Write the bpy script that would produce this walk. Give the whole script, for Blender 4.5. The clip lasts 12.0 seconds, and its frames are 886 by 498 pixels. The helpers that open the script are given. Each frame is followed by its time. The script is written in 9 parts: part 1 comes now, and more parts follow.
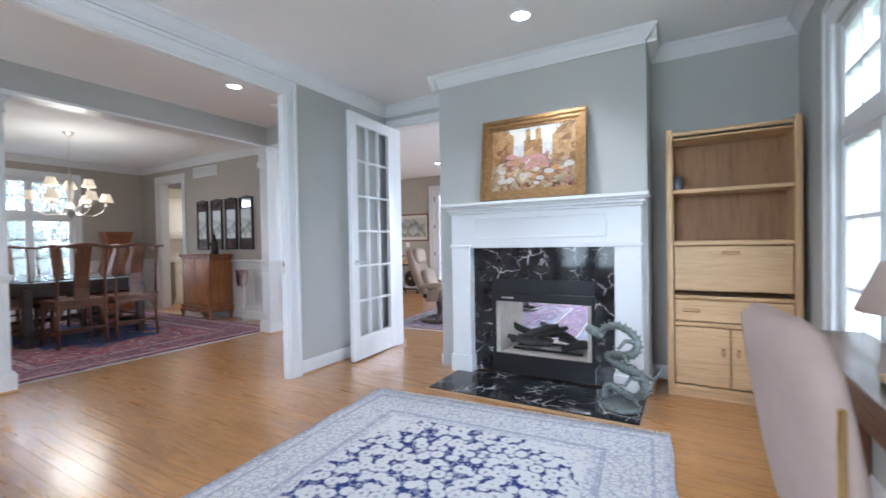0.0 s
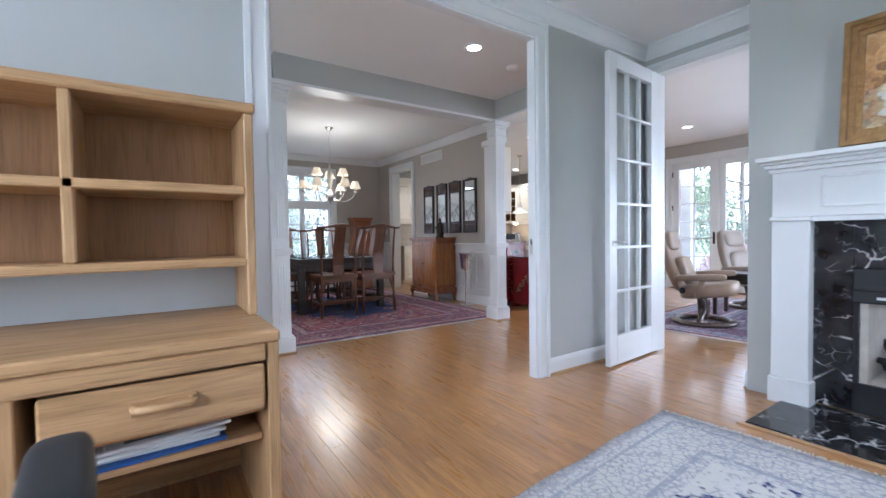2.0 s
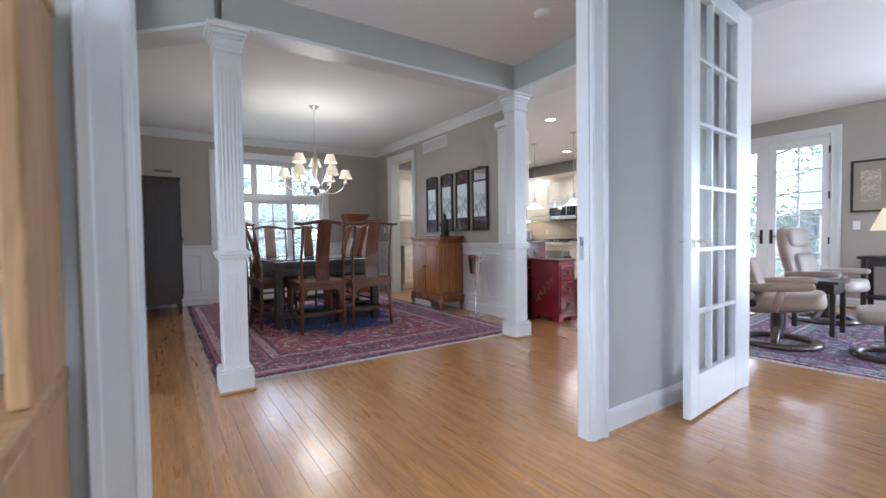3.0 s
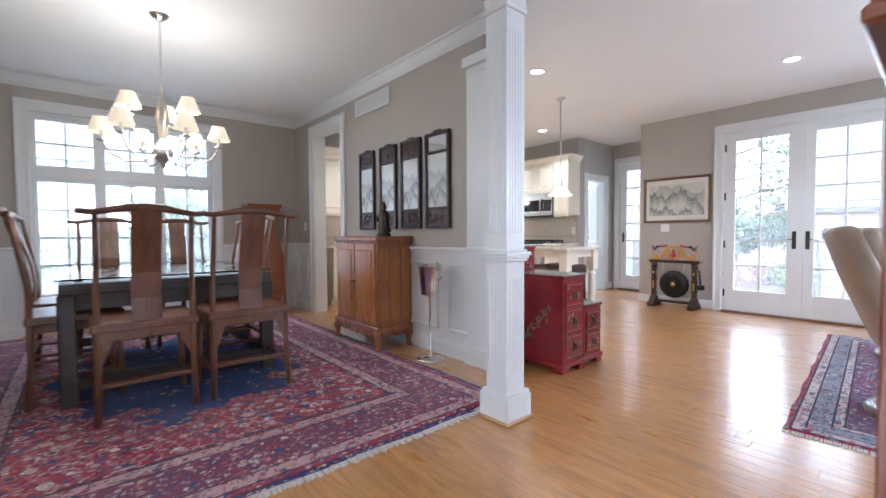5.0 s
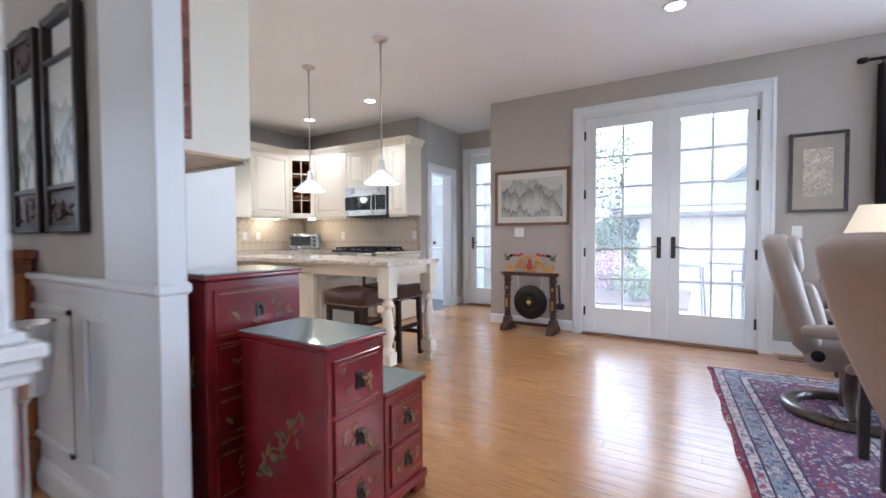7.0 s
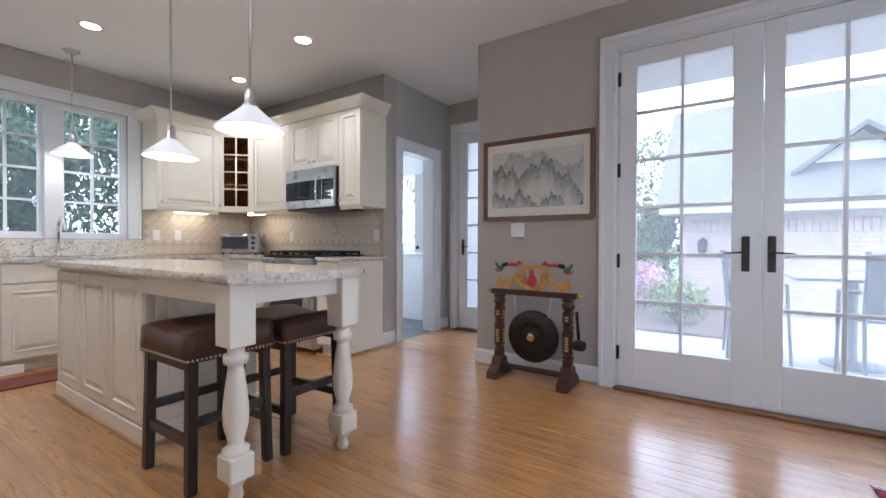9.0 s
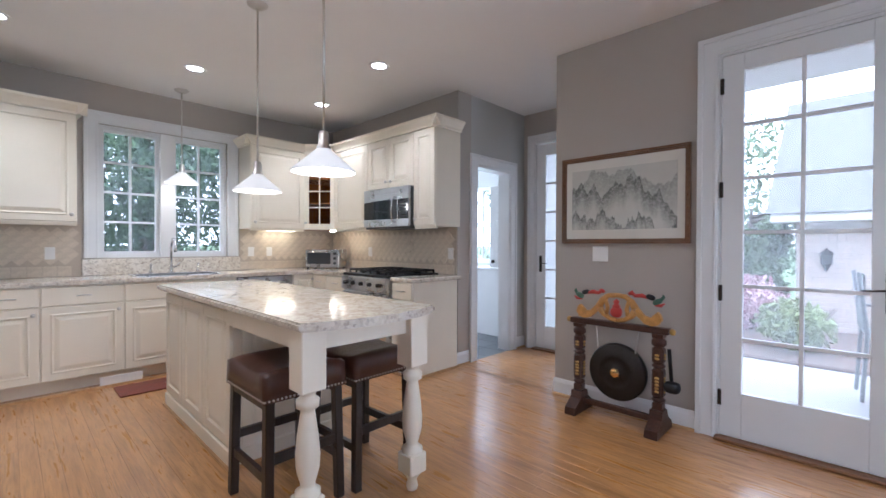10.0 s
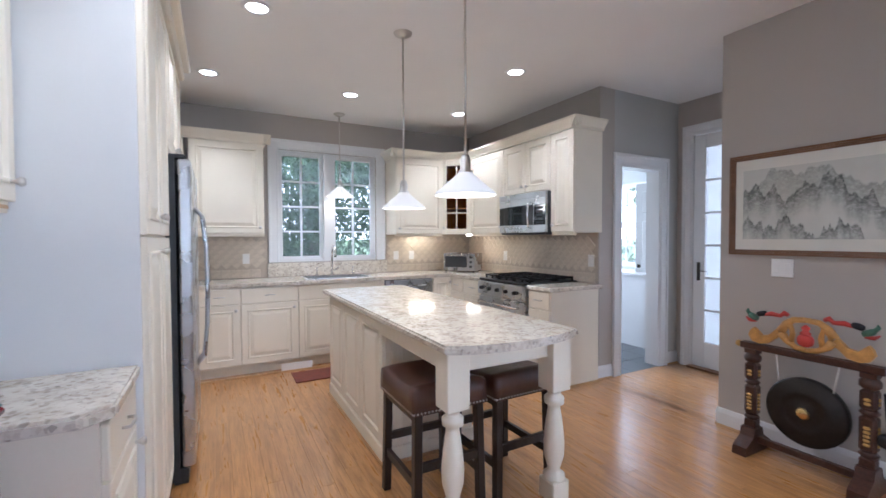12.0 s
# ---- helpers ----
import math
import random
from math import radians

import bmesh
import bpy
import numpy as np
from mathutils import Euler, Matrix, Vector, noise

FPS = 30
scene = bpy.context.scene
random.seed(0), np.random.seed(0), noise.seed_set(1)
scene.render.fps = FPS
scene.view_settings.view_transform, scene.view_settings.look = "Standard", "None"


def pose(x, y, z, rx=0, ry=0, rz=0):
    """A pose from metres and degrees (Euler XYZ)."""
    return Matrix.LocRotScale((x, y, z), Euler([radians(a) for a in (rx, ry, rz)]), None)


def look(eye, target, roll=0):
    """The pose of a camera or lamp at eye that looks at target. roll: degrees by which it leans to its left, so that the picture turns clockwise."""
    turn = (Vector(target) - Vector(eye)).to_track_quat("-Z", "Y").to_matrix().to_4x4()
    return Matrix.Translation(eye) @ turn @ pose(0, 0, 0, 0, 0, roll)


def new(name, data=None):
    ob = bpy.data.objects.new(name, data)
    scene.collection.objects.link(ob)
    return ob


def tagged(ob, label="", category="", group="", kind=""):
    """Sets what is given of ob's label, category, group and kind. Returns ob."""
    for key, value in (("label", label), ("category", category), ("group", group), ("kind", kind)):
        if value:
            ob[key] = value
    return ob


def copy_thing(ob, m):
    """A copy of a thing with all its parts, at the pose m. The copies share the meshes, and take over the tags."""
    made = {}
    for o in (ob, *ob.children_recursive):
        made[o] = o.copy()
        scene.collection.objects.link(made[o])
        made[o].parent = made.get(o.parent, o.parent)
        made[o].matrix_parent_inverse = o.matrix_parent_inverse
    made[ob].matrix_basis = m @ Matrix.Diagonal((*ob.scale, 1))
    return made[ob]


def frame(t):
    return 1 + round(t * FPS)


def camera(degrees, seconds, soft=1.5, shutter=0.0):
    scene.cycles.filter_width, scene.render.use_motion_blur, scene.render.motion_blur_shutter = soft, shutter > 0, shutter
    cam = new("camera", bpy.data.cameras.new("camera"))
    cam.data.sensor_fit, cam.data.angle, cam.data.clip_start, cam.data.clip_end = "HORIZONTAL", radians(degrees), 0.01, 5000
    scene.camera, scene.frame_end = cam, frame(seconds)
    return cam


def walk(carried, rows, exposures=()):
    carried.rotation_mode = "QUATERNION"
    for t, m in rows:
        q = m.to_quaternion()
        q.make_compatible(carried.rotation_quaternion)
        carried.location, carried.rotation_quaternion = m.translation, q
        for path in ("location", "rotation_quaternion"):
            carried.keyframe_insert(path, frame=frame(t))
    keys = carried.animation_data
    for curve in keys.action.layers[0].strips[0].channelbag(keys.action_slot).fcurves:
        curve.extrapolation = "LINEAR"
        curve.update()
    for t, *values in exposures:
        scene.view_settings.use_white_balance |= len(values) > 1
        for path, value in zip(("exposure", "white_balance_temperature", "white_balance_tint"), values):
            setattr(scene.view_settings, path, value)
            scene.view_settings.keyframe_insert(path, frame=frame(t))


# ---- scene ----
cam = camera(92.3, 12.0, shutter=0.3)
PATH = [
    (0, (0.425, 0.404, 1.189), (-0.579, 2.133, 1.159), -1.0),
    (0.5, (0.312, 0.374, 1.163), (-0.949, 1.925, 1.127), -1.1),
    (1, (0.19, 0.362, 1.123), (-1.291, 1.705, 1.086), -1.3),
    (1.5, (-0.063, 0.429, 1.096), (-1.678, 1.608, 1.048), -1.1),
    (2, (-0.418, 0.614, 1.074), (-2.073, 1.734, 1.016), -0.8),
    (2.5, (-0.838, 0.881, 1.062), (-2.503, 1.987, 1.001), -0.8),
    (4.5, (-2.519, 2.012, 1.076), (-4.119, 3.21, 1.005), -0.5),
    (5, (-2.891, 2.366, 1.08), (-4.414, 3.661, 1.01), -0.3),
    (5.5, (-3.171, 2.778, 1.098), (-4.591, 4.185, 1.029), -0.2),
    (6, (-3.398, 3.215, 1.095), (-4.699, 4.733, 1.032), -0.1),
    (6.5, (-3.554, 3.672, 1.114), (-4.723, 5.294, 1.054), -0.1),
    (7, (-3.706, 4.156, 1.113), (-4.746, 5.863, 1.052), -0.3),
    (9, (-4.179, 5.833, 1.034), (-5.293, 7.494, 1.013), 0.2),
    (9.5, (-4.209, 5.919, 1.136), (-5.48, 7.463, 1.116), 0.3),
    (10, (-4.214, 5.931, 1.22), (-5.611, 7.362, 1.2), 0.2),
    (10.5, (-4.214, 5.934, 1.28), (-5.717, 7.254, 1.254), 0.2),
    (11, (-4.228, 5.94, 1.33), (-5.823, 7.145, 1.292), -0.0),
    (11.5, (-4.247, 5.933, 1.348), (-5.925, 7.02, 1.304), -0.1),
    (12, (-4.25, 5.905, 1.354), (-6.014, 6.847, 1.302), -0.2),
]
walk(cam, [(t, look(eye, target, roll)) for t, eye, target, roll in PATH],
     exposures=[(0, 1.12, 5400, 10), (1.0, 1.0, 5350, 10), (2.5, 1.02, 5300, 10), (4.5, 1.42, 5400, 10), (5.5, 1.44, 5300, 10), (7.0, 1.12, 5250, 10), (9.0, 0.7, 5250, 12), (12.0, 0.8, 5150, 12)])

# ---- daylight: an overcast sky, and fill lamps at openings out of view
world = bpy.data.worlds.new("overcast")
scene.world = world
world.use_nodes = True
wt = world.node_tree
sky = wt.nodes.new("ShaderNodeTexSky")
sky.sky_type, sky.sun_disc = "NISHITA", False
sky.sun_elevation, sky.sun_rotation = radians(48), radians(160)
sky.air_density, sky.dust_density = 1.0, 4.0
soft_sky = wt.nodes.new("ShaderNodeMix")
soft_sky.data_type = "RGBA"
soft_sky.inputs[0].default_value = 0.75
soft_sky.inputs[7].default_value = (30.0, 31.2, 33.0, 1)
wt.links.new(sky.outputs[0], soft_sky.inputs[6])
wt.links.new(soft_sky.outputs[2], wt.nodes["Background"].inputs[0])
wt.nodes["Background"].inputs[1].default_value = 0.15


def lamp(name, kind, m, energy, colour, **size):
    data = bpy.data.lights.new(name, kind)
    data.energy, data.color = energy, colour
    ob = new(name, data)
    ob.matrix_world = m
    if kind == "AREA":
        data.shape, data.size, data.size_y = "RECTANGLE", size["w"], size["h"]
    elif kind == "SUN":
        data.angle = size["angle"]
    else:
        data.shadow_soft_size = size["radius"]
    return ob


lamp("sun", "SUN", pose(0, 0, 10, 42, 0, 160), 0.8, (1.0, 0.97, 0.93), angle=radians(20))
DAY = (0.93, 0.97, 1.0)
# fill lamps added at invented, unseen windows; the last stands at the curtained one
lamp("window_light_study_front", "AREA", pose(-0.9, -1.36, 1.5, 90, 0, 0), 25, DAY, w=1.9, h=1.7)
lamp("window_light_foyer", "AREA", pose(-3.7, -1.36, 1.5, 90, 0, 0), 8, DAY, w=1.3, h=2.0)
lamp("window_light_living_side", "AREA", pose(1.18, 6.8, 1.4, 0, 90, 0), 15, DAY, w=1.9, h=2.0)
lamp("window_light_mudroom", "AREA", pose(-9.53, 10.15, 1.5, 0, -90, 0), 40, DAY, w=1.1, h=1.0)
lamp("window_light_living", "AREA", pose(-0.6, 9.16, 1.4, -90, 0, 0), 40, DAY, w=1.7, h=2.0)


# ---- materials
class Mat:
    """A short hand for node materials."""

    def __init__(self, name):
        self.m = bpy.data.materials.new(name)
        self.m.use_nodes = True
        self.t = self.m.node_tree
        self.p = self.t.nodes["Principled BSDF"]

    def put(self, socket, v):
        if isinstance(v, bpy.types.NodeSocket):
            self.t.links.new(v, socket)
        elif isinstance(v, tuple) and len(v) == 3 and socket.type == "RGBA":
            socket.default_value = (*v, 1)
        else:
            socket.default_value = v

    def coord(self, scale=(1, 1, 1), vary=False, rot=(0, 0, 0), island=False):
        c = self.t.nodes.new("ShaderNodeTexCoord").outputs["Object"]
        if vary:
            if island:
                r = self.t.nodes.new("ShaderNodeNewGeometry").outputs["Random Per Island"]
            else:
                r = self.t.nodes.new("ShaderNodeObjectInfo").outputs["Random"]
            k = self.math("MULTIPLY", r, 37.0)
            add = self.t.nodes.new("ShaderNodeVectorMath")
            add.operation = "ADD"
            self.put(add.inputs[0], c)
            self.put(add.inputs[1], k)
            c = add.outputs[0]
        n = self.t.nodes.new("ShaderNodeMapping")
        self.put(n.inputs[0], c)
        n.inputs[2].default_value = rot
        n.inputs[3].default_value = scale
        return n.outputs[0]

    def noise(self, vec, scale, detail=4.0, rough=0.55, bend=0.0):
        n = self.t.nodes.new("ShaderNodeTexNoise")
        self.put(n.inputs["Vector"], vec)
        n.inputs["Scale"].default_value, n.inputs["Detail"].default_value = scale, detail
        n.inputs["Roughness"].default_value, n.inputs["Distortion"].default_value = rough, bend
        return n.outputs[0]

    def voronoi(self, vec, scale, feature="F1", colour=False, rnd=1.0):
        n = self.t.nodes.new("ShaderNodeTexVoronoi")
        n.feature = feature
        self.put(n.inputs["Vector"], vec)
        n.inputs["Scale"].default_value = scale
        n.inputs["Randomness"].default_value = rnd
        return n.outputs["Color" if colour else "Distance"]

    def wave(self, vec, scale, bend=2.0, detail=2.0):
        n = self.t.nodes.new("ShaderNodeTexWave")
        self.put(n.inputs["Vector"], vec)
        n.inputs["Scale"].default_value, n.inputs["Distortion"].default_value = scale, bend
        n.inputs["Detail"].default_value = detail
        return n.outputs[1]

    def math(self, op, a, b=0.0, clamp=False):
        n = self.t.nodes.new("ShaderNodeMath")
        n.operation, n.use_clamp = op, clamp
        self.put(n.inputs[0], a)
        self.put(n.inputs[1], b)
        return n.outputs[0]

    def split(self, vec):
        n = self.t.nodes.new("ShaderNodeSeparateXYZ")
        self.put(n.inputs[0], vec)
        return n.outputs[0], n.outputs[1], n.outputs[2]

    def ramp(self, fac, stops, step=False):
        n = self.t.nodes.new("ShaderNodeValToRGB")
        n.color_ramp.interpolation = "CONSTANT" if step else "LINEAR"
        while len(n.color_ramp.elements) < len(stops):
            n.color_ramp.elements.new(1.0)
        for e, (pos, c) in zip(n.color_ramp.elements, stops):
            e.position = pos
            e.color = (*c, 1) if isinstance(c, tuple) else (c, c, c, 1)
        self.put(n.inputs[0], fac)
        return n.outputs[0]

    def mix(self, fac, a, b, blend="MIX"):
        n = self.t.nodes.new("ShaderNodeMix")
        n.data_type, n.blend_type = "RGBA", blend
        self.put(n.inputs[0], fac)
        self.put(n.inputs[6], a)
        self.put(n.inputs[7], b)
        return n.outputs[2]

    def bump(self, height, strength=0.2, dist=0.01):
        n = self.t.nodes.new("ShaderNodeBump")
        n.inputs["Strength"].default_value, n.inputs["Distance"].default_value = strength, dist
        self.put(n.inputs["Height"], height)
        return n.outputs[0]

    def done(self, base, rough=0.5, metal=0.0, normal=None, coat=0.0, emit=None, power=0.0, spec=0.5):
        self.put(self.p.inputs["Base Color"], base)
        self.put(self.p.inputs["Roughness"], rough)
        self.put(self.p.inputs["Metallic"], metal)
        self.put(self.p.inputs["Specular IOR Level"], spec)
        if normal:
            self.put(self.p.inputs["Normal"], normal)
        if coat:
            self.put(self.p.inputs["Coat Weight"], coat)
            self.put(self.p.inputs["Coat Roughness"], 0.12)
        if emit:
            self.put(self.p.inputs["Emission Color"], emit)
            self.put(self.p.inputs["Emission Strength"], power)
        return self.m


def plain(name, c, rough=0.5, metal=0.0, vary=0.08, scale=6.0, bump=0.05, grain=180.0, coat=0.0):
    """One colour with soft blotches, fine grain and uneven gloss."""
    m = Mat(name)
    v = m.coord()
    n1, n2 = m.noise(v, scale, 3), m.noise(v, grain, 2)
    lo, hi = tuple(k * (1 - vary) for k in c), tuple(min(1.0, k * (1 + vary)) for k in c)
    base = m.mix(0.25, m.ramp(n1, [(0.3, lo), (0.7, hi)]), m.ramp(n2, [(0.3, lo), (0.7, hi)]))
    r = m.ramp(n1, [(0.3, rough * 0.88), (0.7, min(1.0, rough * 1.12))])
    return m.done(base, r, metal, m.bump(m.noise(v, grain, 2), bump, 0.002), coat)


def timber(name, dark, light, along="x", rough=0.4, coat=0.0, vary=False, fine=1.0, island=False, polish=0.12):
    """Sawn wood: rings stretched along one axis, pores, and board to board change."""
    m = Mat(name)
    s = {"x": (0.09, 1, 1), "y": (1, 0.09, 1), "z": (1, 1, 0.09)}[along]
    v = m.coord(s, vary, island=island)
    broad = m.noise(v, 7 * fine, 4, 0.6, 1.2)
    rings = m.noise(v, 30 * fine, 3, 0.6, 0.6)
    p = {"x": (0.02, 1, 1), "y": (1, 0.02, 1), "z": (1, 1, 0.02)}[along]
    pores = m.noise(m.coord(p, vary, island=island), 260, 2)
    mid = tuple((a + b) / 2 for a, b in zip(dark, light))
    base = m.mix(0.5, m.ramp(broad, [(0.3, dark), (0.5, mid), (0.7, light)]), m.ramp(rings, [(0.32, dark), (0.55, light)]))
    base = m.mix(m.ramp(pores, [(0.30, 0.55), (0.45, 0.0)]), base, tuple(k * 0.45 for k in dark))
    r = m.ramp(rings, [(0.3, rough * 1.15), (0.7, rough * 0.85)])
    m.done(base, r, 0, m.bump(pores, 0.12, 0.001), coat)
    m.put(m.p.inputs["Coat Roughness"], polish)
    return m.m


M_wall = plain("grey_wall_paint", (0.475, 0.48, 0.465), 0.75, vary=0.03, scale=2, bump=0.06, grain=260)
M_wall_taupe = plain("taupe_wall_paint", (0.435, 0.395, 0.355), 0.75, vary=0.03, scale=2, bump=0.06, grain=260)
M_ceiling = plain("ceiling_white", (0.85, 0.845, 0.84), 0.85, vary=0.02, scale=1.5, bump=0.05, grain=220)
M_trim = plain("white_gloss_trim", (0.74, 0.745, 0.75), 0.32, vary=0.02, scale=4, bump=0.03, grain=90)
M_cream = plain("cream_cabinet_paint", (0.80, 0.74, 0.62), 0.35, vary=0.03, scale=3, bump=0.03, grain=90)
M_black = plain("black_metal", (0.02, 0.02, 0.022), 0.4, 0.6, vary=0.15)
M_dark = plain("dark_void", (0.015, 0.014, 0.013), 0.8)
M_bronze = plain("dark_bronze", (0.05, 0.042, 0.035), 0.38, 0.9, vary=0.2)
M_chrome = plain("polished_steel", (0.75, 0.75, 0.76), 0.12, 1.0, vary=0.04)
M_steel = plain("brushed_steel", (0.52, 0.53, 0.55), 0.28, 1.0, vary=0.06, grain=300)
M_nickel = plain("satin_nickel", (0.62, 0.6, 0.57), 0.3, 1.0, vary=0.05)
M_gold = plain("worn_gilt", (0.34, 0.205, 0.09), 0.32, 0.75, vary=0.3, scale=30, bump=0.4, grain=120)
M_brass = plain("brass", (0.65, 0.43, 0.17), 0.2, 1.0, vary=0.1)
M_oak = timber("golden_oak", (0.36, 0.20, 0.085), (0.58, 0.36, 0.17), "x", 0.42)
M_oak_z = timber("golden_oak_upright", (0.36, 0.20, 0.085), (0.58, 0.36, 0.17), "z", 0.42)
M_oak_y = timber("golden_oak_across", (0.34, 0.19, 0.08), (0.56, 0.34, 0.16), "y", 0.42)
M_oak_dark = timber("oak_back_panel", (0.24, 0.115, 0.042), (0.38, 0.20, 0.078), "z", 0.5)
M_maple = timber("pale_oak", (0.52, 0.33, 0.16), (0.66, 0.45, 0.24), "x", 0.4)
M_maple_z = timber("pale_oak_upright", (0.52, 0.33, 0.16), (0.66, 0.45, 0.24), "z", 0.4)
M_elm = timber("reddish_elm", (0.07, 0.024, 0.010), (0.17, 0.062, 0.024), "z", 0.42, 0.08)
M_elm_x = timber("reddish_elm_across", (0.07, 0.024, 0.010), (0.17, 0.062, 0.024), "y", 0.42, 0.08)
M_cherry = timber("honey_rosewood", (0.26, 0.085, 0.018), (0.45, 0.175, 0.04), "z", 0.28, 0.4)
M_cherry_d = timber("red_rosewood", (0.20, 0.06, 0.02), (0.34, 0.12, 0.035), "z", 0.28, 0.4)
M_mahogany = timber("mahogany", (0.11, 0.025, 0.01), (0.23, 0.06, 0.022), "z", 0.22, 0.5)
M_espresso = timber("espresso_wood", (0.012, 0.008, 0.007), (0.035, 0.022, 0.017), "z", 0.32)
M_leather_d = plain("brown_leather", (0.07, 0.028, 0.018), 0.34, vary=0.25, scale=14, bump=0.25, grain=420)
M_leather_t = plain("taupe_leather", (0.33, 0.275, 0.235), 0.42, vary=0.08, scale=8, bump=0.2, grain=380)
M_leather_c = plain("camel_leather", (0.30, 0.215, 0.155), 0.42, vary=0.08, scale=8, bump=0.2, grain=380)
M_leather_b = plain("blue_black_leather", (0.028, 0.034, 0.045), 0.36, vary=0.2, scale=9, bump=0.25, grain=420)
M_suede = plain("dusty_pink_suede", (0.42, 0.32, 0.27), 0.9, vary=0.1, scale=9, bump=0.3, grain=500)
M_plastic = plain("grey_black_plastic", (0.03, 0.033, 0.038), 0.45)
M_paper = plain("paper", (0.72, 0.71, 0.68), 0.8)
M_ink = plain("printed_grey", (0.16, 0.16, 0.16), 0.8)
M_blue = plain("blue_plastic", (0.03, 0.10, 0.32), 0.4)
M_switch = plain("white_plastic", (0.8, 0.79, 0.77), 0.35, vary=0.02)
M_slate = plain("dark_slate_tile", (0.10, 0.105, 0.11), 0.5, vary=0.25, scale=4, bump=0.2)
M_red = plain("red_lacquer", (0.20, 0.012, 0.016), 0.2, vary=0.3, scale=5, bump=0.05, coat=0.5)
M_redmat = plain("red_brown_mat", (0.16, 0.045, 0.03), 0.95, vary=0.3, scale=20, bump=0.5)
M_gold_paint = plain("gold_paint", (0.5, 0.31, 0.09), 0.4, 0.3, vary=0.25, scale=40)
M_gilt_dull = plain("dull_gilt_paint", (0.27, 0.135, 0.045), 0.4, 0.3, vary=0.35, scale=40)
M_olive_paint = plain("olive_paint", (0.10, 0.10, 0.05), 0.4, vary=0.3, scale=40)
M_green_paint = plain("green_paint", (0.06, 0.14, 0.09), 0.45)
M_red_paint = plain("red_paint", (0.45, 0.04, 0.03), 0.45, vary=0.2)
M_yellow_wood = plain("painted_ochre_wood", (0.52, 0.27, 0.07), 0.4, vary=0.3, scale=30)
M_curtain = plain("grey_velvet", (0.09, 0.08, 0.085), 0.95, vary=0.15)
M_iron = plain("verdigris_metal", (0.19, 0.22, 0.21), 0.5, 0.3, vary=0.5, scale=40, bump=0.5, grain=90)
M_ash = plain("charred_log", (0.05, 0.045, 0.042), 0.9, vary=0.5, scale=25, bump=0.8, grain=60)
M_firebrick = plain("pale_fire_brick", (0.42, 0.38, 0.33), 0.85, vary=0.15, scale=12, bump=0.3)
M_fringe = plain("cream_fringe", (0.62, 0.6, 0.56), 0.95, vary=0.08, scale=60, bump=0.4)
M_steelblue = plain("grey_tin", (0.12, 0.14, 0.17), 0.35, 0.4)


def glass(name, tint=(1, 1, 1), rough=0.0):
    m = Mat(name)
    m.put(m.p.inputs["Transmission Weight"], 1.0)
    m.put(m.p.inputs["IOR"], 1.03)
    return m.done(tint, rough, spec=0.5)


M_glass = glass("window_glass")


def veiled_glass(name, haze):
    """Window glass with a translucent share that imitates the whitening glare of the bright outdoors."""
    m = Mat(name)
    m.put(m.p.inputs["Transmission Weight"], 1.0)
    m.put(m.p.inputs["IOR"], 1.03)
    m.done((1, 1, 1), 0.0)
    veil = m.t.nodes.new("ShaderNodeBsdfTranslucent")
    m.put(veil.inputs["Color"], (0.9, 0.93, 0.97))
    n = m.t.nodes.new("ShaderNodeMixShader")
    m.put(n.inputs[0], m.ramp(m.noise(m.coord(), 2.0, 3), [(0.3, haze * 0.85), (0.7, haze * 1.15)]))
    m.t.links.new(m.p.outputs[0], n.inputs[1])
    m.t.links.new(veil.outputs[0], n.inputs[2])
    m.t.links.new(n.outputs[0], m.t.nodes["Material Output"].inputs["Surface"])
    return m.m


# glare put into the panes as haze, stronger in the garden doors
M_glass_door = veiled_glass("garden_door_glass", 0.13)
M_glass_window = veiled_glass("glare_window_glass", 0.05)
M_glass_top = glass("table_glass", (0.93, 0.97, 0.96))


def glow(name, c, power):
    m = Mat(name)
    return m.done(tuple(k * 0.6 for k in c), 0.6, emit=c, power=power)


M_bulb = glow("downlight_lens", (1.0, 0.93, 0.82), 9.0)
M_shade = glow("lit_fabric_shade", (1.0, 0.80, 0.54), 0.28)
M_opal = glow("opal_glass_shade", (1.0, 0.94, 0.86), 0.26)
M_underlight = glow("under_cabinet_strip", (1.0, 0.84, 0.58), 13.0)


def marble():
    m = Mat("black_veined_marble")
    v = m.coord()
    warp = m.mix(0.35, v, m.noise(v, 3.0, 4, 0.6), "ADD")
    edge = m.voronoi(warp, 5.5, "DISTANCE_TO_EDGE")
    fine = m.voronoi(warp, 14, "DISTANCE_TO_EDGE")
    where = m.ramp(m.noise(v, 4.5, 3), [(0.48, 0.0), (0.6, 1.0)])
    a = m.math("MULTIPLY", m.ramp(edge, [(0.0, 1.0), (0.035, 0.0)]), where)
    b = m.math("MULTIPLY", m.ramp(fine, [(0.0, 0.7), (0.03, 0.0)]), m.ramp(m.noise(v, 7, 2), [(0.55, 0.0), (0.7, 1.0)]))
    base = m.mix(m.math("MAXIMUM", a, b), m.ramp(m.noise(v, 9), [(0.3, (0.008, 0.008, 0.01)), (0.7, (0.03, 0.03, 0.034))]), (0.62, 0.6, 0.6))
    return m.done(base, 0.07)


M_marble = marble()


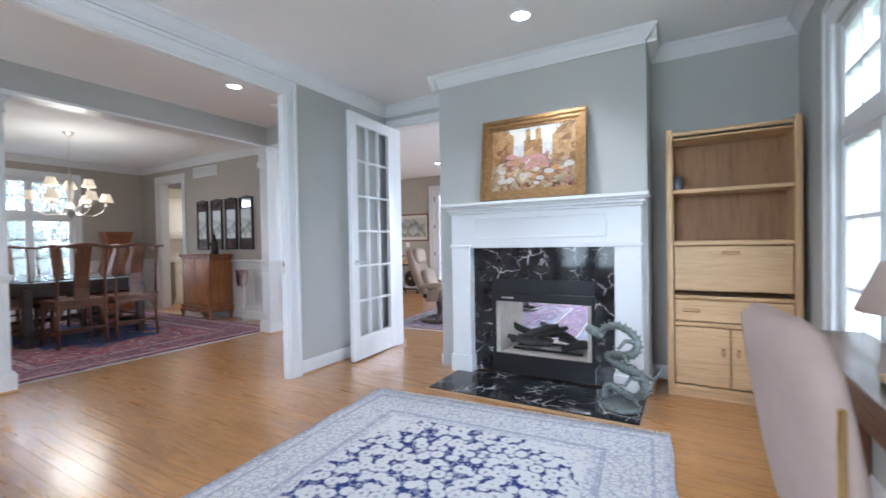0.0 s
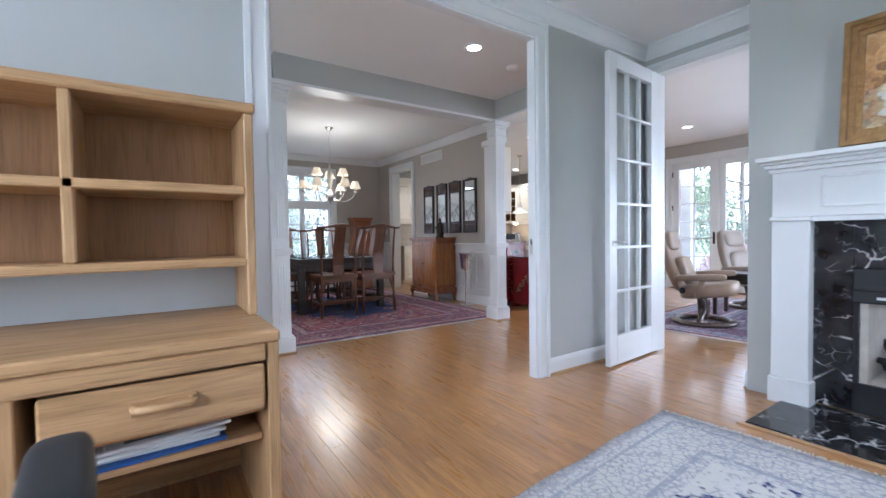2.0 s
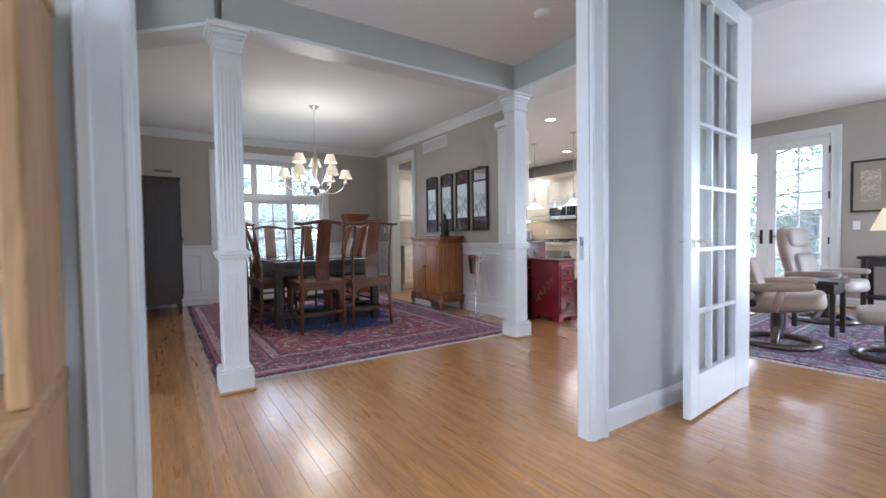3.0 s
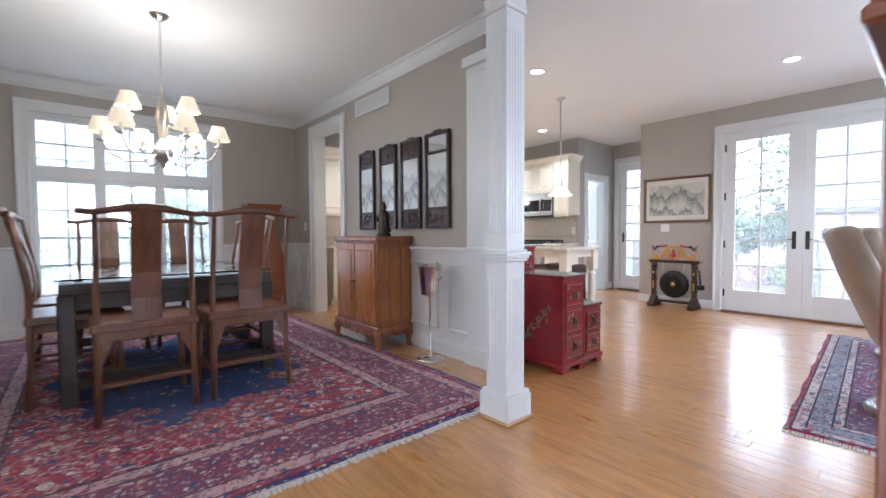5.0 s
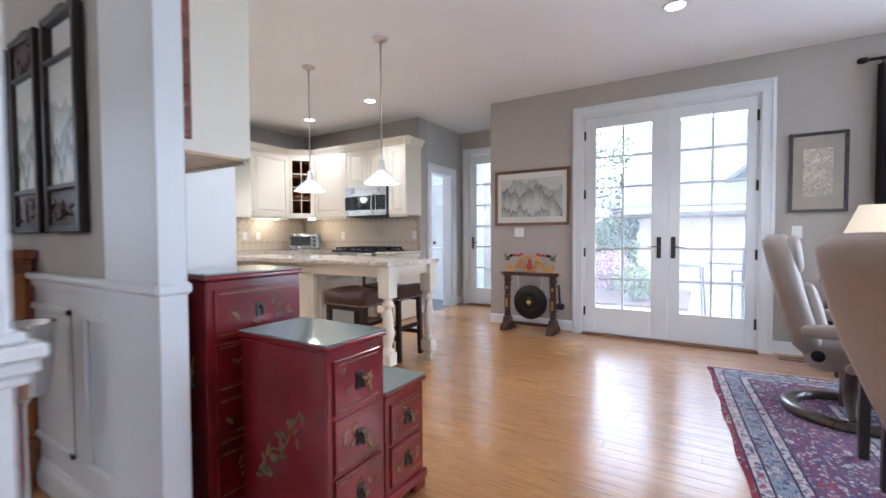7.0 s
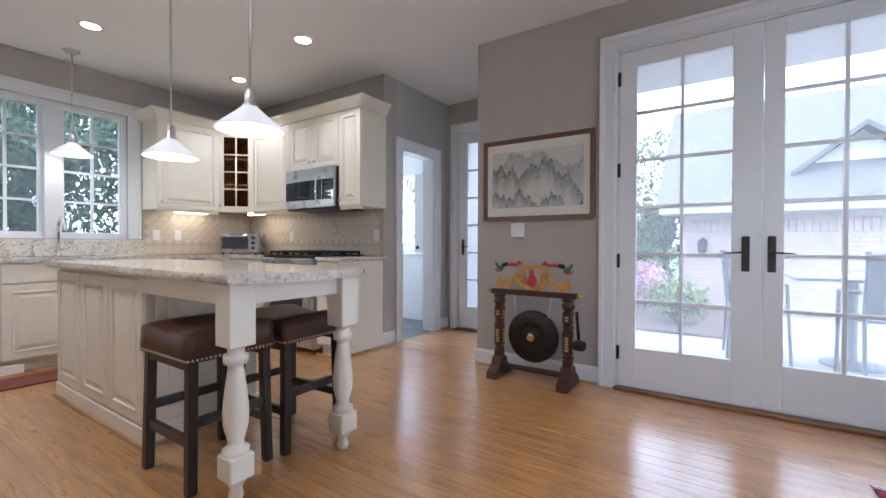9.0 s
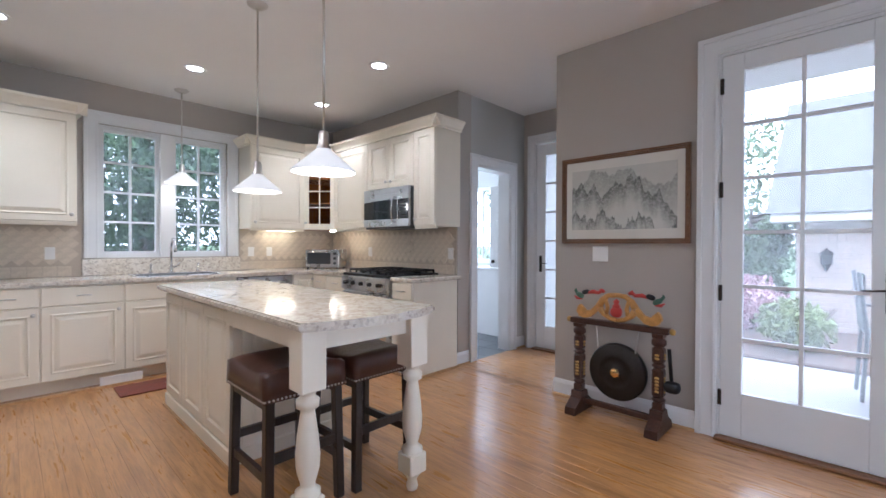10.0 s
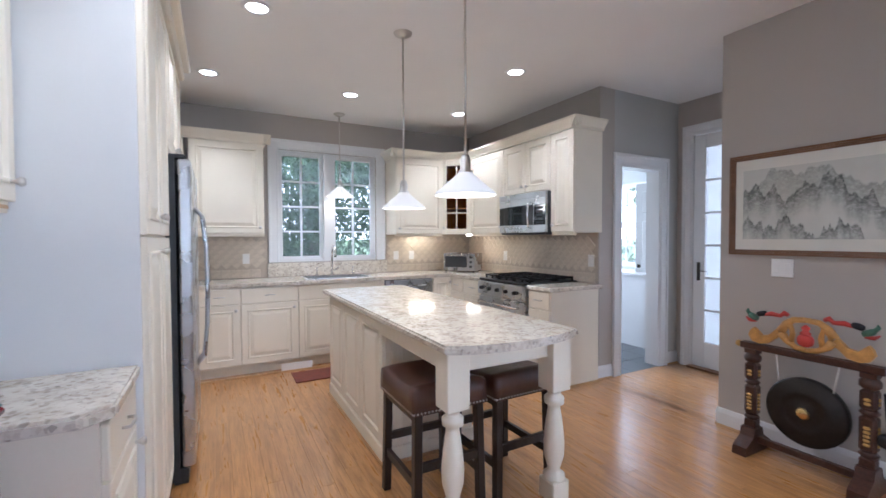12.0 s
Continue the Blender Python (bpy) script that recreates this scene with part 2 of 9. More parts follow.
def granite():
    m = Mat("speckled_cream_granite")
    v = m.coord()
    cells = m.voronoi(v, 75, "F1", True)
    grey = m.t.nodes.new("ShaderNodeRGBToBW")
    m.put(grey.inputs[0], cells)
    specks = m.ramp(grey.outputs[0], [(0.0, (0.10, 0.085, 0.075)), (0.2, (0.36, 0.30, 0.24)), (0.36, (0.62, 0.55, 0.46)), (0.6, (0.74, 0.69, 0.6))])
    clouds = m.ramp(m.noise(v, 11, 4, 0.6, 0.8), [(0.36, (0.40, 0.33, 0.26)), (0.52, (0.68, 0.62, 0.53)), (0.7, (0.76, 0.72, 0.65))])
    return m.done(m.mix(0.5, specks, clouds), 0.1)


M_granite = granite()


def rug_mat(name, hx, hy, borders, field, flower, flower2, leaf, centre=None, radius=0.8, scale=9.0, petals=0.42):
    """A knotted rug: bands round the edge, a flowered field and a lobed medallion. borders: (metres from the edge, colour)."""
    m = Mat(name)
    v = m.coord()
    x, y, _ = m.split(v)
    ax, ay = m.math("ABSOLUTE", x), m.math("ABSOLUTE", y)
    d = m.math("MINIMUM", m.math("SUBTRACT", hx, ax), m.math("SUBTRACT", hy, ay))
    wob = m.noise(v, 16, 3)
    full = borders[-1][0] * 1.02
    band = m.ramp(m.math("DIVIDE", d, full), [(0.0, borders[0][1])] + [(b[0] / full, b[1]) for b in borders[1:]], True)
    inside = m.math("GREATER_THAN", d, borders[-1][0])
    rosette = m.voronoi(v, scale, "F1", rnd=0.75)
    ring = m.ramp(rosette, [(0.0, 1.0), (0.12, 0.25), (0.2, 1.0), (petals * 0.8, 1.0), (petals, 0.0)])
    vine = m.ramp(m.voronoi(m.mix(0.06, v, m.noise(v, 12), "ADD"), scale * 0.9, "DISTANCE_TO_EDGE"), [(0.02, 1.0), (0.07, 0.0)])
    small = m.voronoi(v, scale * 2.2, "F1", True)
    tiny = m.ramp(m.voronoi(v, scale * 2.2, "F1"), [(0.25, 1.0), (0.38, 0.0)])
    bits = m.ramp(m.split(small)[0], [(0.0, flower), (0.34, flower2), (0.6, leaf), (0.8, flower)], True)
    ground = field
    if centre:
        ang = m.math("ARCTAN2", y, x)
        lobes = m.math("MULTIPLY", m.math("SINE", m.math("MULTIPLY", ang, 16.0)), 0.045)
        r = m.math("SQRT", m.math("ADD", m.math("MULTIPLY", m.math("MULTIPLY", x, x), 1.0), m.math("MULTIPLY", m.math("MULTIPLY", y, y), (hx / hy) ** 2)))
        r = m.math("ADD", m.math("ADD", r, lobes), m.math("MULTIPLY", m.math("SUBTRACT", wob, 0.5), 0.18))
        ground = m.mix(m.math("LESS_THAN", r, radius), field, centre)
    body = m.mix(m.math("MULTIPLY", vine, 0.75), ground, leaf)
    body = m.mix(ring, body, flower)
    body = m.mix(m.math("MULTIPLY", tiny, 0.6), body, bits)
    edge = m.mix(m.math("MULTIPLY", tiny, 0.85), band, bits)
    edge = m.mix(m.math("MULTIPLY", m.ramp(m.voronoi(v, scale * 1.2, "F1", rnd=0.5), [(0.18, 1.0), (0.3, 0.0)]), 0.6), edge, flower)
    lace = m.ramp(m.voronoi(m.mix(0.05, v, m.noise(v, 15), "ADD"), scale * 1.7, "DISTANCE_TO_EDGE"), [(0.03, 0.75), (0.10, 0.0)])
    edge = m.mix(lace, edge, leaf)
    base = m.mix(inside, edge, body)
    pile = m.noise(v, 420, 2)
    base = m.mix(0.3, base, m.ramp(m.noise(v, 150, 2), [(0.3, (0.3, 0.28, 0.28)), (0.7, (0.75, 0.72, 0.7))]), "OVERLAY")
    return m.done(base, 0.95, normal=m.bump(pile, 0.5, 0.004), spec=0.15)


M_rug_white = rug_mat("ivory_blue_rug", 1.05, 1.6, [(0, (0.55, 0.56, 0.6)), (0.05, (0.66, 0.66, 0.67)), (0.09, (0.42, 0.44, 0.52)), (0.11, (0.68, 0.68, 0.68)), (0.33, (0.42, 0.44, 0.52)), (0.36, (0.66, 0.66, 0.68)), (0.41, (0.66, 0.66, 0.66))],
                      (0.66, 0.66, 0.66), (0.7, 0.7, 0.7), (0.44, 0.46, 0.54), (0.36, 0.38, 0.48), (0.04, 0.055, 0.20), 0.84, 15.0, petals=0.64)
def garden_rug(name, hx, hy, borders, field, palette, dark, radius=0.0, centre=None, scale=9.0):
    """A dense flowered rug: every blossom takes its own yarn colour; banded borders; an open centre with blossom clusters. borders: (metres from the edge, colour)."""
    m = Mat(name)
    v = m.coord()
    x, y, _ = m.split(v)
    d = m.math("MINIMUM", m.math("SUBTRACT", hx, m.math("ABSOLUTE", x)), m.math("SUBTRACT", hy, m.math("ABSOLUTE", y)))
    full = borders[-1][0] * 1.02
    band = m.ramp(m.math("DIVIDE", d, full), [(0.0, borders[0][1])] + [(b[0] / full, b[1]) for b in borders[1:]], True)
    inside = m.math("GREATER_THAN", d, borders[-1][0])
    bent = m.mix(0.055, v, m.noise(v, 26, 3), "ADD")
    ground = field
    if centre:
        r = m.math("SQRT", m.math("ADD", m.math("MULTIPLY", x, x), m.math("MULTIPLY", m.math("MULTIPLY", y, y), (hx / hy) ** 2)))
        ang = m.math("ARCTAN2", y, x)
        lobes = m.math("MULTIPLY", m.math("SINE", m.math("MULTIPLY", ang, 12.0)), 0.09)
        r = m.math("ADD", m.math("ADD", r, lobes), m.math("MULTIPLY", m.math("SUBTRACT", m.noise(v, 3.2, 3), 0.5), 0.9))
        open_part = m.math("LESS_THAN", r, radius)
        ground = m.mix(open_part, field, centre)
    # blossoms at two sizes, each with outline, petals and eye
    def blossoms(under, sc, lo, keep):
        dist = m.voronoi(bent, sc, "F1", rnd=0.8)
        pick = m.split(m.voronoi(bent, sc, "F1", True, rnd=0.8))
        stops = [(k / len(palette), c) for k, c in enumerate(palette)]
        petal, eye = m.ramp(pick[0], stops, True), m.ramp(pick[1], [(k / len(palette), c) for k, c in enumerate(palette[::-1])], True)
        on = m.math("LESS_THAN", pick[2], keep)
        out = m.mix(m.math("MULTIPLY", on, m.math("LESS_THAN", dist, lo)), under, dark)
        out = m.mix(m.math("MULTIPLY", on, m.math("LESS_THAN", dist, lo * 0.88)), out, petal)
        out = m.mix(m.math("MULTIPLY", on, m.math("LESS_THAN", dist, lo * 0.55)), out, dark)
        return m.mix(m.math("MULTIPLY", on, m.math("LESS_THAN", dist, lo * 0.45)), out, eye)
    vine = m.ramp(m.voronoi(bent, scale * 0.8, "DISTANCE_TO_EDGE"), [(0.025, 1.0), (0.05, 0.0)])
    body = m.mix(m.math("MULTIPLY", vine, 0.7), ground, palette[0])
    rich = blossoms(blossoms(body, scale * 2.1, 0.46, 0.9), scale, 0.5, 0.75)
    if centre:
        sparse = blossoms(ground, scale * 1.3, 0.45, 0.42)
        body = m.mix(open_part, rich, sparse)
    else:
        body = rich
    edge = blossoms(blossoms(band, scale * 3.0, 0.46, 0.85), scale * 1.5, 0.46, 0.8)
    for b in borders[1:]:
        line = m.math("LESS_THAN", m.math("ABSOLUTE", m.math("SUBTRACT", d, b[0])), 0.005)
        edge = m.mix(line, edge, dark)
    base = m.mix(inside, edge, body)
    worn = m.ramp(m.noise(v, 1.3, 4), [(0.35, 0.0), (0.75, 0.10)])
    base = m.mix(worn, base, palette[1])
    base = m.mix(0.3, base, m.ramp(m.noise(v, 150, 2), [(0.3, (0.3, 0.28, 0.28)), (0.7, (0.75, 0.72, 0.7))]), "OVERLAY")
    m.put(m.p.inputs["Sheen Weight"], 0.06)
    return m.done(base, 0.9, normal=m.bump(m.noise(v, 420, 2), 0.5, 0.004), spec=0.25)


M_rug_dine = garden_rug("red_blue_rug", 2.16, 1.5, [(0, (0.012, 0.03, 0.14)), (0.035, (0.30, 0.02, 0.05)), (0.08, (0.46, 0.30, 0.31)), (0.17, (0.16, 0.045, 0.10)), (0.46, (0.46, 0.31, 0.32)), (0.55, (0.07, 0.02, 0.06)), (0.58, (0.26, 0.02, 0.04))],
                        (0.30, 0.022, 0.05), [(0.54, 0.34, 0.36), (0.66, 0.56, 0.56), (0.38, 0.035, 0.06), (0.16, 0.10, 0.22), (0.46, 0.13, 0.16), (0.03, 0.06, 0.20), (0.62, 0.46, 0.36)], (0.05, 0.015, 0.04), 1.1, (0.012, 0.045, 0.18), 15.0)
M_rug_living = garden_rug("red_navy_living_rug", 1.45, 1.54, [(0, (0.34, 0.02, 0.06)), (0.03, (0.56, 0.50, 0.52)), (0.09, (0.22, 0.28, 0.36)), (0.19, (0.54, 0.48, 0.50)), (0.24, (0.14, 0.06, 0.14)), (0.60, (0.54, 0.48, 0.50)), (0.65, (0.22, 0.28, 0.36)), (0.72, (0.03, 0.03, 0.10))],
                          (0.035, 0.03, 0.11), [(0.52, 0.46, 0.50), (0.62, 0.56, 0.56), (0.40, 0.04, 0.08), (0.13, 0.10, 0.26), (0.48, 0.30, 0.36), (0.06, 0.07, 0.20), (0.28, 0.36, 0.42)], (0.03, 0.02, 0.06), scale=15.0)

OAK_FLOOR = ((0.29, 0.125, 0.034), (0.58, 0.29, 0.092))
M_board = timber("oak_floor_board", *OAK_FLOOR, "x", 0.3, 1.0, vary=True, polish=0.2)
M_board_joined = timber("oak_floor_boards_far", *OAK_FLOOR, "x", 0.3, 1.0, vary=True, island=True, polish=0.2)
M_tile = plain("tumbled_travertine", (0.60, 0.52, 0.42), 0.55, vary=0.16, scale=14, bump=0.25, grain=60)
M_grout = plain("tile_grout", (0.50, 0.43, 0.35), 0.9)
M_brick = plain("pale_brick", (0.40, 0.27, 0.21), 0.85, vary=0.3, scale=5, bump=0.3, grain=40)
M_brick_p = plain("whitewashed_brick", (0.50, 0.42, 0.37), 0.85, vary=0.2, scale=5, bump=0.3, grain=40)
M_mortar = plain("mortar", (0.5, 0.48, 0.45), 0.95)
M_paving = plain("pale_paving", (0.36, 0.34, 0.32), 0.85, vary=0.12, scale=3, bump=0.2)
M_lawn = plain("lawn", (0.07, 0.12, 0.035), 0.95, vary=0.35, scale=2, bump=0.6, grain=60)
M_mulch = plain("mulch", (0.12, 0.07, 0.05), 0.95, vary=0.4, scale=20, bump=0.8, grain=50)
M_roof = plain("grey_shingle", (0.14, 0.135, 0.135), 0.9, vary=0.25, scale=8, bump=0.5, grain=30)
M_siding = plain("white_siding", (0.62, 0.62, 0.6), 0.6)
M_bark = plain("bark", (0.10, 0.075, 0.055), 0.95, vary=0.4, scale=12, bump=0.8, grain=50)


def leaves(name, a, b):
    m = Mat(name)
    r = m.t.nodes.new("ShaderNodeNewGeometry").outputs["Random Per Island"]
    m.put(m.p.inputs["Subsurface Weight"], 0.0)
    return m.done(m.ramp(r, [(0.0, a), (1.0, b)]), 0.6, spec=0.3)


M_leaf = leaves("spring_leaves", (0.10, 0.15, 0.07), (0.19, 0.25, 0.12))
M_leaf_dark = leaves("dark_evergreen", (0.03, 0.06, 0.035), (0.12, 0.17, 0.09))
M_leaf_pink = leaves("pink_blossom", (0.48, 0.26, 0.30), (0.60, 0.44, 0.47))
M_leaf_yellow = leaves("yellow_green_leaves", (0.20, 0.25, 0.08), (0.32, 0.37, 0.15))


# ---- mesh helpers
def box(bm, x0, y0, z0, x1, y1, z1, bevel=0.0, seg=1):
    r = bmesh.ops.create_cube(bm, size=1.0, matrix=Matrix.Translation(((x0 + x1) / 2, (y0 + y1) / 2, (z0 + z1) / 2)) @ Matrix.Diagonal((abs(x1 - x0), abs(y1 - y0), abs(z1 - z0), 1)))
    if bevel:
        es = list({e for v in r["verts"] for e in v.link_edges})
        bmesh.ops.bevel(bm, geom=es, offset=bevel, segments=seg, profile=0.5, affect="EDGES")
    return r["verts"]


def obox(bm, m, sx, sy, sz, bevel=0.0, seg=1):
    """A box of that size centred on the pose m."""
    r = bmesh.ops.create_cube(bm, size=1.0, matrix=m @ Matrix.Diagonal((sx, sy, sz, 1)))
    if bevel:
        es = list({e for v in r["verts"] for e in v.link_edges})
        bmesh.ops.bevel(bm, geom=es, offset=bevel, segments=seg, profile=0.5, affect="EDGES")


def bar(bm, a, b, w, h=None, bevel=0.0, up=(0, 0, 1)):
    """A straight bar of section w by h from a to b."""
    a, b = Vector(a), Vector(b)
    d = b - a
    z = d.normalized()
    u = Vector(up)
    if abs(z.dot(u)) > 0.95:
        u = Vector((0, 1, 0))
    x = u.cross(z).normalized()
    y = z.cross(x)
    m = Matrix((x, y, z)).transposed().to_4x4()
    m.translation = (a + b) / 2
    obox(bm, m, w, h or w, d.length, bevel)


def lathe(bm, profile, at=(0, 0, 0), n=24, m=None):
    """Turns a profile of (radius, z) round the upright axis through at."""
    m = m or Matrix.Translation(at)
    rings = []
    for r, z in profile:
        if r < 1e-5:
            rings.append([bm.verts.new(m @ Vector((0, 0, z)))])
        else:
            rings.append([bm.verts.new(m @ Vector((r * math.cos(2 * math.pi * i / n), r * math.sin(2 * math.pi * i / n), z))) for i in range(n)])
    for a, b in zip(rings, rings[1:]):
        for i in range(n):
            j = (i + 1) % n
            q = [a[i % len(a)], a[j % len(a)], b[j % len(b)], b[i % len(b)]]
            q = [v for k, v in enumerate(q) if v not in q[:k]]
            if len(q) > 2:
                f = bm.faces.new(q)
                f.smooth = True


def tube(bm, pts, radius, n=8, closed=False):
    """A round tube along points; radius is a number or one for each point."""
    pts = [Vector(p) for p in pts]
    rs = radius if isinstance(radius, (list, tuple)) else [radius] * len(pts)
    rings, last = [], None
    for i, p in enumerate(pts):
        a = pts[i - 1] if i or closed else p
        b = pts[(i + 1) % len(pts)] if i < len(pts) - 1 or closed else p
        d = (b - a).normalized()
        u = last if last else (Vector((0, 0, 1)) if abs(d.z) < 0.9 else Vector((1, 0, 0)))
        x = (u - d * u.dot(d)).normalized()
        last = x
        y = d.cross(x)
        rings.append([bm.verts.new(p + (x * math.cos(2 * math.pi * k / n) + y * math.sin(2 * math.pi * k / n)) * rs[i]) for k in range(n)])
    pairs = list(zip(rings, rings[1:])) + ([(rings[-1], rings[0])] if closed else [])
    for a, b in pairs:
        for k in range(n):
            f = bm.faces.new((a[k], a[(k + 1) % n], b[(k + 1) % n], b[k]))
            f.smooth = True
    if not closed:
        bm.faces.new(rings[0][::-1])
        bm.faces.new(rings[-1])


def prism(bm, outline, z0, z1, m=None):
    """Raises an outline of (x, y) from z0 to z1, then places it by m."""
    m = m or Matrix()
    lo = [bm.verts.new(m @ Vector((x, y, z0))) for x, y in outline]
    hi = [bm.verts.new(m @ Vector((x, y, z1))) for x, y in outline]
    n = len(lo)
    bm.faces.new(lo[::-1])
    bm.faces.new(hi)
    for i in range(n):
        bm.faces.new((lo[i], lo[(i + 1) % n], hi[(i + 1) % n], hi[i]))


def moulding(bm, profile, a, b, out):
    """Runs a profile of (outwards, up) from a to b; out is the way the moulding faces."""
    a, b, o = Vector(a), Vector(b), Vector(out)
    r = [[bm.verts.new(p + o * u + Vector((0, 0, w))) for u, w in profile] for p in (a, b)]
    n = len(profile)
    for i in range(n):
        bm.faces.new((r[0][i], r[0][(i + 1) % n], r[1][(i + 1) % n], r[1][i]))
    bm.faces.new(r[0][::-1])
    bm.faces.new(r[1])


def soft_pad(bm, m, sx, sy, sz, e=0.35, nu=20, nv=12):
    """A cushion: a superellipsoid with the pose m."""
    def p(c, k):
        return math.copysign(abs(c) ** k, c)
    rings = []
    for j in range(nv + 1):
        v = -math.pi / 2 + math.pi * j / nv
        if j in (0, nv):
            rings.append([bm.verts.new(m @ Vector((0, 0, sz / 2 * (1 if j else -1))))])
            continue
        rings.append([bm.verts.new(m @ Vector((sx / 2 * p(math.cos(v), e) * p(math.cos(2 * math.pi * i / nu), e),
                                               sy / 2 * p(math.cos(v), e) * p(math.sin(2 * math.pi * i / nu), e),
                                               sz / 2 * p(math.sin(v), e)))) for i in range(nu)])
    for a, b in zip(rings, rings[1:]):
        for i in range(nu):
            j = (i + 1) % nu
            q = [a[i % len(a)], a[j % len(a)], b[j % len(b)], b[i % len(b)]]
            q = [w for k, w in enumerate(q) if w not in q[:k]]
            if len(q) > 2:
                f = bm.faces.new(q)
                f.smooth = True


def mesh_of(bm, name, material):
    bmesh.ops.recalc_face_normals(bm, faces=bm.faces)
    me = bpy.data.meshes.new(name)
    bm.to_mesh(me)
    bm.free()
    for mt in material if isinstance(material, (list, tuple)) else [material]:
        me.materials.append(mt)
    return me


def part(name, bm, material, parent=None, label="", smooth=False):
    me = mesh_of(bm, name, material)
    if smooth:
        for f in me.polygons:
            f.use_smooth = True
    ob = new(name, me)
    if parent:
        ob.parent = parent
    if label:
        ob["label"] = label
    return ob


def thing(name, m, label, category, group="", kind=""):
    ob = new(name)
    ob.empty_display_size = 0.1
    ob.matrix_world = m
    return tagged(ob, label, category, group, kind)


def setting(name, bm, material, label="", category=""):
    return tagged(part(name, bm, material), label, category, kind="structure")


def B(*boxes, bevel=0.0, seg=1):
    bm = bmesh.new()
    for b in boxes:
        box(bm, *b, bevel=bevel, seg=seg)
    return bm


def clear_pane(ob):
    """Lets daylight pass a pane without a dark shadow."""
    ob.visible_shadow = False
    return ob

# ---- the large structure
H = 2.77


def wall(name, axis, at, thick, a0, a1, openings=(), material=None, z0=0.0, z1=H, label="plain painted plaster wall"):
    """A wall at at..at+thick on that axis, from a0 to a1 along the other, with openings (from, to, bottom, top)."""
    bm = bmesh.new()
    us = sorted({a0, a1, *(v for o in openings for v in o[:2])})
    ws = sorted({z0, z1, *(min(max(v, z0), z1) for o in openings for v in o[2:])})
    nu, nw = len(us) - 1, len(ws) - 1

    def solid(i, k):
        if not (0 <= i < nu and 0 <= k < nw):
            return False
        u, w = (us[i] + us[i + 1]) / 2, (ws[k] + ws[k + 1]) / 2
        return not any(p < u < q and lo < w < hi for p, q, lo, hi in openings)

    grid = {}

    def vert(i, k, side):
        if (i, k, side) not in grid:
            d = at + thick * side
            grid[i, k, side] = bm.verts.new((d, us[i], ws[k]) if axis == "x" else (us[i], d, ws[k]))
        return grid[i, k, side]

    for i in range(nu):
        for k in range(nw):
            if not solid(i, k):
                continue
            ring = ((i, k), (i + 1, k), (i + 1, k + 1), (i, k + 1))
            for side in (0, 1):
                bm.faces.new([vert(*c, side) for c in ring])
            for (a, b), (di, dk) in zip(zip(ring, ring[1:] + ring[:1]), ((0, -1), (1, 0), (0, 1), (-1, 0))):
                if not solid(i + di, k + dk):
                    bm.faces.new((vert(*a, 0), vert(*b, 0), vert(*b, 1), vert(*a, 1)))
    return setting(name, bm, material or M_wall, label, "wall")


wall("wall_pocket_door", "x", -2.72, 0.07, -1.5, 4.4, [(1.10, 2.97, 0, 2.53)])
wall("wall_study_north", "y", 4.4, 0.13, -2.73, 1.12, [(-2.55, -1.72, 0, 2.53), (-1.22, -0.12, 0.10, 0.82)])
wall("wall_study_east", "x", 1.12, 0.18, -1.5, 4.53, [(1.75, 3.52, 0.45, 2.35)])
# front wall out of view; both openings are invented for the fill lamps
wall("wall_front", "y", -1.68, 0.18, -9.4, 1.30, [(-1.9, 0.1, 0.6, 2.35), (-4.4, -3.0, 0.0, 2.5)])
wall("wall_foyer_west", "x", -4.80, 0.12, -1.5, 0.86)
wall("wall_dining_south", "y", 0.74, 0.12, -9.2, -4.80, material=M_wall_taupe)
wall("wall_dining_west", "x", -9.4, 0.2, 0.74, 4.84, [(1.97, 3.72, 0.36, 2.42)], M_wall_taupe)
wall("wall_dining_kitchen", "y", 4.84, 0.15, -9.65, -5.30, [(-8.54, -7.73, 0, 2.45)], M_wall_taupe)
wall("wall_kitchen_west", "x", -9.65, 0.2, 4.99, 9.3, [(6.545, 7.72, 1.08, 2.38)], M_wall_taupe)
wall("wall_kitchen_north", "y", 9.1, 0.2, -9.65, -7.1, material=M_wall_taupe)
wall("wall_mudroom_door", "x", -7.25, 0.15, 9.3, 10.28, [(9.39, 9.99, 0, 2.06)], M_wall)
wall("wall_alcove_north", "y", 10.28, 0.15, -7.25, -5.85, [(-6.95, -6.10, 0, 2.42)], M_wall_taupe)
wall("wall_alcove_east", "x", -6.0, 0.15, 9.24, 10.28, material=M_wall_taupe)
wall("wall_living_north", "y", 9.09, 0.15, -6.0, 1.12, [(-4.86, -3.25, 0, 2.43), (-1.6, 0.3, 0.3, 2.4)], M_wall_taupe)
# this side opening is unseen, added for a fill lamp
wall("wall_living_east", "x", 1.12, 0.18, 4.53, 9.24, [(5.8, 7.8, 0.3, 2.4)], M_wall_taupe)
wall("wall_mudroom_north", "y", 11.0, 0.15, -9.5, -7.1, [(-8.75, -7.95, 0.95, 2.1)], M_wall)
# unseen west opening, added so a fill lamp can brighten the mud room
wall("wall_mudroom_west", "x", -9.65, 0.15, 9.3, 11.15, [(9.6, 10.7, 0.9, 2.1)], M_wall)
wall("wall_mudroom_east", "x", -7.25, 0.15, 10.43, 11.0, material=M_wall)

# chimney breast, with the firebox running through it
wall("wall_chimney_breast", "y", 3.95, 0.45, -1.65, 0.15, [(-1.30, -0.07, 0.0, 1.2)], label="grey plaster chimney breast over the mantel")

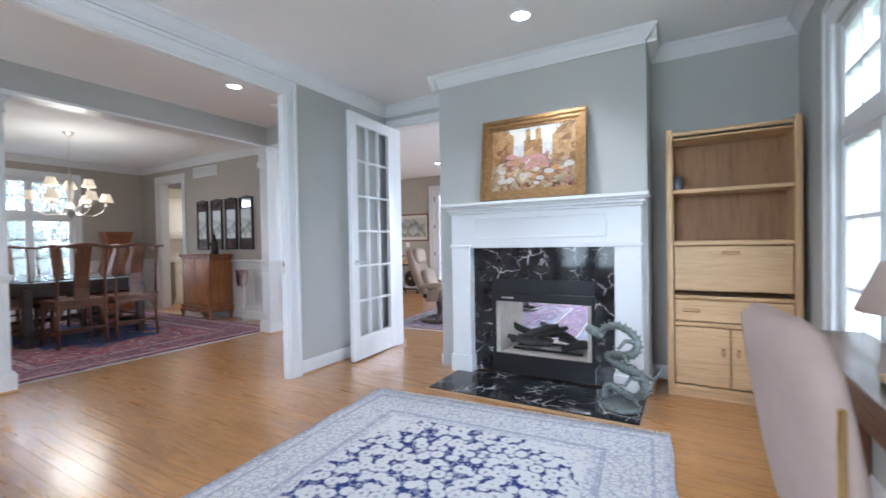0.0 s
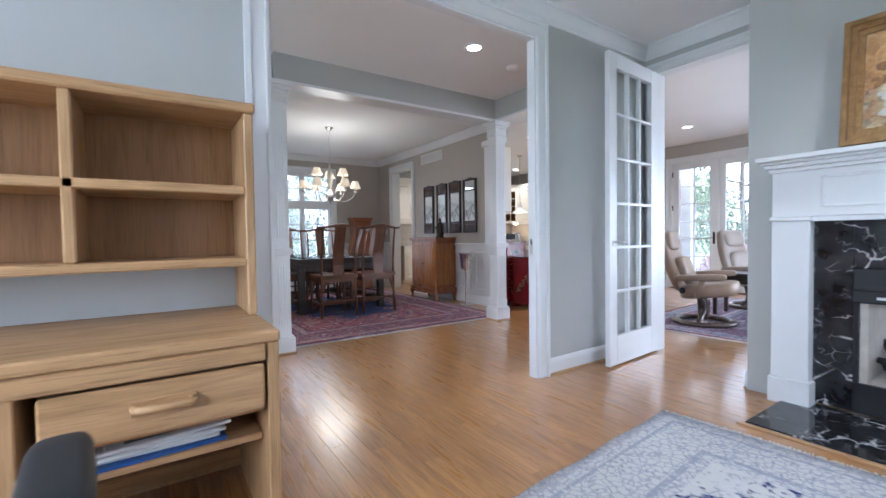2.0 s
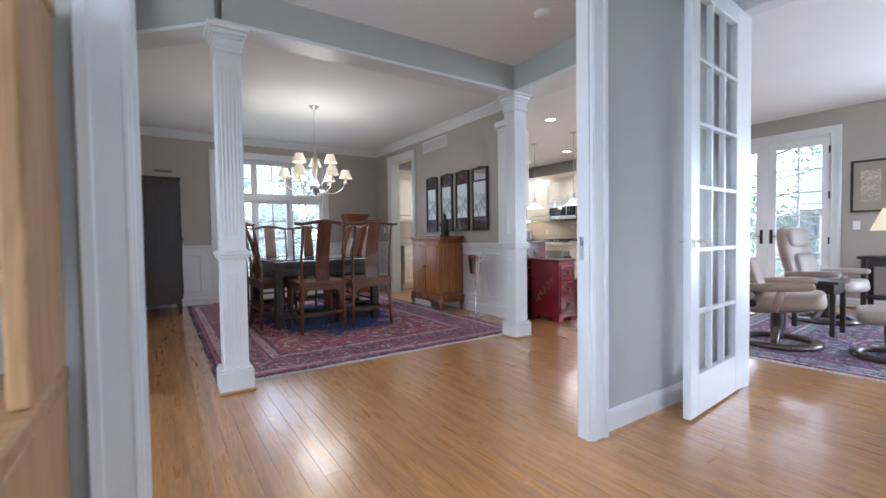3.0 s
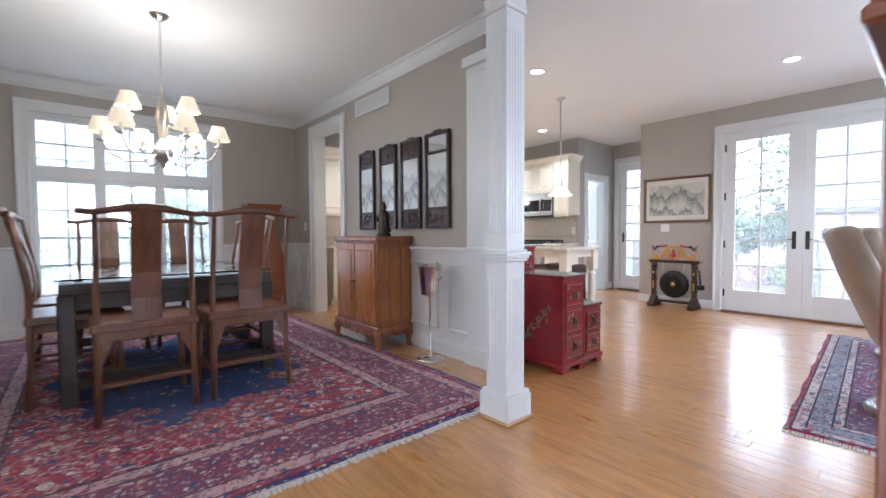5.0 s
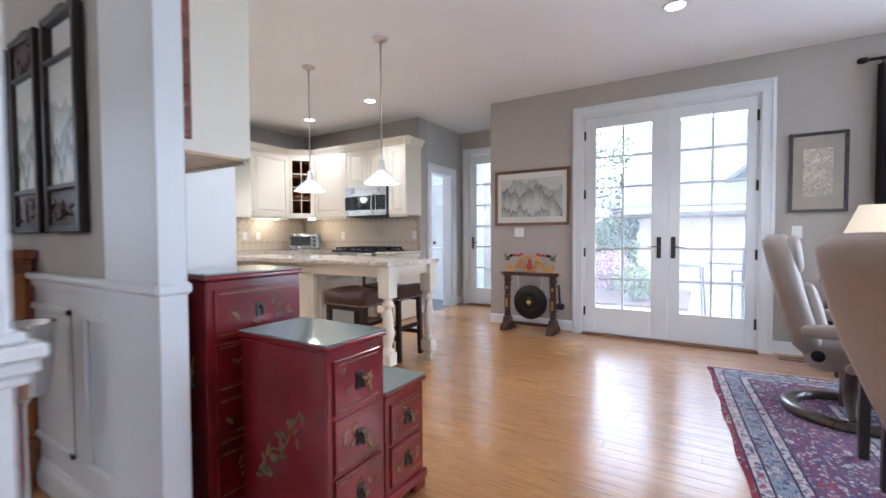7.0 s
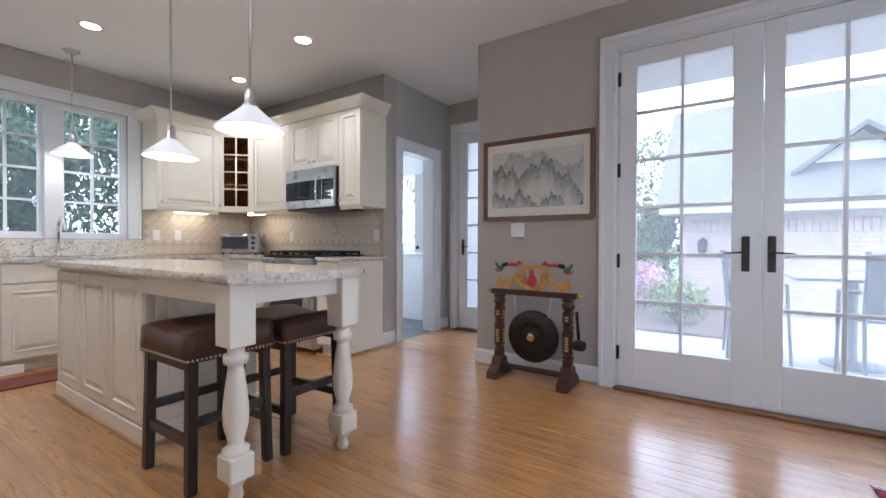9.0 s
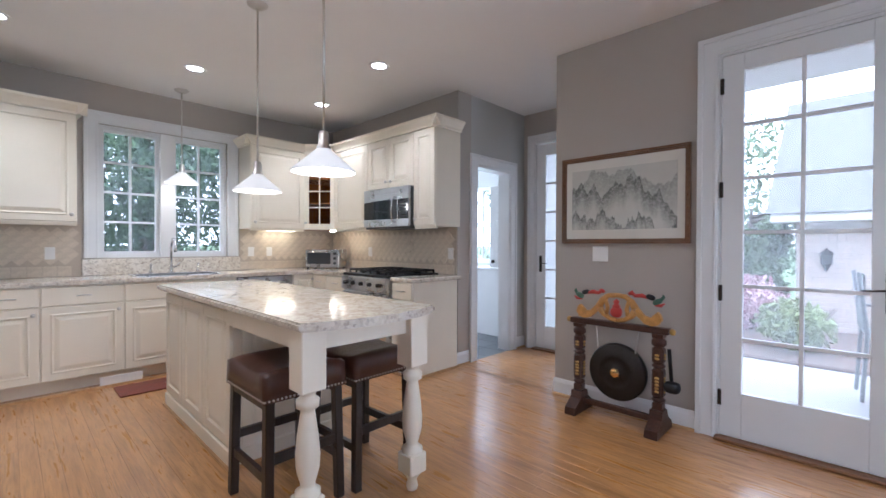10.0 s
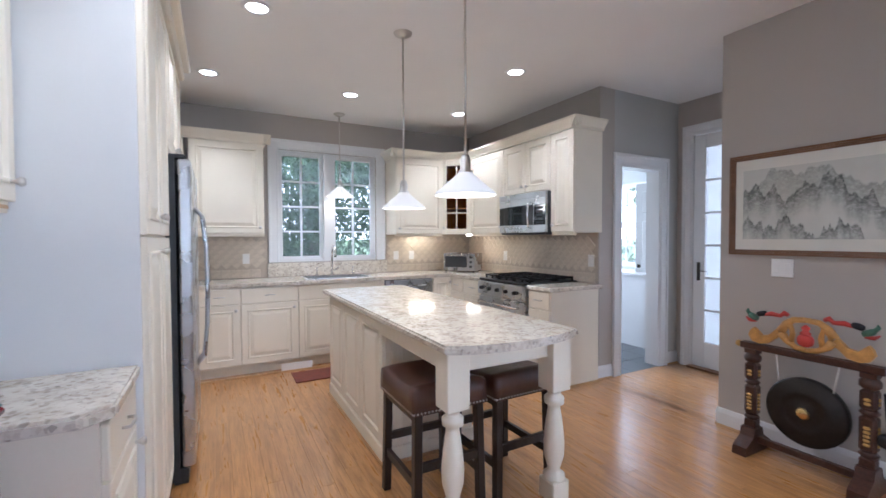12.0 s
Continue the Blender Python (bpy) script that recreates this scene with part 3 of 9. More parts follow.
# header beams: along the columns, across the hall, and the two slanted ones into the dining room
bm = bmesh.new()
box(bm, -4.70, 1.55, 2.53, -4.49, 4.35, H)
box(bm, -4.60, 4.19, 2.53, -2.77, 4.53, H)
for a, b in (((-4.6, 4.37, 2.65), (-5.2, 4.93, 2.65)), ((-4.6, 1.57, 2.65), (-5.3, 0.87, 2.65))):
    bar(bm, a, b, 0.2, 0.238)
setting("header_beam", bm, M_wall, "grey boxed ceiling beam resting on white columns", "beam")
bm = bmesh.new()
box(bm, -4.71, 1.50, 2.505, -4.48, 4.40, 2.53)
box(bm, -4.48, 4.18, 2.505, -2.78, 4.54, 2.53)
for a, b in (((-4.6, 4.37, 2.516), (-5.2, 4.93, 2.516)), ((-4.6, 1.57, 2.516), (-5.3, 0.87, 2.516))):
    bar(bm, a, b, 0.22, 0.024)
setting("trim_beam_soffit", bm, M_trim, "white soffit board under the beams", "trim")

bm = B((-9.65, -1.68, H, 1.30, 11.15, H + 0.15))
setting("ceiling", bm, M_ceiling, "smooth white painted ceiling", "ceiling")

# floor: a base slab; the boards that lie on it are made at the end
floor = setting("floor", B((-9.65, -1.68, -0.12, 1.30, 9.3, -0.012), (-7.25, 9.3, -0.12, -5.85, 10.43, -0.012)), M_oak_dark, "polished golden oak strip floor", "floor")
floor_mud = setting("floor_mudroom", B((-9.65, 9.301, -0.12, -7.251, 11.15, -0.012)), M_grout, "dark slate tile floor", "floor")

CROWN = [(0, 0), (0, -0.115), (0.012, -0.115), (0.018, -0.10), (0.035, -0.085), (0.06, -0.05), (0.078, -0.028), (0.092, -0.022), (0.092, 0)]
CROWN_LOW = [(u * 0.9, w * 1.0) for u, w in CROWN]
BASE = [(0, 0), (0.016, 0), (0.016, 0.10), (0.011, 0.118), (0.006, 0.13), (0, 0.13)]
RAIL = [(0, -0.05), (0.012, -0.05), (0.014, -0.02), (0.03, -0.012), (0.034, 0.0), (0.03, 0.012), (0, 0.014)]
SHOE = [(0, 0), (0.026, 0), (0.022, 0.012), (0.016, 0.018), (0, 0.018)]


def runs(name, profile, z, lines, material, label, category="trim"):
    bm = bmesh.new()
    for (ax, ay), (bx, by), out in lines:
        moulding(bm, profile, (ax, ay, z), (bx, by, z), (*out, 0))
    return setting(name, bm, material, label, category)


E_, W_, N_, S_ = (1, 0), (-1, 0), (0, 1), (0, -1)
runs("trim_crown_study", CROWN_LOW, H, [((-2.65, -1.5), (-2.65, 4.4), E_), ((-2.65, 4.4), (-1.65, 4.4), S_), ((-1.65, 4.4), (-1.65, 3.876), W_), ((-1.724, 3.95), (0.224, 3.95), S_),
     ((0.15, 3.876), (0.15, 4.4), E_), ((0.15, 4.4), (1.12, 4.4), S_), ((1.12, 4.4), (1.12, -1.5), W_), ((-2.65, -1.5), (1.12, -1.5), N_)], M_trim, "white stepped crown moulding")
runs("trim_crown_dining", CROWN, H, [((-9.2, 0.86), (-9.2, 4.84), E_), ((-9.2, 4.84), (-5.2, 4.84), S_), ((-9.2, 0.86), (-5.2, 0.86), N_)], M_trim, "white stepped crown moulding")
base_lines = [((-2.65, 3.09), (-2.65, 4.4), E_), ((-2.65, -1.5), (-2.65, 0.98), E_), ((0.15, 4.4), (1.12, 4.4), S_), ((0.15, 3.95), (0.15, 4.4), E_), ((-1.65, 4.4), (-1.65, 3.95), W_), ((1.12, 4.4), (1.12, -1.5), W_),
              ((-2.73, 3.09), (-2.73, 4.4), W_), ((-6.0, 9.09), (-4.97, 9.09), S_), ((-3.14, 9.09), (1.12, 9.09), S_), ((1.12, 4.53), (1.12, 9.09), W_),
              ((-7.1, 9.07), (-7.1, 9.27), E_), ((-7.1, 10.11), (-7.1, 10.28), E_), ((-6.0, 9.09), (-6.0, 10.28), W_)]
runs("baseboard", BASE, 0.0, base_lines, M_trim, "white painted baseboard", "baseboard")
runs("trim_shoe", SHOE, 0.0, base_lines + [((-9.2, 0.86), (-9.2, 4.84), E_), ((-7.62, 4.84), (-5.25, 4.84), S_), ((-9.2, 4.84), (-8.65, 4.84), S_)], M_oak, "brown oak quarter-round at the foot of the walls")

# dining room wainscot: white dado with framed panels and a chair rail
bm = bmesh.new()
for x0, x1 in ((-9.2, -8.65), (-7.62, -5.22)):
    box(bm, x0, 4.828, 0, x1, 4.84, 0.93)
    moulding(bm, RAIL, (x0, 4.828, 0.95), (x1, 4.828, 0.95), (0, -1, 0))
    moulding(bm, BASE, (x0, 4.828, 0.0), (x1, 4.828, 0.0), (0, -1, 0))
for y0, y1 in ((0.86, 1.86), (3.83, 4.84)):
    box(bm, -9.2, y0, 0, -9.188, y1, 0.93)
    moulding(bm, RAIL, (-9.188, y0, 0.95), (-9.188, y1, 0.95), (1, 0, 0))
    moulding(bm, BASE, (-9.188, y0, 0.0), (-9.188, y1, 0.0), (1, 0, 0))
box(bm, -9.2, 1.86, 0, -9.188, 3.83, 0.25)
for x0, x1 in ((-7.5, -6.6), (-6.45, -5.85), (-5.72, -5.32), (-9.1, -8.75)):
    for z0, z1, u0, u1 in ((0.22, 0.25, x0, x1), (0.80, 0.83, x0, x1), (0.22, 0.83, x0, x0 + 0.03), (0.22, 0.83, x1 - 0.03, x1)):
        box(bm, u0, 4.812, z0, u1, 4.83, z1, bevel=0.006)
for y0, y1 in ((0.95, 1.72), (3.95, 4.72)):
    for z0, z1, u0, u1 in ((0.22, 0.25, y0, y1), (0.80, 0.83, y0, y1), (0.22, 0.83, y0, y0 + 0.03), (0.22, 0.83, y1 - 0.03, y1)):
        box(bm, -9.19, u0, z0, -9.172, u1, z1, bevel=0.006)
setting("trim_wainscot", bm, M_trim, "white panelled wainscot with chair rail", "wainscot")


def casing(name, axis, face, out, a0, a1, z0, z1, w=0.11, sill=False):
    """A moulded white casing round an opening on one face of a wall. out: +1 or -1 along the axis."""
    bm = bmesh.new()

    def strip(p, q, lo, hi, d0, d1):
        u, v = sorted((face + out * d0, face + out * d1))
        box(bm, *((u, p, lo, v, q, hi) if axis == "x" else (p, u, lo, q, v, hi)), bevel=0.003)
    for p, q, edge in ((a0 - w, a0 + 0.004, 0), (a1 - 0.004, a1 + w, 1)):
        strip(p, q, z0 if not sill else z0 - w, z1 + w, 0.0, 0.018)
        e = (p, p + 0.03) if not edge else (q - 0.03, q)
        strip(*e, z0 if not sill else z0 - w, z1 + w, 0.016, 0.030)
        i = (q - 0.022, q - 0.008) if not edge else (p + 0.008, p + 0.022)
        strip(*i, z0, z1, 0.016, 0.022)
    strip(a0, a1, z1 - 0.004, z1 + w - 0.001, 0.0, 0.018)
    strip(a0 - w + 0.002, a1 + w - 0.002, z1 + w - 0.03, z1 + w, 0.016, 0.029)
    strip(a0, a1, z1 + 0.008, z1 + 0.022, 0.016, 0.022)
    if sill:
        strip(a0, a1, z0 - w, z0 + 0.003, 0.0, 0.019)
        strip(a0 - 0.01, a1 + 0.01, z0 - 0.012, z0 + 0.012, 0.0, 0.045)
    return setting(name, bm, M_trim, "white moulded casing round the opening", "trim")


def lining(name, axis, at, thick, a0, a1, z0, z1, t=0.015, sill=False):
    """The white jamb boards inside an opening."""
    bm = bmesh.new()

    def b(p, q, lo, hi):
        box(bm, *((at - 0.001, p, lo, at + thick + 0.001, q, hi) if axis == "x" else (p, at - 0.001, lo, q, at + thick + 0.001, hi)))
    b(a0, a0 + t, z0, z1)
    b(a1 - t, a1, z0, z1)
    b(a0 + t, a1 - t, z1 - t, z1)
    if sill:
        b(a0 + t, a1 - t, z0, z0 + t)
    return setting(name, bm, M_trim, "white jamb lining of the opening", "trim")


casing("trim_pocket_door", "x", -2.65, 1, 1.10, 2.97, 0, 2.53)
casing("trim_pocket_door_hall", "x", -2.72, -1, 1.03, 3.04, 0, 2.53)
lining("trim_pocket_jamb", "x", -2.72, 0.07, 1.10, 2.97, 0, 2.53)
casing("trim_glass_door", "y", 4.4, -1, -2.55, -1.72, 0, 2.53, w=0.07)
casing("trim_glass_door_living", "y", 4.53, 1, -2.55, -1.72, 0, 2.53)
lining("trim_glass_door_jamb", "y", 4.4, 0.13, -2.55, -1.72, 0, 2.53)
casing("trim_dining_door", "y", 4.84, -1, -8.54, -7.73, 0, 2.45)
casing("trim_dining_door_kitchen", "y", 4.99, 1, -8.54, -7.73, 0, 2.45)
lining("trim_dining_door_jamb", "y", 4.84, 0.15, -8.54, -7.73, 0, 2.45)
casing("trim_mudroom_door", "x", -7.1, 1, 9.39, 9.99, 0, 2.06)
lining("trim_mudroom_door_jamb", "x", -7.25, 0.15, 9.39, 9.99, 0, 2.06)
casing("trim_alcove_door", "y", 10.28, -1, -6.95, -6.10, 0, 2.42, w=0.085)
lining("trim_alcove_door_jamb", "y", 10.28, 0.15, -6.95, -6.10, 0, 2.42)
casing("trim_garden_doors", "y", 9.09, -1, -4.86, -3.25, 0, 2.43)
lining("trim_garden_doors_jamb", "y", 9.09, 0.15, -4.86, -3.25, 0, 2.43, 0.02)
casing("trim_study_window", "x", 1.12, -1, 1.75, 3.52, 0.45, 2.35, w=0.14, sill=True)
casing("trim_dining_window", "x", -9.2, 1, 1.97, 3.72, 0.36, 2.42, sill=True)
casing("trim_kitchen_window", "x", -9.45, 1, 6.545, 7.72, 1.08, 2.38, sill=False)
casing("trim_living_window", "y", 9.09, -1, -1.6, 0.3, 0.3, 2.4, sill=True)
# latch plate of the pocket door
part("latch_plate", B((-2.705, 2.953, 0.93, -2.68, 2.956, 1.05), bevel=0.001), M_nickel, bpy.data.objects["trim_pocket_jamb"], "satin metal latch plate")

# threshold strips
setting("trim_threshold", B((-4.86, 9.03, 0, -3.25, 9.24, 0.02), (-6.95, 10.22, 0, -6.10, 10.43, 0.02), bevel=0.004), timber("threshold_wood", (0.12, 0.05, 0.02), (0.22, 0.1, 0.04), "x", 0.4), "brown wooden door threshold", "threshold")


def sash_window(name, axis, at, a0, a1, z0, z1, units, depth=0.05, label="white framed window with muntins"):
    """A window filling an opening. units: (from, to, bottom, top, columns, rows) in parts of the opening's width and height."""
    w = tagged(new(name), label, "window", kind="structure")

    def put(p, q, lo, hi, d0, d1):
        return (at + d0, p, lo, at + d1, q, hi) if axis == "x" else (p, at + d0, lo, q, at + d1, hi)
    frame_bm = bmesh.new()
    W, T = a1 - a0, z1 - z0
    for p, q, lo, hi in ((a0, a0 + 0.03, z0, z1), (a1 - 0.03, a1, z0, z1), (a0 + 0.03, a1 - 0.03, z0, z0 + 0.035), (a0 + 0.03, a1 - 0.03, z1 - 0.03, z1)):
        box(frame_bm, *put(p, q, lo, hi, 0.0, depth + 0.03))
    for u0, u1, v0, v1, cols, rows in units:
        p, q, lo, hi = a0 + u0 * W, a0 + u1 * W, z0 + v0 * T, z0 + v1 * T
        s = 0.042
        for b in ((p, p + s, lo, hi), (q - s, q, lo, hi), (p + s, q - s, lo, lo + s), (p + s, q - s, hi - s, hi)):
            box(frame_bm, *put(*b, 0.006, depth + 0.006), bevel=0.004)
        gp, gq, gl, gh = p + s, q - s, lo + s, hi - s
        for i in range(1, cols):
            x = gp + (gq - gp) * i / cols
            part("muntin", B(put(x - 0.010, x + 0.010, gl, gh, 0.012, depth - 0.004)), M_trim, w)
        for j in range(1, rows):
            z = gl + (gh - gl) * j / rows
            part("muntin", B(put(gp, gq, z - 0.010, z + 0.010, 0.014, depth - 0.006)), M_trim, w)
        for i in range(cols):
            for j in range(rows):
                x0, x1 = gp + (gq - gp) * i / cols, gp + (gq - gp) * (i + 1) / cols
                y0, y1 = gl + (gh - gl) * j / rows, gl + (gh - gl) * (j + 1) / rows
                clear_pane(part("pane", B(put(x0, x1, y0, y1, depth / 2 - 0.002, depth / 2 + 0.002)), M_glass_window if name in ("window_1", "window_3") else M_glass_door, w))
    part("window_frame", frame_bm, M_trim, w)
    return w


three = [(k / 3 + 0.006, (k + 1) / 3 - 0.006) for k in range(3)]
sash_window("window_1", "x", 1.14, 1.75, 3.52, 0.45, 2.35, [(a, b, 0.70, 0.985, 2, 2) for a, b in three] + [(a, b, 0.02, 0.66, 2, 3) for a, b in three])
sash_window("window_2", "x", -9.33, 1.97, 3.72, 0.36, 2.42, [(a, b, 0.705, 0.985, 2, 2) for a, b in three] + [(a, b, 0.02, 0.66, 2, 4) for a, b in three])
sash_window("window_3", "x", -9.58, 6.545, 7.72, 1.08, 2.38, [(0.01, 0.445, 0.015, 0.985, 2, 4), (0.535, 0.99, 0.015, 0.985, 2, 4)])
sash_window("window_4", "y", 9.12, -1.6, 0.3, 0.3, 2.4, [(0.01, 0.49, 0.01, 0.99, 2, 5), (0.51, 0.99, 0.01, 0.99, 2, 5)])
# windows 5, 6 and 8 are added out of view, to go with fill lamps
sash_window("window_5", "x", 1.14, 5.8, 7.8, 0.3, 2.4, [(0.01, 0.49, 0.01, 0.99, 2, 5), (0.51, 0.99, 0.01, 0.99, 2, 5)])
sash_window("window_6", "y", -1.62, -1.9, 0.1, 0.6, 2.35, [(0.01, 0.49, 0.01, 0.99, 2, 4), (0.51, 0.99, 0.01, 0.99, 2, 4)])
sash_window("window_7", "y", 11.02, -8.75, -7.95, 0.95, 2.1, [(0.01, 0.99, 0.01, 0.5, 2, 2), (0.01, 0.99, 0.5, 0.99, 2, 2)])
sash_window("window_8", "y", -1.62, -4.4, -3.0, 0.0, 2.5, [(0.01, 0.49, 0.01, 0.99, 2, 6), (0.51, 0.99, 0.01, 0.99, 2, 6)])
bm = bmesh.new()
box(bm, -9.33, 1.97 + 1.75 / 3 - 0.02, 0.37, -9.25, 1.97 + 1.75 / 3 + 0.02, 2.41)
box(bm, -9.33, 1.97 + 3.5 / 3 - 0.02, 0.37, -9.25, 1.97 + 3.5 / 3 + 0.02, 2.41)
box(bm, -9.33, 1.98, 0.36 + 2.06 * 0.66, -9.246, 3.71, 0.36 + 2.06 * 0.705)
box(bm, 1.14, 1.76, 0.45 + 1.9 * 0.66, 1.216, 3.51, 0.45 + 1.9 * 0.70)
box(bm, -9.58, 7.06, 1.09, -9.45, 7.18, 2.37)
setting("trim_window_mullions", bm, M_trim, "white mullions between the sashes", "trim")


def glazed_leaf(parent, name, w, h, cols, rows, stile, top, bottom, thick=0.042, flip=1, pane=M_glass_door, meet=None):
    """A glazed door leaf in its own space: hinge at x = 0, bottom at z = 0. flip=-1 mirrors it."""
    leaf = new(name)
    leaf.parent = parent
    leaf.empty_display_size = 0.1
    far = meet or stile

    def b(x0, x1, z0, z1, t):
        u, v = sorted((x0 * flip, x1 * flip))
        return (u, -t / 2, z0, v, t / 2, z1)
    f = B(b(0, stile, 0, h, thick), b(w - far, w, 0, h, thick), b(stile, w - far, 0, bottom, thick), b(stile, w - far, h - top, h, thick), bevel=0.003)
    part("door_frame", f, M_trim, leaf)
    gx0, gx1, gz0, gz1 = stile, w - far, bottom, h - top
    for i in range(1, cols):
        x = gx0 + (gx1 - gx0) * i / cols
        part("muntin", B(b(x - 0.010, x + 0.010, gz0, gz1, thick * 0.8)), M_trim, leaf)
    for j in range(1, rows):
        z = gz0 + (gz1 - gz0) * j / rows
        part("muntin", B(b(gx0, gx1, z - 0.010, z + 0.010, thick * 0.75)), M_trim, leaf)
    for i in range(cols):
        for j in range(rows):
            clear_pane(part("pane", B(b(gx0 + (gx1 - gx0) * i / cols, gx0 + (gx1 - gx0) * (i + 1) / cols, gz0 + (gz1 - gz0) * j / rows, gz0 + (gz1 - gz0) * (j + 1) / rows, 0.005)), pane, leaf))
    return leaf


def lever(leaf, x, z, side, turn, material=M_bronze, plate=(0.035, 0.19)):
    """A lever handle on a tall back plate."""
    bm = bmesh.new()
    box(bm, x - plate[0] / 2, side * 0.021, z - plate[1] / 2, x + plate[0] / 2, side * 0.030, z + plate[1] / 2, bevel=0.0042)
    tube(bm, [(x, side * 0.025, z + 0.01), (x, side * 0.06, z + 0.01), (x + turn * 0.02, side * 0.068, z + 0.01), (x + turn * 0.11, side * 0.066, z + 0.004)], [0.008, 0.007, 0.006, 0.004], 8)
    return part("door_handle", bm, material, leaf, "dark lever handle" if material is M_bronze else "bright metal lever handle")


garden = tagged(new("door_1"), "pair of closed white glazed garden doors with bronze handles", "door", kind="structure")
for x, flip, w, near, meet, grip in ((-4.838, 1, 0.832, 0.115, 0.157, 0.748), (-3.272, -1, 0.731, 0.082, 0.101, 0.688)):
    leaf = glazed_leaf(garden, "leaf", w, 2.385, 2, 6, near, 0.107, 0.283, flip=flip, meet=meet)
    leaf.location = (x, 9.115, 0.022)
    lever(leaf, flip * grip, 0.96, -1, -flip, plate=(0.042, 0.22))
    for z in (0.24, 0.9, 1.55, 2.2):
        part("hinge", B((flip * 0.0 - 0.010, -0.034, z - 0.05, 0.010, -0.02, z + 0.05), bevel=0.003), M_bronze, leaf)
alcove_door = tagged(new("door_2"), "closed white glazed outer door in the alcove", "door", kind="structure")
leaf = glazed_leaf(alcove_door, "leaf", 0.81, 2.37, 2, 6, 0.118, 0.13, 0.255)
leaf.location = (-6.93, 10.31, 0.022)
lever(leaf, 0.06, 0.98, -1, 1)
study_door = tagged(new("door_3"), "white glazed door standing open against the wall", "door", kind="structure")
leaf = glazed_leaf(study_door, "leaf", 0.80, 2.50, 3, 6, 0.11, 0.115, 0.235, pane=M_glass)
leaf.matrix_local = pose(-2.545, 4.385, 0.014, 0, 0, -85.5)
lever(leaf, 0.745, 0.99, 1, -1, M_nickel, (0.05, 0.05))
lever(leaf, 0.745, 0.99, -1, -1, M_nickel, (0.05, 0.05))
mud_door = tagged(new("door_4"), "white panelled closet door standing ajar in the mud room", "door", kind="structure")
bm = B((0, -0.02, 0, 0.6, 0.02, 2.02), bevel=0.003)
for x0, x1 in ((0.08, 0.28), (0.32, 0.52)):
    for z0, z1 in ((0.15, 0.85), (0.95, 1.55), (1.65, 1.92)):
        box(bm, x0, -0.027, z0, x1, 0.027, z1, bevel=0.008)
leaf = part("leaf", bm, M_trim, mud_door)
leaf.matrix_local = pose(-7.35, 10.9, 0.01, 0, 0, 205)
bm = bmesh.new()
lathe(bm, [(0, 0.06), (0.018, 0.055), (0.026, 0.04), (0.018, 0.028), (0.008, 0.02), (0.008, 0)], n=12, m=pose(0.55, 0.02, 0.98, -90, 0, 0))
part("door_knob", bm, M_bronze, leaf, "dark round knob")


# ---- columns
def column(x, y):
    t = thing("column", pose(x, y, 0), "white fluted square column with moulded base and capital", "column", "dining room columns", "structure")
    bm = B((-0.108, -0.108, 0.012, 0.108, 0.108, 0.15), (-0.1, -0.1, 0.15, 0.1, 0.1, 0.17), bevel=0.004)
    part("base", bm, M_trim, t)
    part("base_shoe", B((-0.118, -0.118, 0, 0.118, 0.118, 0.02), bevel=0.006), M_oak, t, "oak strip round the base")
    s = 0.079
    for nm, z0, z1 in (("lower_shaft", 0.17, 0.925), ("upper_shaft", 0.985, 2.33)):
        bm = B((-s, -s, z0, s, s, z1), bevel=0.003)
        for k in range(5):
            o = -0.048 + 0.024 * k
            for sx, sy in ((1, 0), (-1, 0), (0, 1), (0, -1)):
                if sx:
                    box(bm, sx * (s - 0.002), o - 0.007, z0 + 0.1, sx * (s + 0.004), o + 0.007, z1 - 0.1, bevel=0.003)
                else:
                    box(bm, o - 0.007, sy * (s - 0.002), z0 + 0.1, o + 0.007, sy * (s + 0.004), z1 - 0.1, bevel=0.003)
        part(nm, bm, M_trim, t)
    part("band", B((-0.092, -0.092, 0.92, 0.092, 0.092, 0.935), (-0.1, -0.1, 0.935, 0.1, 0.1, 0.955), (-0.108, -0.108, 0.955, 0.108, 0.108, 0.975), (-0.092, -0.092, 0.975, 0.092, 0.092, 0.99), bevel=0.004), M_trim, t)
    part("capital", B((-0.09, -0.09, 2.33, 0.09, 0.09, 2.36), (-0.087, -0.087, 2.36, 0.087, 0.087, 2.42), (-0.098, -0.098, 2.42, 0.098, 0.098, 2.445), (-0.112, -0.112, 2.445, 0.112, 0.112, 2.475), (-0.128, -0.128, 2.475, 0.128, 0.128, 2.507), bevel=0.005), M_trim, t)
    return t


col = column(-4.585, 1.575)
copy_thing(col, pose(-4.552, 4.256, 0))
# the two pilasters at the ends of the dining room's walls
for y, wide, deep in ((4.832, 0.19, 0.042), (0.81, 0.0, 0.11)):
    t = thing("pilaster", pose(-5.165, y, 0), "white pilaster ending the dining room wall", "pilaster", "dining room pilasters", "structure")
    part("base", B((-0.10 - wide, -deep - 0.015, 0, 0.10, deep + 0.015, 0.15), bevel=0.004), M_trim, t)
    part("shaft", B((-0.085 - wide, -deep, 0.15, 0.085, deep, 2.40), bevel=0.003), M_trim, t)
    part("band", B((-0.097 - wide, -deep - 0.012, 0.935, 0.097, deep + 0.012, 0.975), bevel=0.01), M_trim, t)
    part("capital", B((-0.09 - wide, -deep - 0.005, 2.36, 0.09, deep + 0.005, 2.42), (-0.115 - wide, -deep - 0.03, 2.42, 0.115, deep + 0.03, 2.505), bevel=0.008), M_trim, t)


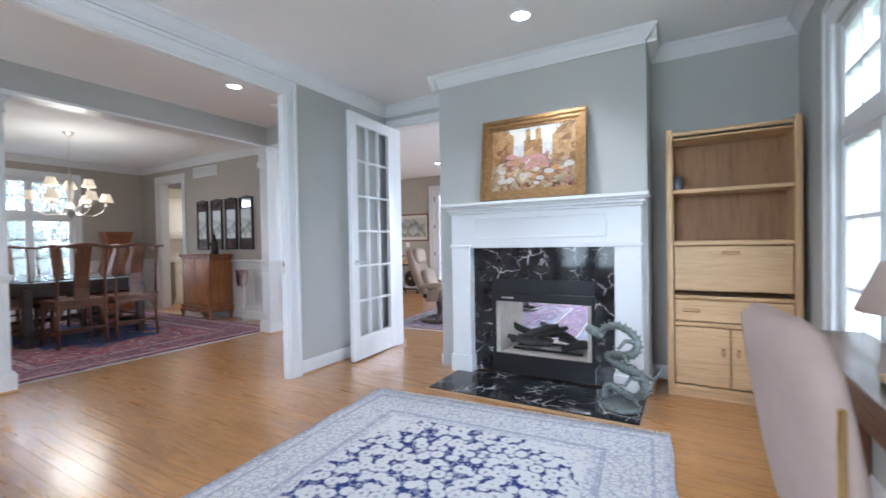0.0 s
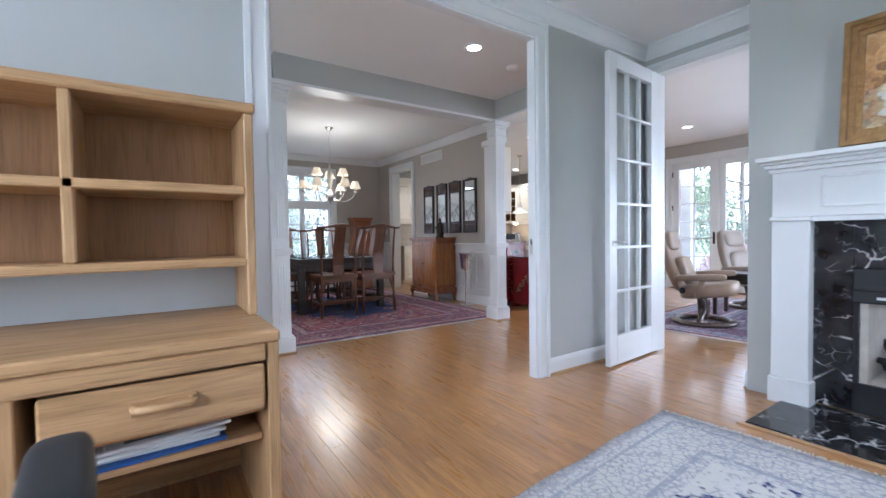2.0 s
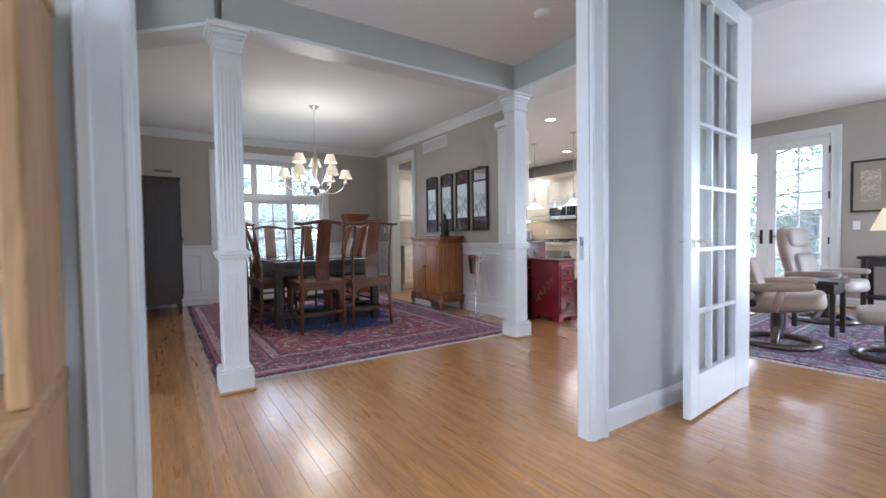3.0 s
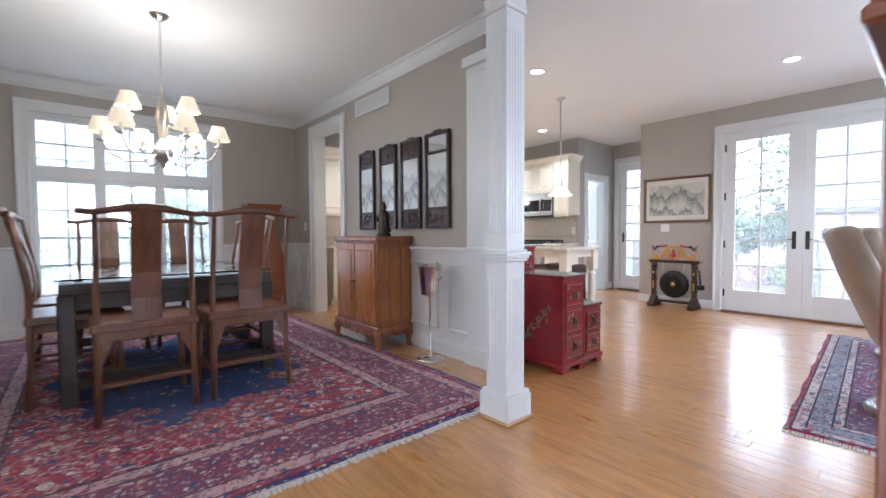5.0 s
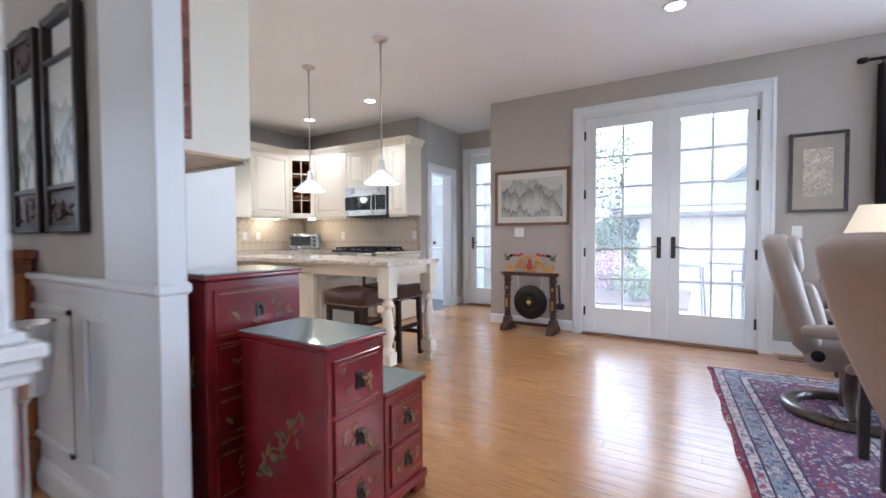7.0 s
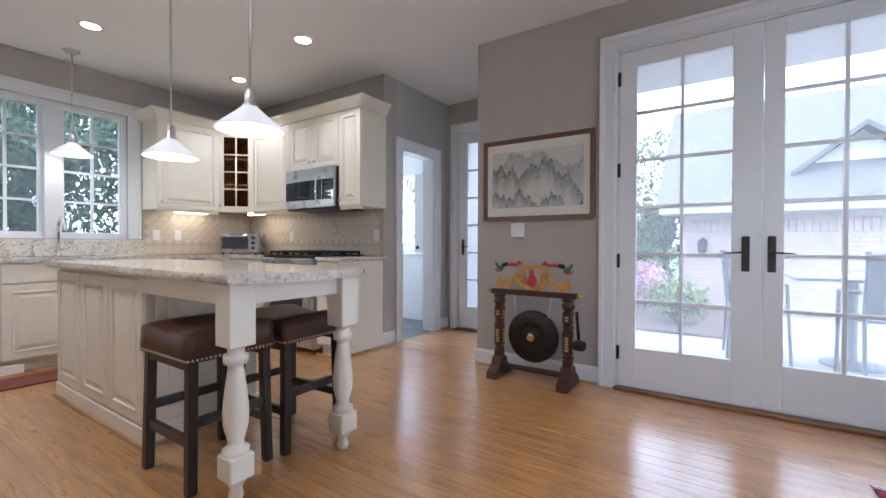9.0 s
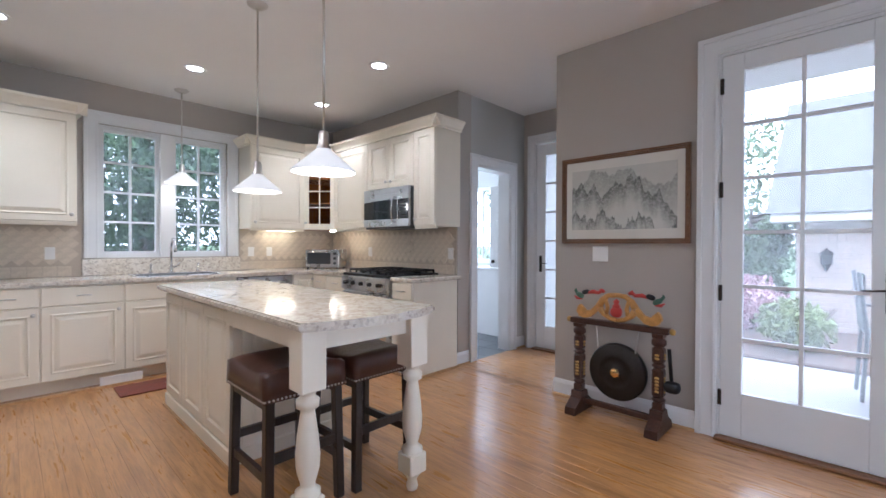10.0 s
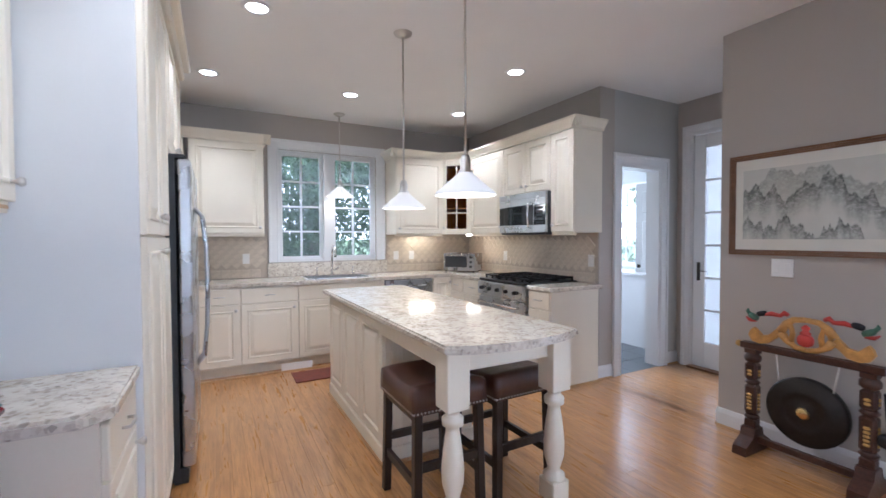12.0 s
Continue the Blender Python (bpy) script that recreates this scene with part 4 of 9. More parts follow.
# ---- downlights and other ceiling fittings
def downlight(x, y, lit=27):
    t = thing("recessed_downlight", pose(x, y, H), "lit round recessed ceiling downlight with white trim", "downlight", "ceiling downlights")
    bm = bmesh.new()
    lathe(bm, [(0.062, -0.002), (0.07, -0.008), (0.088, -0.006), (0.092, 0.0)], n=28)
    part("trim_ring", bm, M_trim, t)
    bm = bmesh.new()
    lathe(bm, [(0, -0.003), (0.064, -0.003), (0.064, 0.0)], n=28)
    part("lens", bm, M_bulb, t, "glowing lens")
    d = bpy.data.lights.new("downlight_beam", "SPOT")
    d.energy, d.color, d.spot_size, d.spot_blend, d.shadow_soft_size = lit, (1.0, 0.92, 0.82), radians(120), 0.6, 0.05
    o = new("downlight_beam", d)
    o.matrix_world = pose(x, y, H - 0.02)
    return t


for x, y in ((-0.59, 3.29), (-3.46, 3.04), (-5.68, 6.04), (-3.89, 7.71), (-7.2, 8.19), (-7.12, 6.15), (-8.42, 5.87), (-8.42, 7.1), (-8.49, 8.38)):
    downlight(x, y)
t = thing("smoke_detector", pose(-3.6, 3.65, H), "round white smoke detector on the ceiling", "smoke detector")
bm = bmesh.new()
lathe(bm, [(0, -0.035), (0.04, -0.034), (0.058, -0.022), (0.065, 0.0)], n=24)
part("case", bm, M_switch, t)
t = thing("air_grille", pose(-6.99, 4.836, 2.52), "white slotted air return grille high on the wall", "air grille")
part("grille_frame", B((-0.36, -0.014, -0.09, 0.36, 0.0, -0.07), (-0.36, -0.014, 0.07, 0.36, 0.0, 0.09), (-0.36, -0.014, -0.07, -0.34, 0, 0.07), (0.34, -0.014, -0.07, 0.36, 0, 0.07), bevel=0.003), M_trim, t)
part("backing", B((-0.34, -0.004, -0.07, 0.34, -0.001, 0.07)), M_ink, t)
for k in range(34):
    x = -0.33 + 0.02 * k
    part("slat", B((x - 0.006, -0.011, -0.07, x + 0.006, -0.005, 0.07)), M_trim, t)


def switch_plate(x, y, z, face, w=0.12, toggles=2):
    rz = {"s": 0, "w": 90, "e": -90, "n": 180}[face]
    t = thing("light_switch", pose(x, y, z, 0, 0, rz), "white wall switch plate", "light switch", "wall switches")
    part("plate", B((-w / 2, -0.007, -0.058, w / 2, 0, 0.058), bevel=0.003), M_switch, t)
    for k in range(toggles):
        x0 = -w / 2 + w * (k + 0.5) / toggles
        part("rocker", B((x0 - 0.015, -0.011, -0.032, x0 + 0.015, -0.006, 0.032), bevel=0.002), M_switch, t)


switch_plate(-5.62, 9.088, 1.155, "s")
switch_plate(-2.98, 9.088, 1.13, "s", 0.075, 1)
switch_plate(-8.85, 4.838, 1.2, "s", 0.075, 1)


# ---- the study
def rug(name, m, hx, hy, material, label, fringe):
    """A flat woven rug with a slightly wavy edge; fringe: which ends ('x' or 'y') carry threads."""
    t = thing(name, m, label, "rug")
    bm = bmesh.new()
    nx, ny = 40, 40
    grid = [[bm.verts.new((-hx + 2 * hx * i / nx + 0.006 * math.sin(j * 0.9) * (i in (0, nx)), -hy + 2 * hy * j / ny + 0.006 * math.sin(i * 0.8) * (j in (0, ny)),
                           0.011 + 0.0012 * math.sin(i * 0.7 + j * 0.4))) for j in range(ny + 1)] for i in range(nx + 1)]
    for i in range(nx):
        for j in range(ny):
            bm.faces.new((grid[i][j], grid[i + 1][j], grid[i + 1][j + 1], grid[i][j + 1])).smooth = True
    r = bmesh.ops.extrude_edge_only(bm, edges=[e for e in bm.edges if e.is_boundary])
    for v in r["geom"]:
        if isinstance(v, bmesh.types.BMVert):
            v.co.z = 0.001
    part("woven_field", bm, material, t)
    bm = bmesh.new()
    rr = random.Random(3)
    n = int((2 * hx if fringe == "y" else 2 * hy) / 0.012)
    for s in (-1, 1):
        for k in range(n):
            a = -1 + 2 * (k + 0.5) / n
            l = 0.03 + 0.02 * rr.random()
            d = rr.uniform(-0.008, 0.008)
            if fringe == "y":
                bar(bm, (a * hx, s * hy * 0.998, 0.006), (a * hx + d, s * (hy + l), 0.003), 0.008, 0.004)
            else:
                bar(bm, (s * hx * 0.998, a * hy, 0.006), (s * (hx + l), a * hy + d, 0.003), 0.008, 0.004)
    tagged(part("fringe", bm, M_fringe, t, "cream thread fringe"), kind="stuff")
    return t


rug("area_rug", pose(-0.605, 1.60, 0, 0, 0, 4.5), 1.05, 1.6, M_rug_white, "ivory oriental rug with navy medallion on the oak floor", "y")

# mantel: white surround with pilasters, panelled frieze and stepped shelf
mantel = thing("fireplace_mantel", pose(-0.685, 3.95, 0), "white painted wooden mantel with pilasters and panelled frieze", "mantel")
for nm, x0, x1 in (("pilaster", -0.80, -0.61), ("pilaster", 0.61, 0.80)):
    bm = B((x0, -0.10, 0.16, x1, -0.001, 1.14), (x0 - 0.012, -0.115, 0, x1 + 0.012, -0.001, 0.16), bevel=0.004)
    box(bm, x0 - 0.01, -0.112, 1.14, x1 + 0.01, -0.001, 1.165, bevel=0.004)
    part(nm, bm, M_trim, mantel)
part("frieze", B((-0.80, -0.095, 1.165, 0.80, -0.001, 1.44), (-0.615, -0.09, 1.135, 0.615, -0.001, 1.165), bevel=0.003), M_trim, mantel)
for x0, x1 in ((-0.56, 0.56),):
    for a, b, c, d in ((x0, x1, 1.215, 1.23), (x0, x1, 1.385, 1.40), (x0, x0 + 0.015, 1.215, 1.40), (x1 - 0.015, x1, 1.215, 1.40)):
        part("panel_bead", B((a, -0.102, c, b, -0.094, d), bevel=0.003), M_trim, mantel)
part("shelf", B((-0.815, -0.115, 1.44, 0.815, -0.001, 1.465), (-0.83, -0.14, 1.465, 0.83, -0.001, 1.49), (-0.845, -0.165, 1.49, 0.845, -0.001, 1.505), (-0.86, -0.195, 1.505, 0.86, -0.001, 1.535), bevel=0.005), M_trim, mantel)

surround = thing("fireplace", pose(-0.685, 3.95, 0), "see-through gas fireplace with black marble surround and glass", "fireplace")
part("marble_slab", B((-0.612, -0.02, 0.03, -0.43, 0.02, 1.135), bevel=0.002), M_marble, surround, "black white-veined marble")
part("marble_slab", B((0.45, -0.02, 0.03, 0.612, 0.02, 1.135), bevel=0.002), M_marble, surround, "black white-veined marble")
part("marble_slab", B((-0.43, -0.02, 0.86, 0.45, 0.02, 1.135), bevel=0.002), M_marble, surround, "black white-veined marble")
for face in ((-0.43, -0.028, 0.70, 0.45, 0.0, 0.86), (-0.43, -0.028, 0.03, 0.45, 0.0, 0.20), (-0.43, -0.028, 0.20, -0.405, 0.0, 0.70), (0.425, -0.028, 0.20, 0.45, 0.0, 0.70)):
    part("metal_face", B(face, bevel=0.003), M_black, surround, "black enamelled steel face")
part("hood", B((-0.435, -0.045, 0.665, 0.455, -0.02, 0.74), bevel=0.006), M_black, surround)
part("badge", B((-0.33, -0.048, 0.69, -0.22, -0.044, 0.705)), M_steel, surround)
part("firebox", B((-0.43, 0.0, 0.12, 0.45, 0.60, 0.205), (-0.43, 0.0, 0.205, -0.37, 0.60, 0.70), (0.39, 0.0, 0.205, 0.45, 0.60, 0.70), (-0.43, 0.0, 0.70, 0.45, 0.60, 0.76)), M_firebrick, surround, "pale firebrick lining")
clear_pane(part("fire_glass", B((-0.405, -0.012, 0.2, 0.425, -0.008, 0.67)), M_glass, surround, "clear glass front"))
rr = random.Random(8)
for k in range(11):
    bm = bmesh.new()
    a = Vector((rr.uniform(-0.3, 0.3), rr.uniform(0.15, 0.45), 0.25 + 0.03 * (k % 4)))
    d = Vector((rr.uniform(0.1, 0.22) * rr.choice((-1, 1)), rr.uniform(-0.12, 0.12), rr.uniform(0.0, 0.12)))
    pts = [a + d * s + Vector((0, 0, 0.012 * math.sin(s * 9 + k))) for s in (-1, -0.5, 0, 0.5, 1)]
    tube(bm, pts, [0.02, 0.034, 0.037, 0.033, 0.018], 9)
    part("log", bm, M_ash, surround, "charred ceramic log")
part("grate", B((-0.3, 0.14, 0.205, 0.32, 0.16, 0.225), (-0.3, 0.40, 0.205, 0.32, 0.42, 0.225)), M_black, surround)

hearth = setting("floor_hearth", B((-1.43, 3.33, 0.0, 0.14, 3.95, 0.016), bevel=0.003), M_marble, "polished black veined marble hearth", "hearth")
setting("trim_hearth_edge", B((-1.46, 3.295, 0.0, 0.17, 3.33, 0.010), bevel=0.003), M_oak, "oak border strip of the hearth", "trim")


def sweep_frame(bm, w, h, width, depth, steps=3):
    """A picture frame's four mitred sides in the x-z plane, face at y = -depth."""
    for k in range(steps):
        f0, f1 = k / steps, (k + 1) / steps
        d = depth * (1.0 - 0.28 * k)
        o, i = width * f0, width * f1
        for (ax, az), (bx, bz) in ((((-1), (-1)), (1, -1)), ((1, -1), (1, 1)), ((1, 1), (-1, 1)), ((-1, 1), (-1, -1))):
            A = [(ax * (w / 2 - o), az * (h / 2 - o)), (bx * (w / 2 - o), bz * (h / 2 - o)), (bx * (w / 2 - i), bz * (h / 2 - i)), (ax * (w / 2 - i), az * (h / 2 - i))]
            prism(bm, A, 0, d, Matrix(((1, 0, 0, 0), (0, 0, -1, 0), (0, 1, 0, 0), (0, 0, 0, 1))))


def picture(name, m, w, h, fw, depth, frame_mat, mount, art, label, art_w=None, art_h=None):
    t = thing(name, m, label, "picture")
    bm = bmesh.new()
    sweep_frame(bm, w, h, fw, depth)
    part("picture_frame", bm, frame_mat, t)
    if mount:
        part("mount", B((-w / 2 + fw * 0.9, -0.008, -h / 2 + fw * 0.9, w / 2 - fw * 0.9, -0.001, h / 2 - fw * 0.9)), mount, t)
    aw, ah = art_w or w - 2 * fw, art_h or h - 2 * fw
    part("image", B((-aw / 2, -0.012, -ah / 2, aw / 2, -0.006, ah / 2)), art, t)
    return t


def ink_landscape(name, paper, ink, tall=False, sz=1.0):
    """A wash painting of misty hills: ridge behind ridge, each fading down into the paper."""
    m = Mat(name)
    v = m.coord()
    x, _, z = m.split(v)
    fine = m.noise(v, 60 / sz, 5, 0.7)
    base = m.ramp(m.noise(v, 9), [(0.3, tuple(k * 0.93 for k in paper)), (0.7, paper)])
    layers = ((0.14, 0.6, 1.7, 0.24, 0.5, 3.0), (0.0, 0.7, 2.4, 0.17, 0.85, 11.3), (-0.22, 0.8, 3.4, 0.13, 0.95, 23.7))
    if tall:
        layers = ((0.2, 0.8, 2.2, 0.3, 0.5, 3.0), (-0.05, 0.9, 3.0, 0.25, 0.8, 11.0), (-0.3, 0.9, 4.0, 0.2, 1.0, 23.0))
    for foot, rise, freq, fall, weight, seed in layers:
        along = m.t.nodes.new("ShaderNodeCombineXYZ")
        m.put(along.inputs[0], x)
        along.inputs[1].default_value = seed
        hill = m.noise(along.outputs[0], freq / sz, 5, 0.62)
        crest = m.math("ADD", m.math("MULTIPLY", m.math("SUBTRACT", hill, 0.5), rise * sz * 1.6), foot * sz * 0.8)
        under = m.math("SUBTRACT", crest, z)
        edge = m.math("MULTIPLY", under, 90.0 / sz, True)
        mist = m.math("SUBTRACT", 1.0, m.math("DIVIDE", under, fall * sz), True)
        mass = m.math("MULTIPLY", m.math("MULTIPLY", edge, mist), m.ramp(fine, [(0.32, 0.25), (0.58, 1.0)]))
        base = m.mix(m.math("MULTIPLY", mass, weight), base, ink)
    return m.done(base, 0.25)


def blotchy(name, cols, scale):
    """An oil painting's loose touches of colour, dark at the foot and light above."""
    m = Mat(name)
    v = m.coord()
    _, _, z = m.split(v)
    warp = m.mix(0.25, v, m.noise(v, 9, 4), "ADD")
    cell = m.split(m.voronoi(warp, scale, "F1", True))[0]
    big = m.noise(v, 5, 3)
    tone = m.math("ADD", m.math("MULTIPLY", cell, 0.55), m.math("MULTIPLY", big, 0.5))
    tone = m.math("ADD", tone, m.math("MULTIPLY", z, 0.5))
    base = m.ramp(tone, cols)
    base = m.mix(0.3, base, m.ramp(m.noise(v, 60, 3), [(0.3, (0.1, 0.08, 0.07)), (0.7, (0.8, 0.78, 0.75))]), "OVERLAY")
    return m.done(base, 0.3, normal=m.bump(m.noise(v, 120), 0.4, 0.002))


M_oil = blotchy("oil_painting_street", [(0.15, (0.09, 0.04, 0.02)), (0.3, (0.30, 0.14, 0.06)), (0.42, (0.42, 0.33, 0.2)), (0.52, (0.35, 0.16, 0.14)), (0.6, (0.22, 0.22, 0.14)), (0.7, (0.55, 0.45, 0.32)), (0.85, (0.62, 0.62, 0.62))], 22)
M_oil_sky = blotchy("oil_painting_sky", [(0.2, (0.5, 0.5, 0.52)), (0.6, (0.62, 0.64, 0.66)), (0.9, (0.7, 0.68, 0.62))], 8)
M_oil_wall = blotchy("oil_painting_houses", [(0.2, (0.12, 0.06, 0.03)), (0.5, (0.34, 0.19, 0.08)), (0.8, (0.5, 0.33, 0.17))], 16)
M_oil_white = plain("oil_white_touch", (0.52, 0.50, 0.48), 0.4, vary=0.2, scale=30)
M_oil_pink = plain("oil_pink_touch", (0.46, 0.25, 0.24), 0.4, vary=0.3, scale=40)
M_oil_orange = plain("oil_orange_touch", (0.46, 0.25, 0.10), 0.4, vary=0.3, scale=40)

oil = picture("framed_painting", pose(-0.71, 3.868, 1.885, -7, 0, 0.5), 0.885, 0.70, 0.085, 0.05, M_gold, None, M_oil, "gilt-framed oil painting of a street cafe leaning on the mantel")
y = -0.0135
part("painted_sky", B((-0.2, y, 0.02, 0.2, y + 0.002, 0.262)), M_oil_sky, oil)
bm = bmesh.new()
for s, pts in ((0, [(-0.356, -0.06), (-0.16, 0.0), (-0.16, 0.20), (-0.25, 0.262), (-0.356, 0.262)]), (1, [(0.356, -0.06), (0.17, 0.0), (0.17, 0.17), (0.26, 0.262), (0.356, 0.262)]), (2, [(-0.07, 0.02), (0.09, 0.02), (0.09, 0.15), (-0.07, 0.15)]), (3, [(-0.055, 0.15), (-0.015, 0.15), (-0.015, 0.235), (-0.035, 0.25), (-0.055, 0.235)]), (4, [(0.03, 0.15), (0.075, 0.15), (0.075, 0.235), (0.052, 0.25), (0.03, 0.235)])):
    prism(bm, pts if s != 1 else pts[::-1], 0, 0.002, Matrix(((1, 0, 0, 0), (0, 0, -1, -0.0135), (0, 1, 0, 0), (0, 0, 0, 1))))
part("painted_street", bm, M_oil_wall, oil)
rr = random.Random(11)
for nm, mt, n, zr in (("painted_terrace", M_oil_white, 16, (-0.24, -0.08)), ("painted_blossom", M_oil_pink, 18, (-0.08, 0.03)), ("painted_lamplight", M_oil_orange, 10, (-0.16, -0.02))):
    bm = bmesh.new()
    for k in range(n):
        cx, cz, r0 = rr.uniform(-0.31, 0.31), rr.uniform(*zr), rr.uniform(0.012, 0.034)
        pts = [(cx + r0 * 1.5 * math.cos(a) * rr.uniform(0.7, 1.1), cz + r0 * 0.75 * math.sin(a)) for a in [2 * math.pi * i / 9 for i in range(9)]]
        prism(bm, pts, 0, 0.0024, Matrix(((1, 0, 0, 0), (0, 0, -1, -0.0135), (0, 1, 0, 0), (0, 0, 0, 1))))
    tagged(part(nm, bm, mt, oil), kind="stuff")


def pull(bm, x, y, z, w=0.09, out=0.024, axis="x", face=-1):
    """A chunky bevelled wooden pull on a face looking along -y or along an x side."""
    if axis == "x":
        box(bm, x - w / 2, y + face * out, z - 0.013, x + w / 2, y, z + 0.013, bevel=0.008)
    else:
        box(bm, min(x, x + face * out), y - w / 2, z - 0.013, max(x, x + face * out), y + w / 2, z + 0.013, bevel=0.008)


# pale oak wall unit: open shelves over a drop front, a drawer and a cupboard
unit = thing("bookcase", pose(0.27, 4.05, 0), "pale oak bookcase with open shelves, drop front, drawer and cupboard", "bookcase")
for x0, x1 in ((0, 0.045), (0.765, 0.81)):
    part("side_panel", B((x0, 0, 0, x1, 0.345, 2.01), bevel=0.012, seg=2), M_maple_z, unit)
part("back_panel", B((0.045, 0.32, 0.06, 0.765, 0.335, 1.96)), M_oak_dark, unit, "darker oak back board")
for z, d in ((1.925, 0.035), (1.525, 0.03), (1.135, 0.035), (0.735, 0.03), (0.535, 0.03), (0.06, 0.03)):
    part("shelf", B((0.045, 0.012, z, 0.765, 0.32, z + d), bevel=0.006), M_maple, unit)
part("top_rail", B((0.045, 0.012, 1.93, 0.765, 0.03, 1.985), bevel=0.008), M_maple, unit)
part("plinth", B((0.045, 0.03, 0, 0.765, 0.05, 0.06)), M_maple, unit)
flap = part("drop_front", B((0.05, 0.008, 0.80, 0.76, 0.03, 1.128), bevel=0.008), M_maple, unit)
bm = bmesh.new()
pull(bm, 0.405, 0.008, 1.08, 0.11)
part("pull", bm, M_oak, flap)
part("rail", B((0.05, 0.004, 0.74, 0.76, 0.03, 0.765), bevel=0.006), M_maple, unit)
dr = part("drawer", B((0.05, 0.006, 0.572, 0.76, 0.03, 0.73), bevel=0.008), M_maple, unit)
bm = bmesh.new()
pull(bm, 0.16, 0.006, 0.655, 0.11)
part("pull", bm, M_oak, dr)
bm = bmesh.new()
pull(bm, 0.62, 0.006, 0.655, 0.11)
part("pull", bm, M_oak, dr)
for x0, x1, hx in ((0.05, 0.403, 0.36), (0.407, 0.76, 0.45)):
    d = part("door", B((x0, 0.006, 0.10, x1, 0.028, 0.53), bevel=0.008), M_maple, unit)
    part("pull", B((hx - 0.012, -0.018, 0.33, hx + 0.012, 0.006, 0.39), bevel=0.007), M_oak, d)
t = thing("tin_cup", pose(0.345, 4.16, 1.556), "small grey metal cup on the bookcase shelf", "cup")
bm = bmesh.new()
lathe(bm, [(0, 0.0), (0.034, 0.0), (0.037, 0.005), (0.037, 0.105), (0.034, 0.105), (0.033, 0.01), (0, 0.01)], n=20)
part("cup", bm, M_steelblue, t)

# oak desk with hutch
desk = thing("desk", pose(-2.63, 0.96, 0), "golden oak desk with drawer, knee shelf and open hutch", "desk")
part("desktop", B((0.0, -1.75, 0.725, 0.70, 0.0, 0.765), bevel=0.006), M_oak_y, desk)
part("front_rail", B((0.662, -1.74, 0.665, 0.695, -0.045, 0.722), bevel=0.006), M_oak_y, desk)
for y in (0.0, -0.66, -1.75 + 0.04):
    part("side_panel", B((0.02, y - 0.04, 0.0, 0.685, y - 0.002, 0.724), bevel=0.004), M_oak_z, desk)
dr = part("drawer", B((0.672, -0.62, 0.50, 0.692, -0.05, 0.655), bevel=0.008), M_oak_y, desk)
bm = bmesh.new()
tube(bm, [(0.69, -0.41, 0.585), (0.718, -0.40, 0.585), (0.722, -0.335, 0.585), (0.718, -0.27, 0.585), (0.69, -0.26, 0.585)], 0.013, 10)
box(bm, 0.69, -0.42, 0.562, 0.697, -0.25, 0.608, bevel=0.003)
part("pull", bm, M_oak_y, dr, "rounded oak drawer pull")
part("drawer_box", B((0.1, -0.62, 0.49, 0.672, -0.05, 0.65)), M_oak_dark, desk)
part("knee_shelf", B((0.05, -0.62, 0.36, 0.60, -0.045, 0.385), bevel=0.003), M_oak_y, desk)
part("foot_rail", B((0.05, -0.66, 0.06, 0.09, -0.045, 0.12), bevel=0.003), M_oak_y, desk)
hut = new("hutch")
hut.parent = desk
for y in (-0.002, -0.565, -1.15, -1.70):
    part("upright", B((0.01, y - 0.036, 0.766 if y > -0.1 or y < -1.6 else 1.0, 0.335, y, 1.585), bevel=0.006), M_oak_z, hut)
part("top", B((0.005, -1.745, 1.585, 0.345, 0.005, 1.625), bevel=0.008), M_oak_y, hut)
for z in (1.0, 1.29):
    part("shelf", B((0.01, -1.70, z - 0.035, 0.335, -0.038, z), bevel=0.005), M_oak_y, hut)
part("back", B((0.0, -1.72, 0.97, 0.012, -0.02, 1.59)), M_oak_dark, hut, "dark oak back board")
stack = thing("newspaper_stack", pose(-2.23, 0.62, 0.386, 0, 0, 4), "stack of folded newspapers and a blue folder on the shelf", "newspapers")
part("folder", B((-0.15, -0.2, 0.0, 0.2, 0.17, 0.012), bevel=0.002), M_blue, stack)
for k in range(4):
    ob = part("newspaper", B((-0.14, -0.19, 0, 0.18, 0.16, 0.011), bevel=0.004), M_paper, stack)
    ob.matrix_local = pose(0.004 * k, 0.006 * k, 0.0125 + 0.0115 * k, 0, 0, (-3, 2, -5, 3)[k])
    if k == 3:
        bm = bmesh.new()
        for a, b, c, d in ((-0.1, -0.15, -0.02, -0.05), (0.0, -0.15, 0.06, -0.02), (0.08, -0.14, 0.15, 0.0), (-0.11, -0.02, -0.03, 0.08), (0.02, 0.02, 0.14, 0.1)):
            box(bm, a, b, 0.011, c, d, 0.0125)
        part("print_bar", bm, M_ink, ob)

# office chair: tall blue-black leather back, grey plastic arms
oc = thing("office_chair", pose(-1.24, 0.17, 0, 0, 0, 96), "blue-black leather office chair with grey arms, pushed to the desk", "office chair")


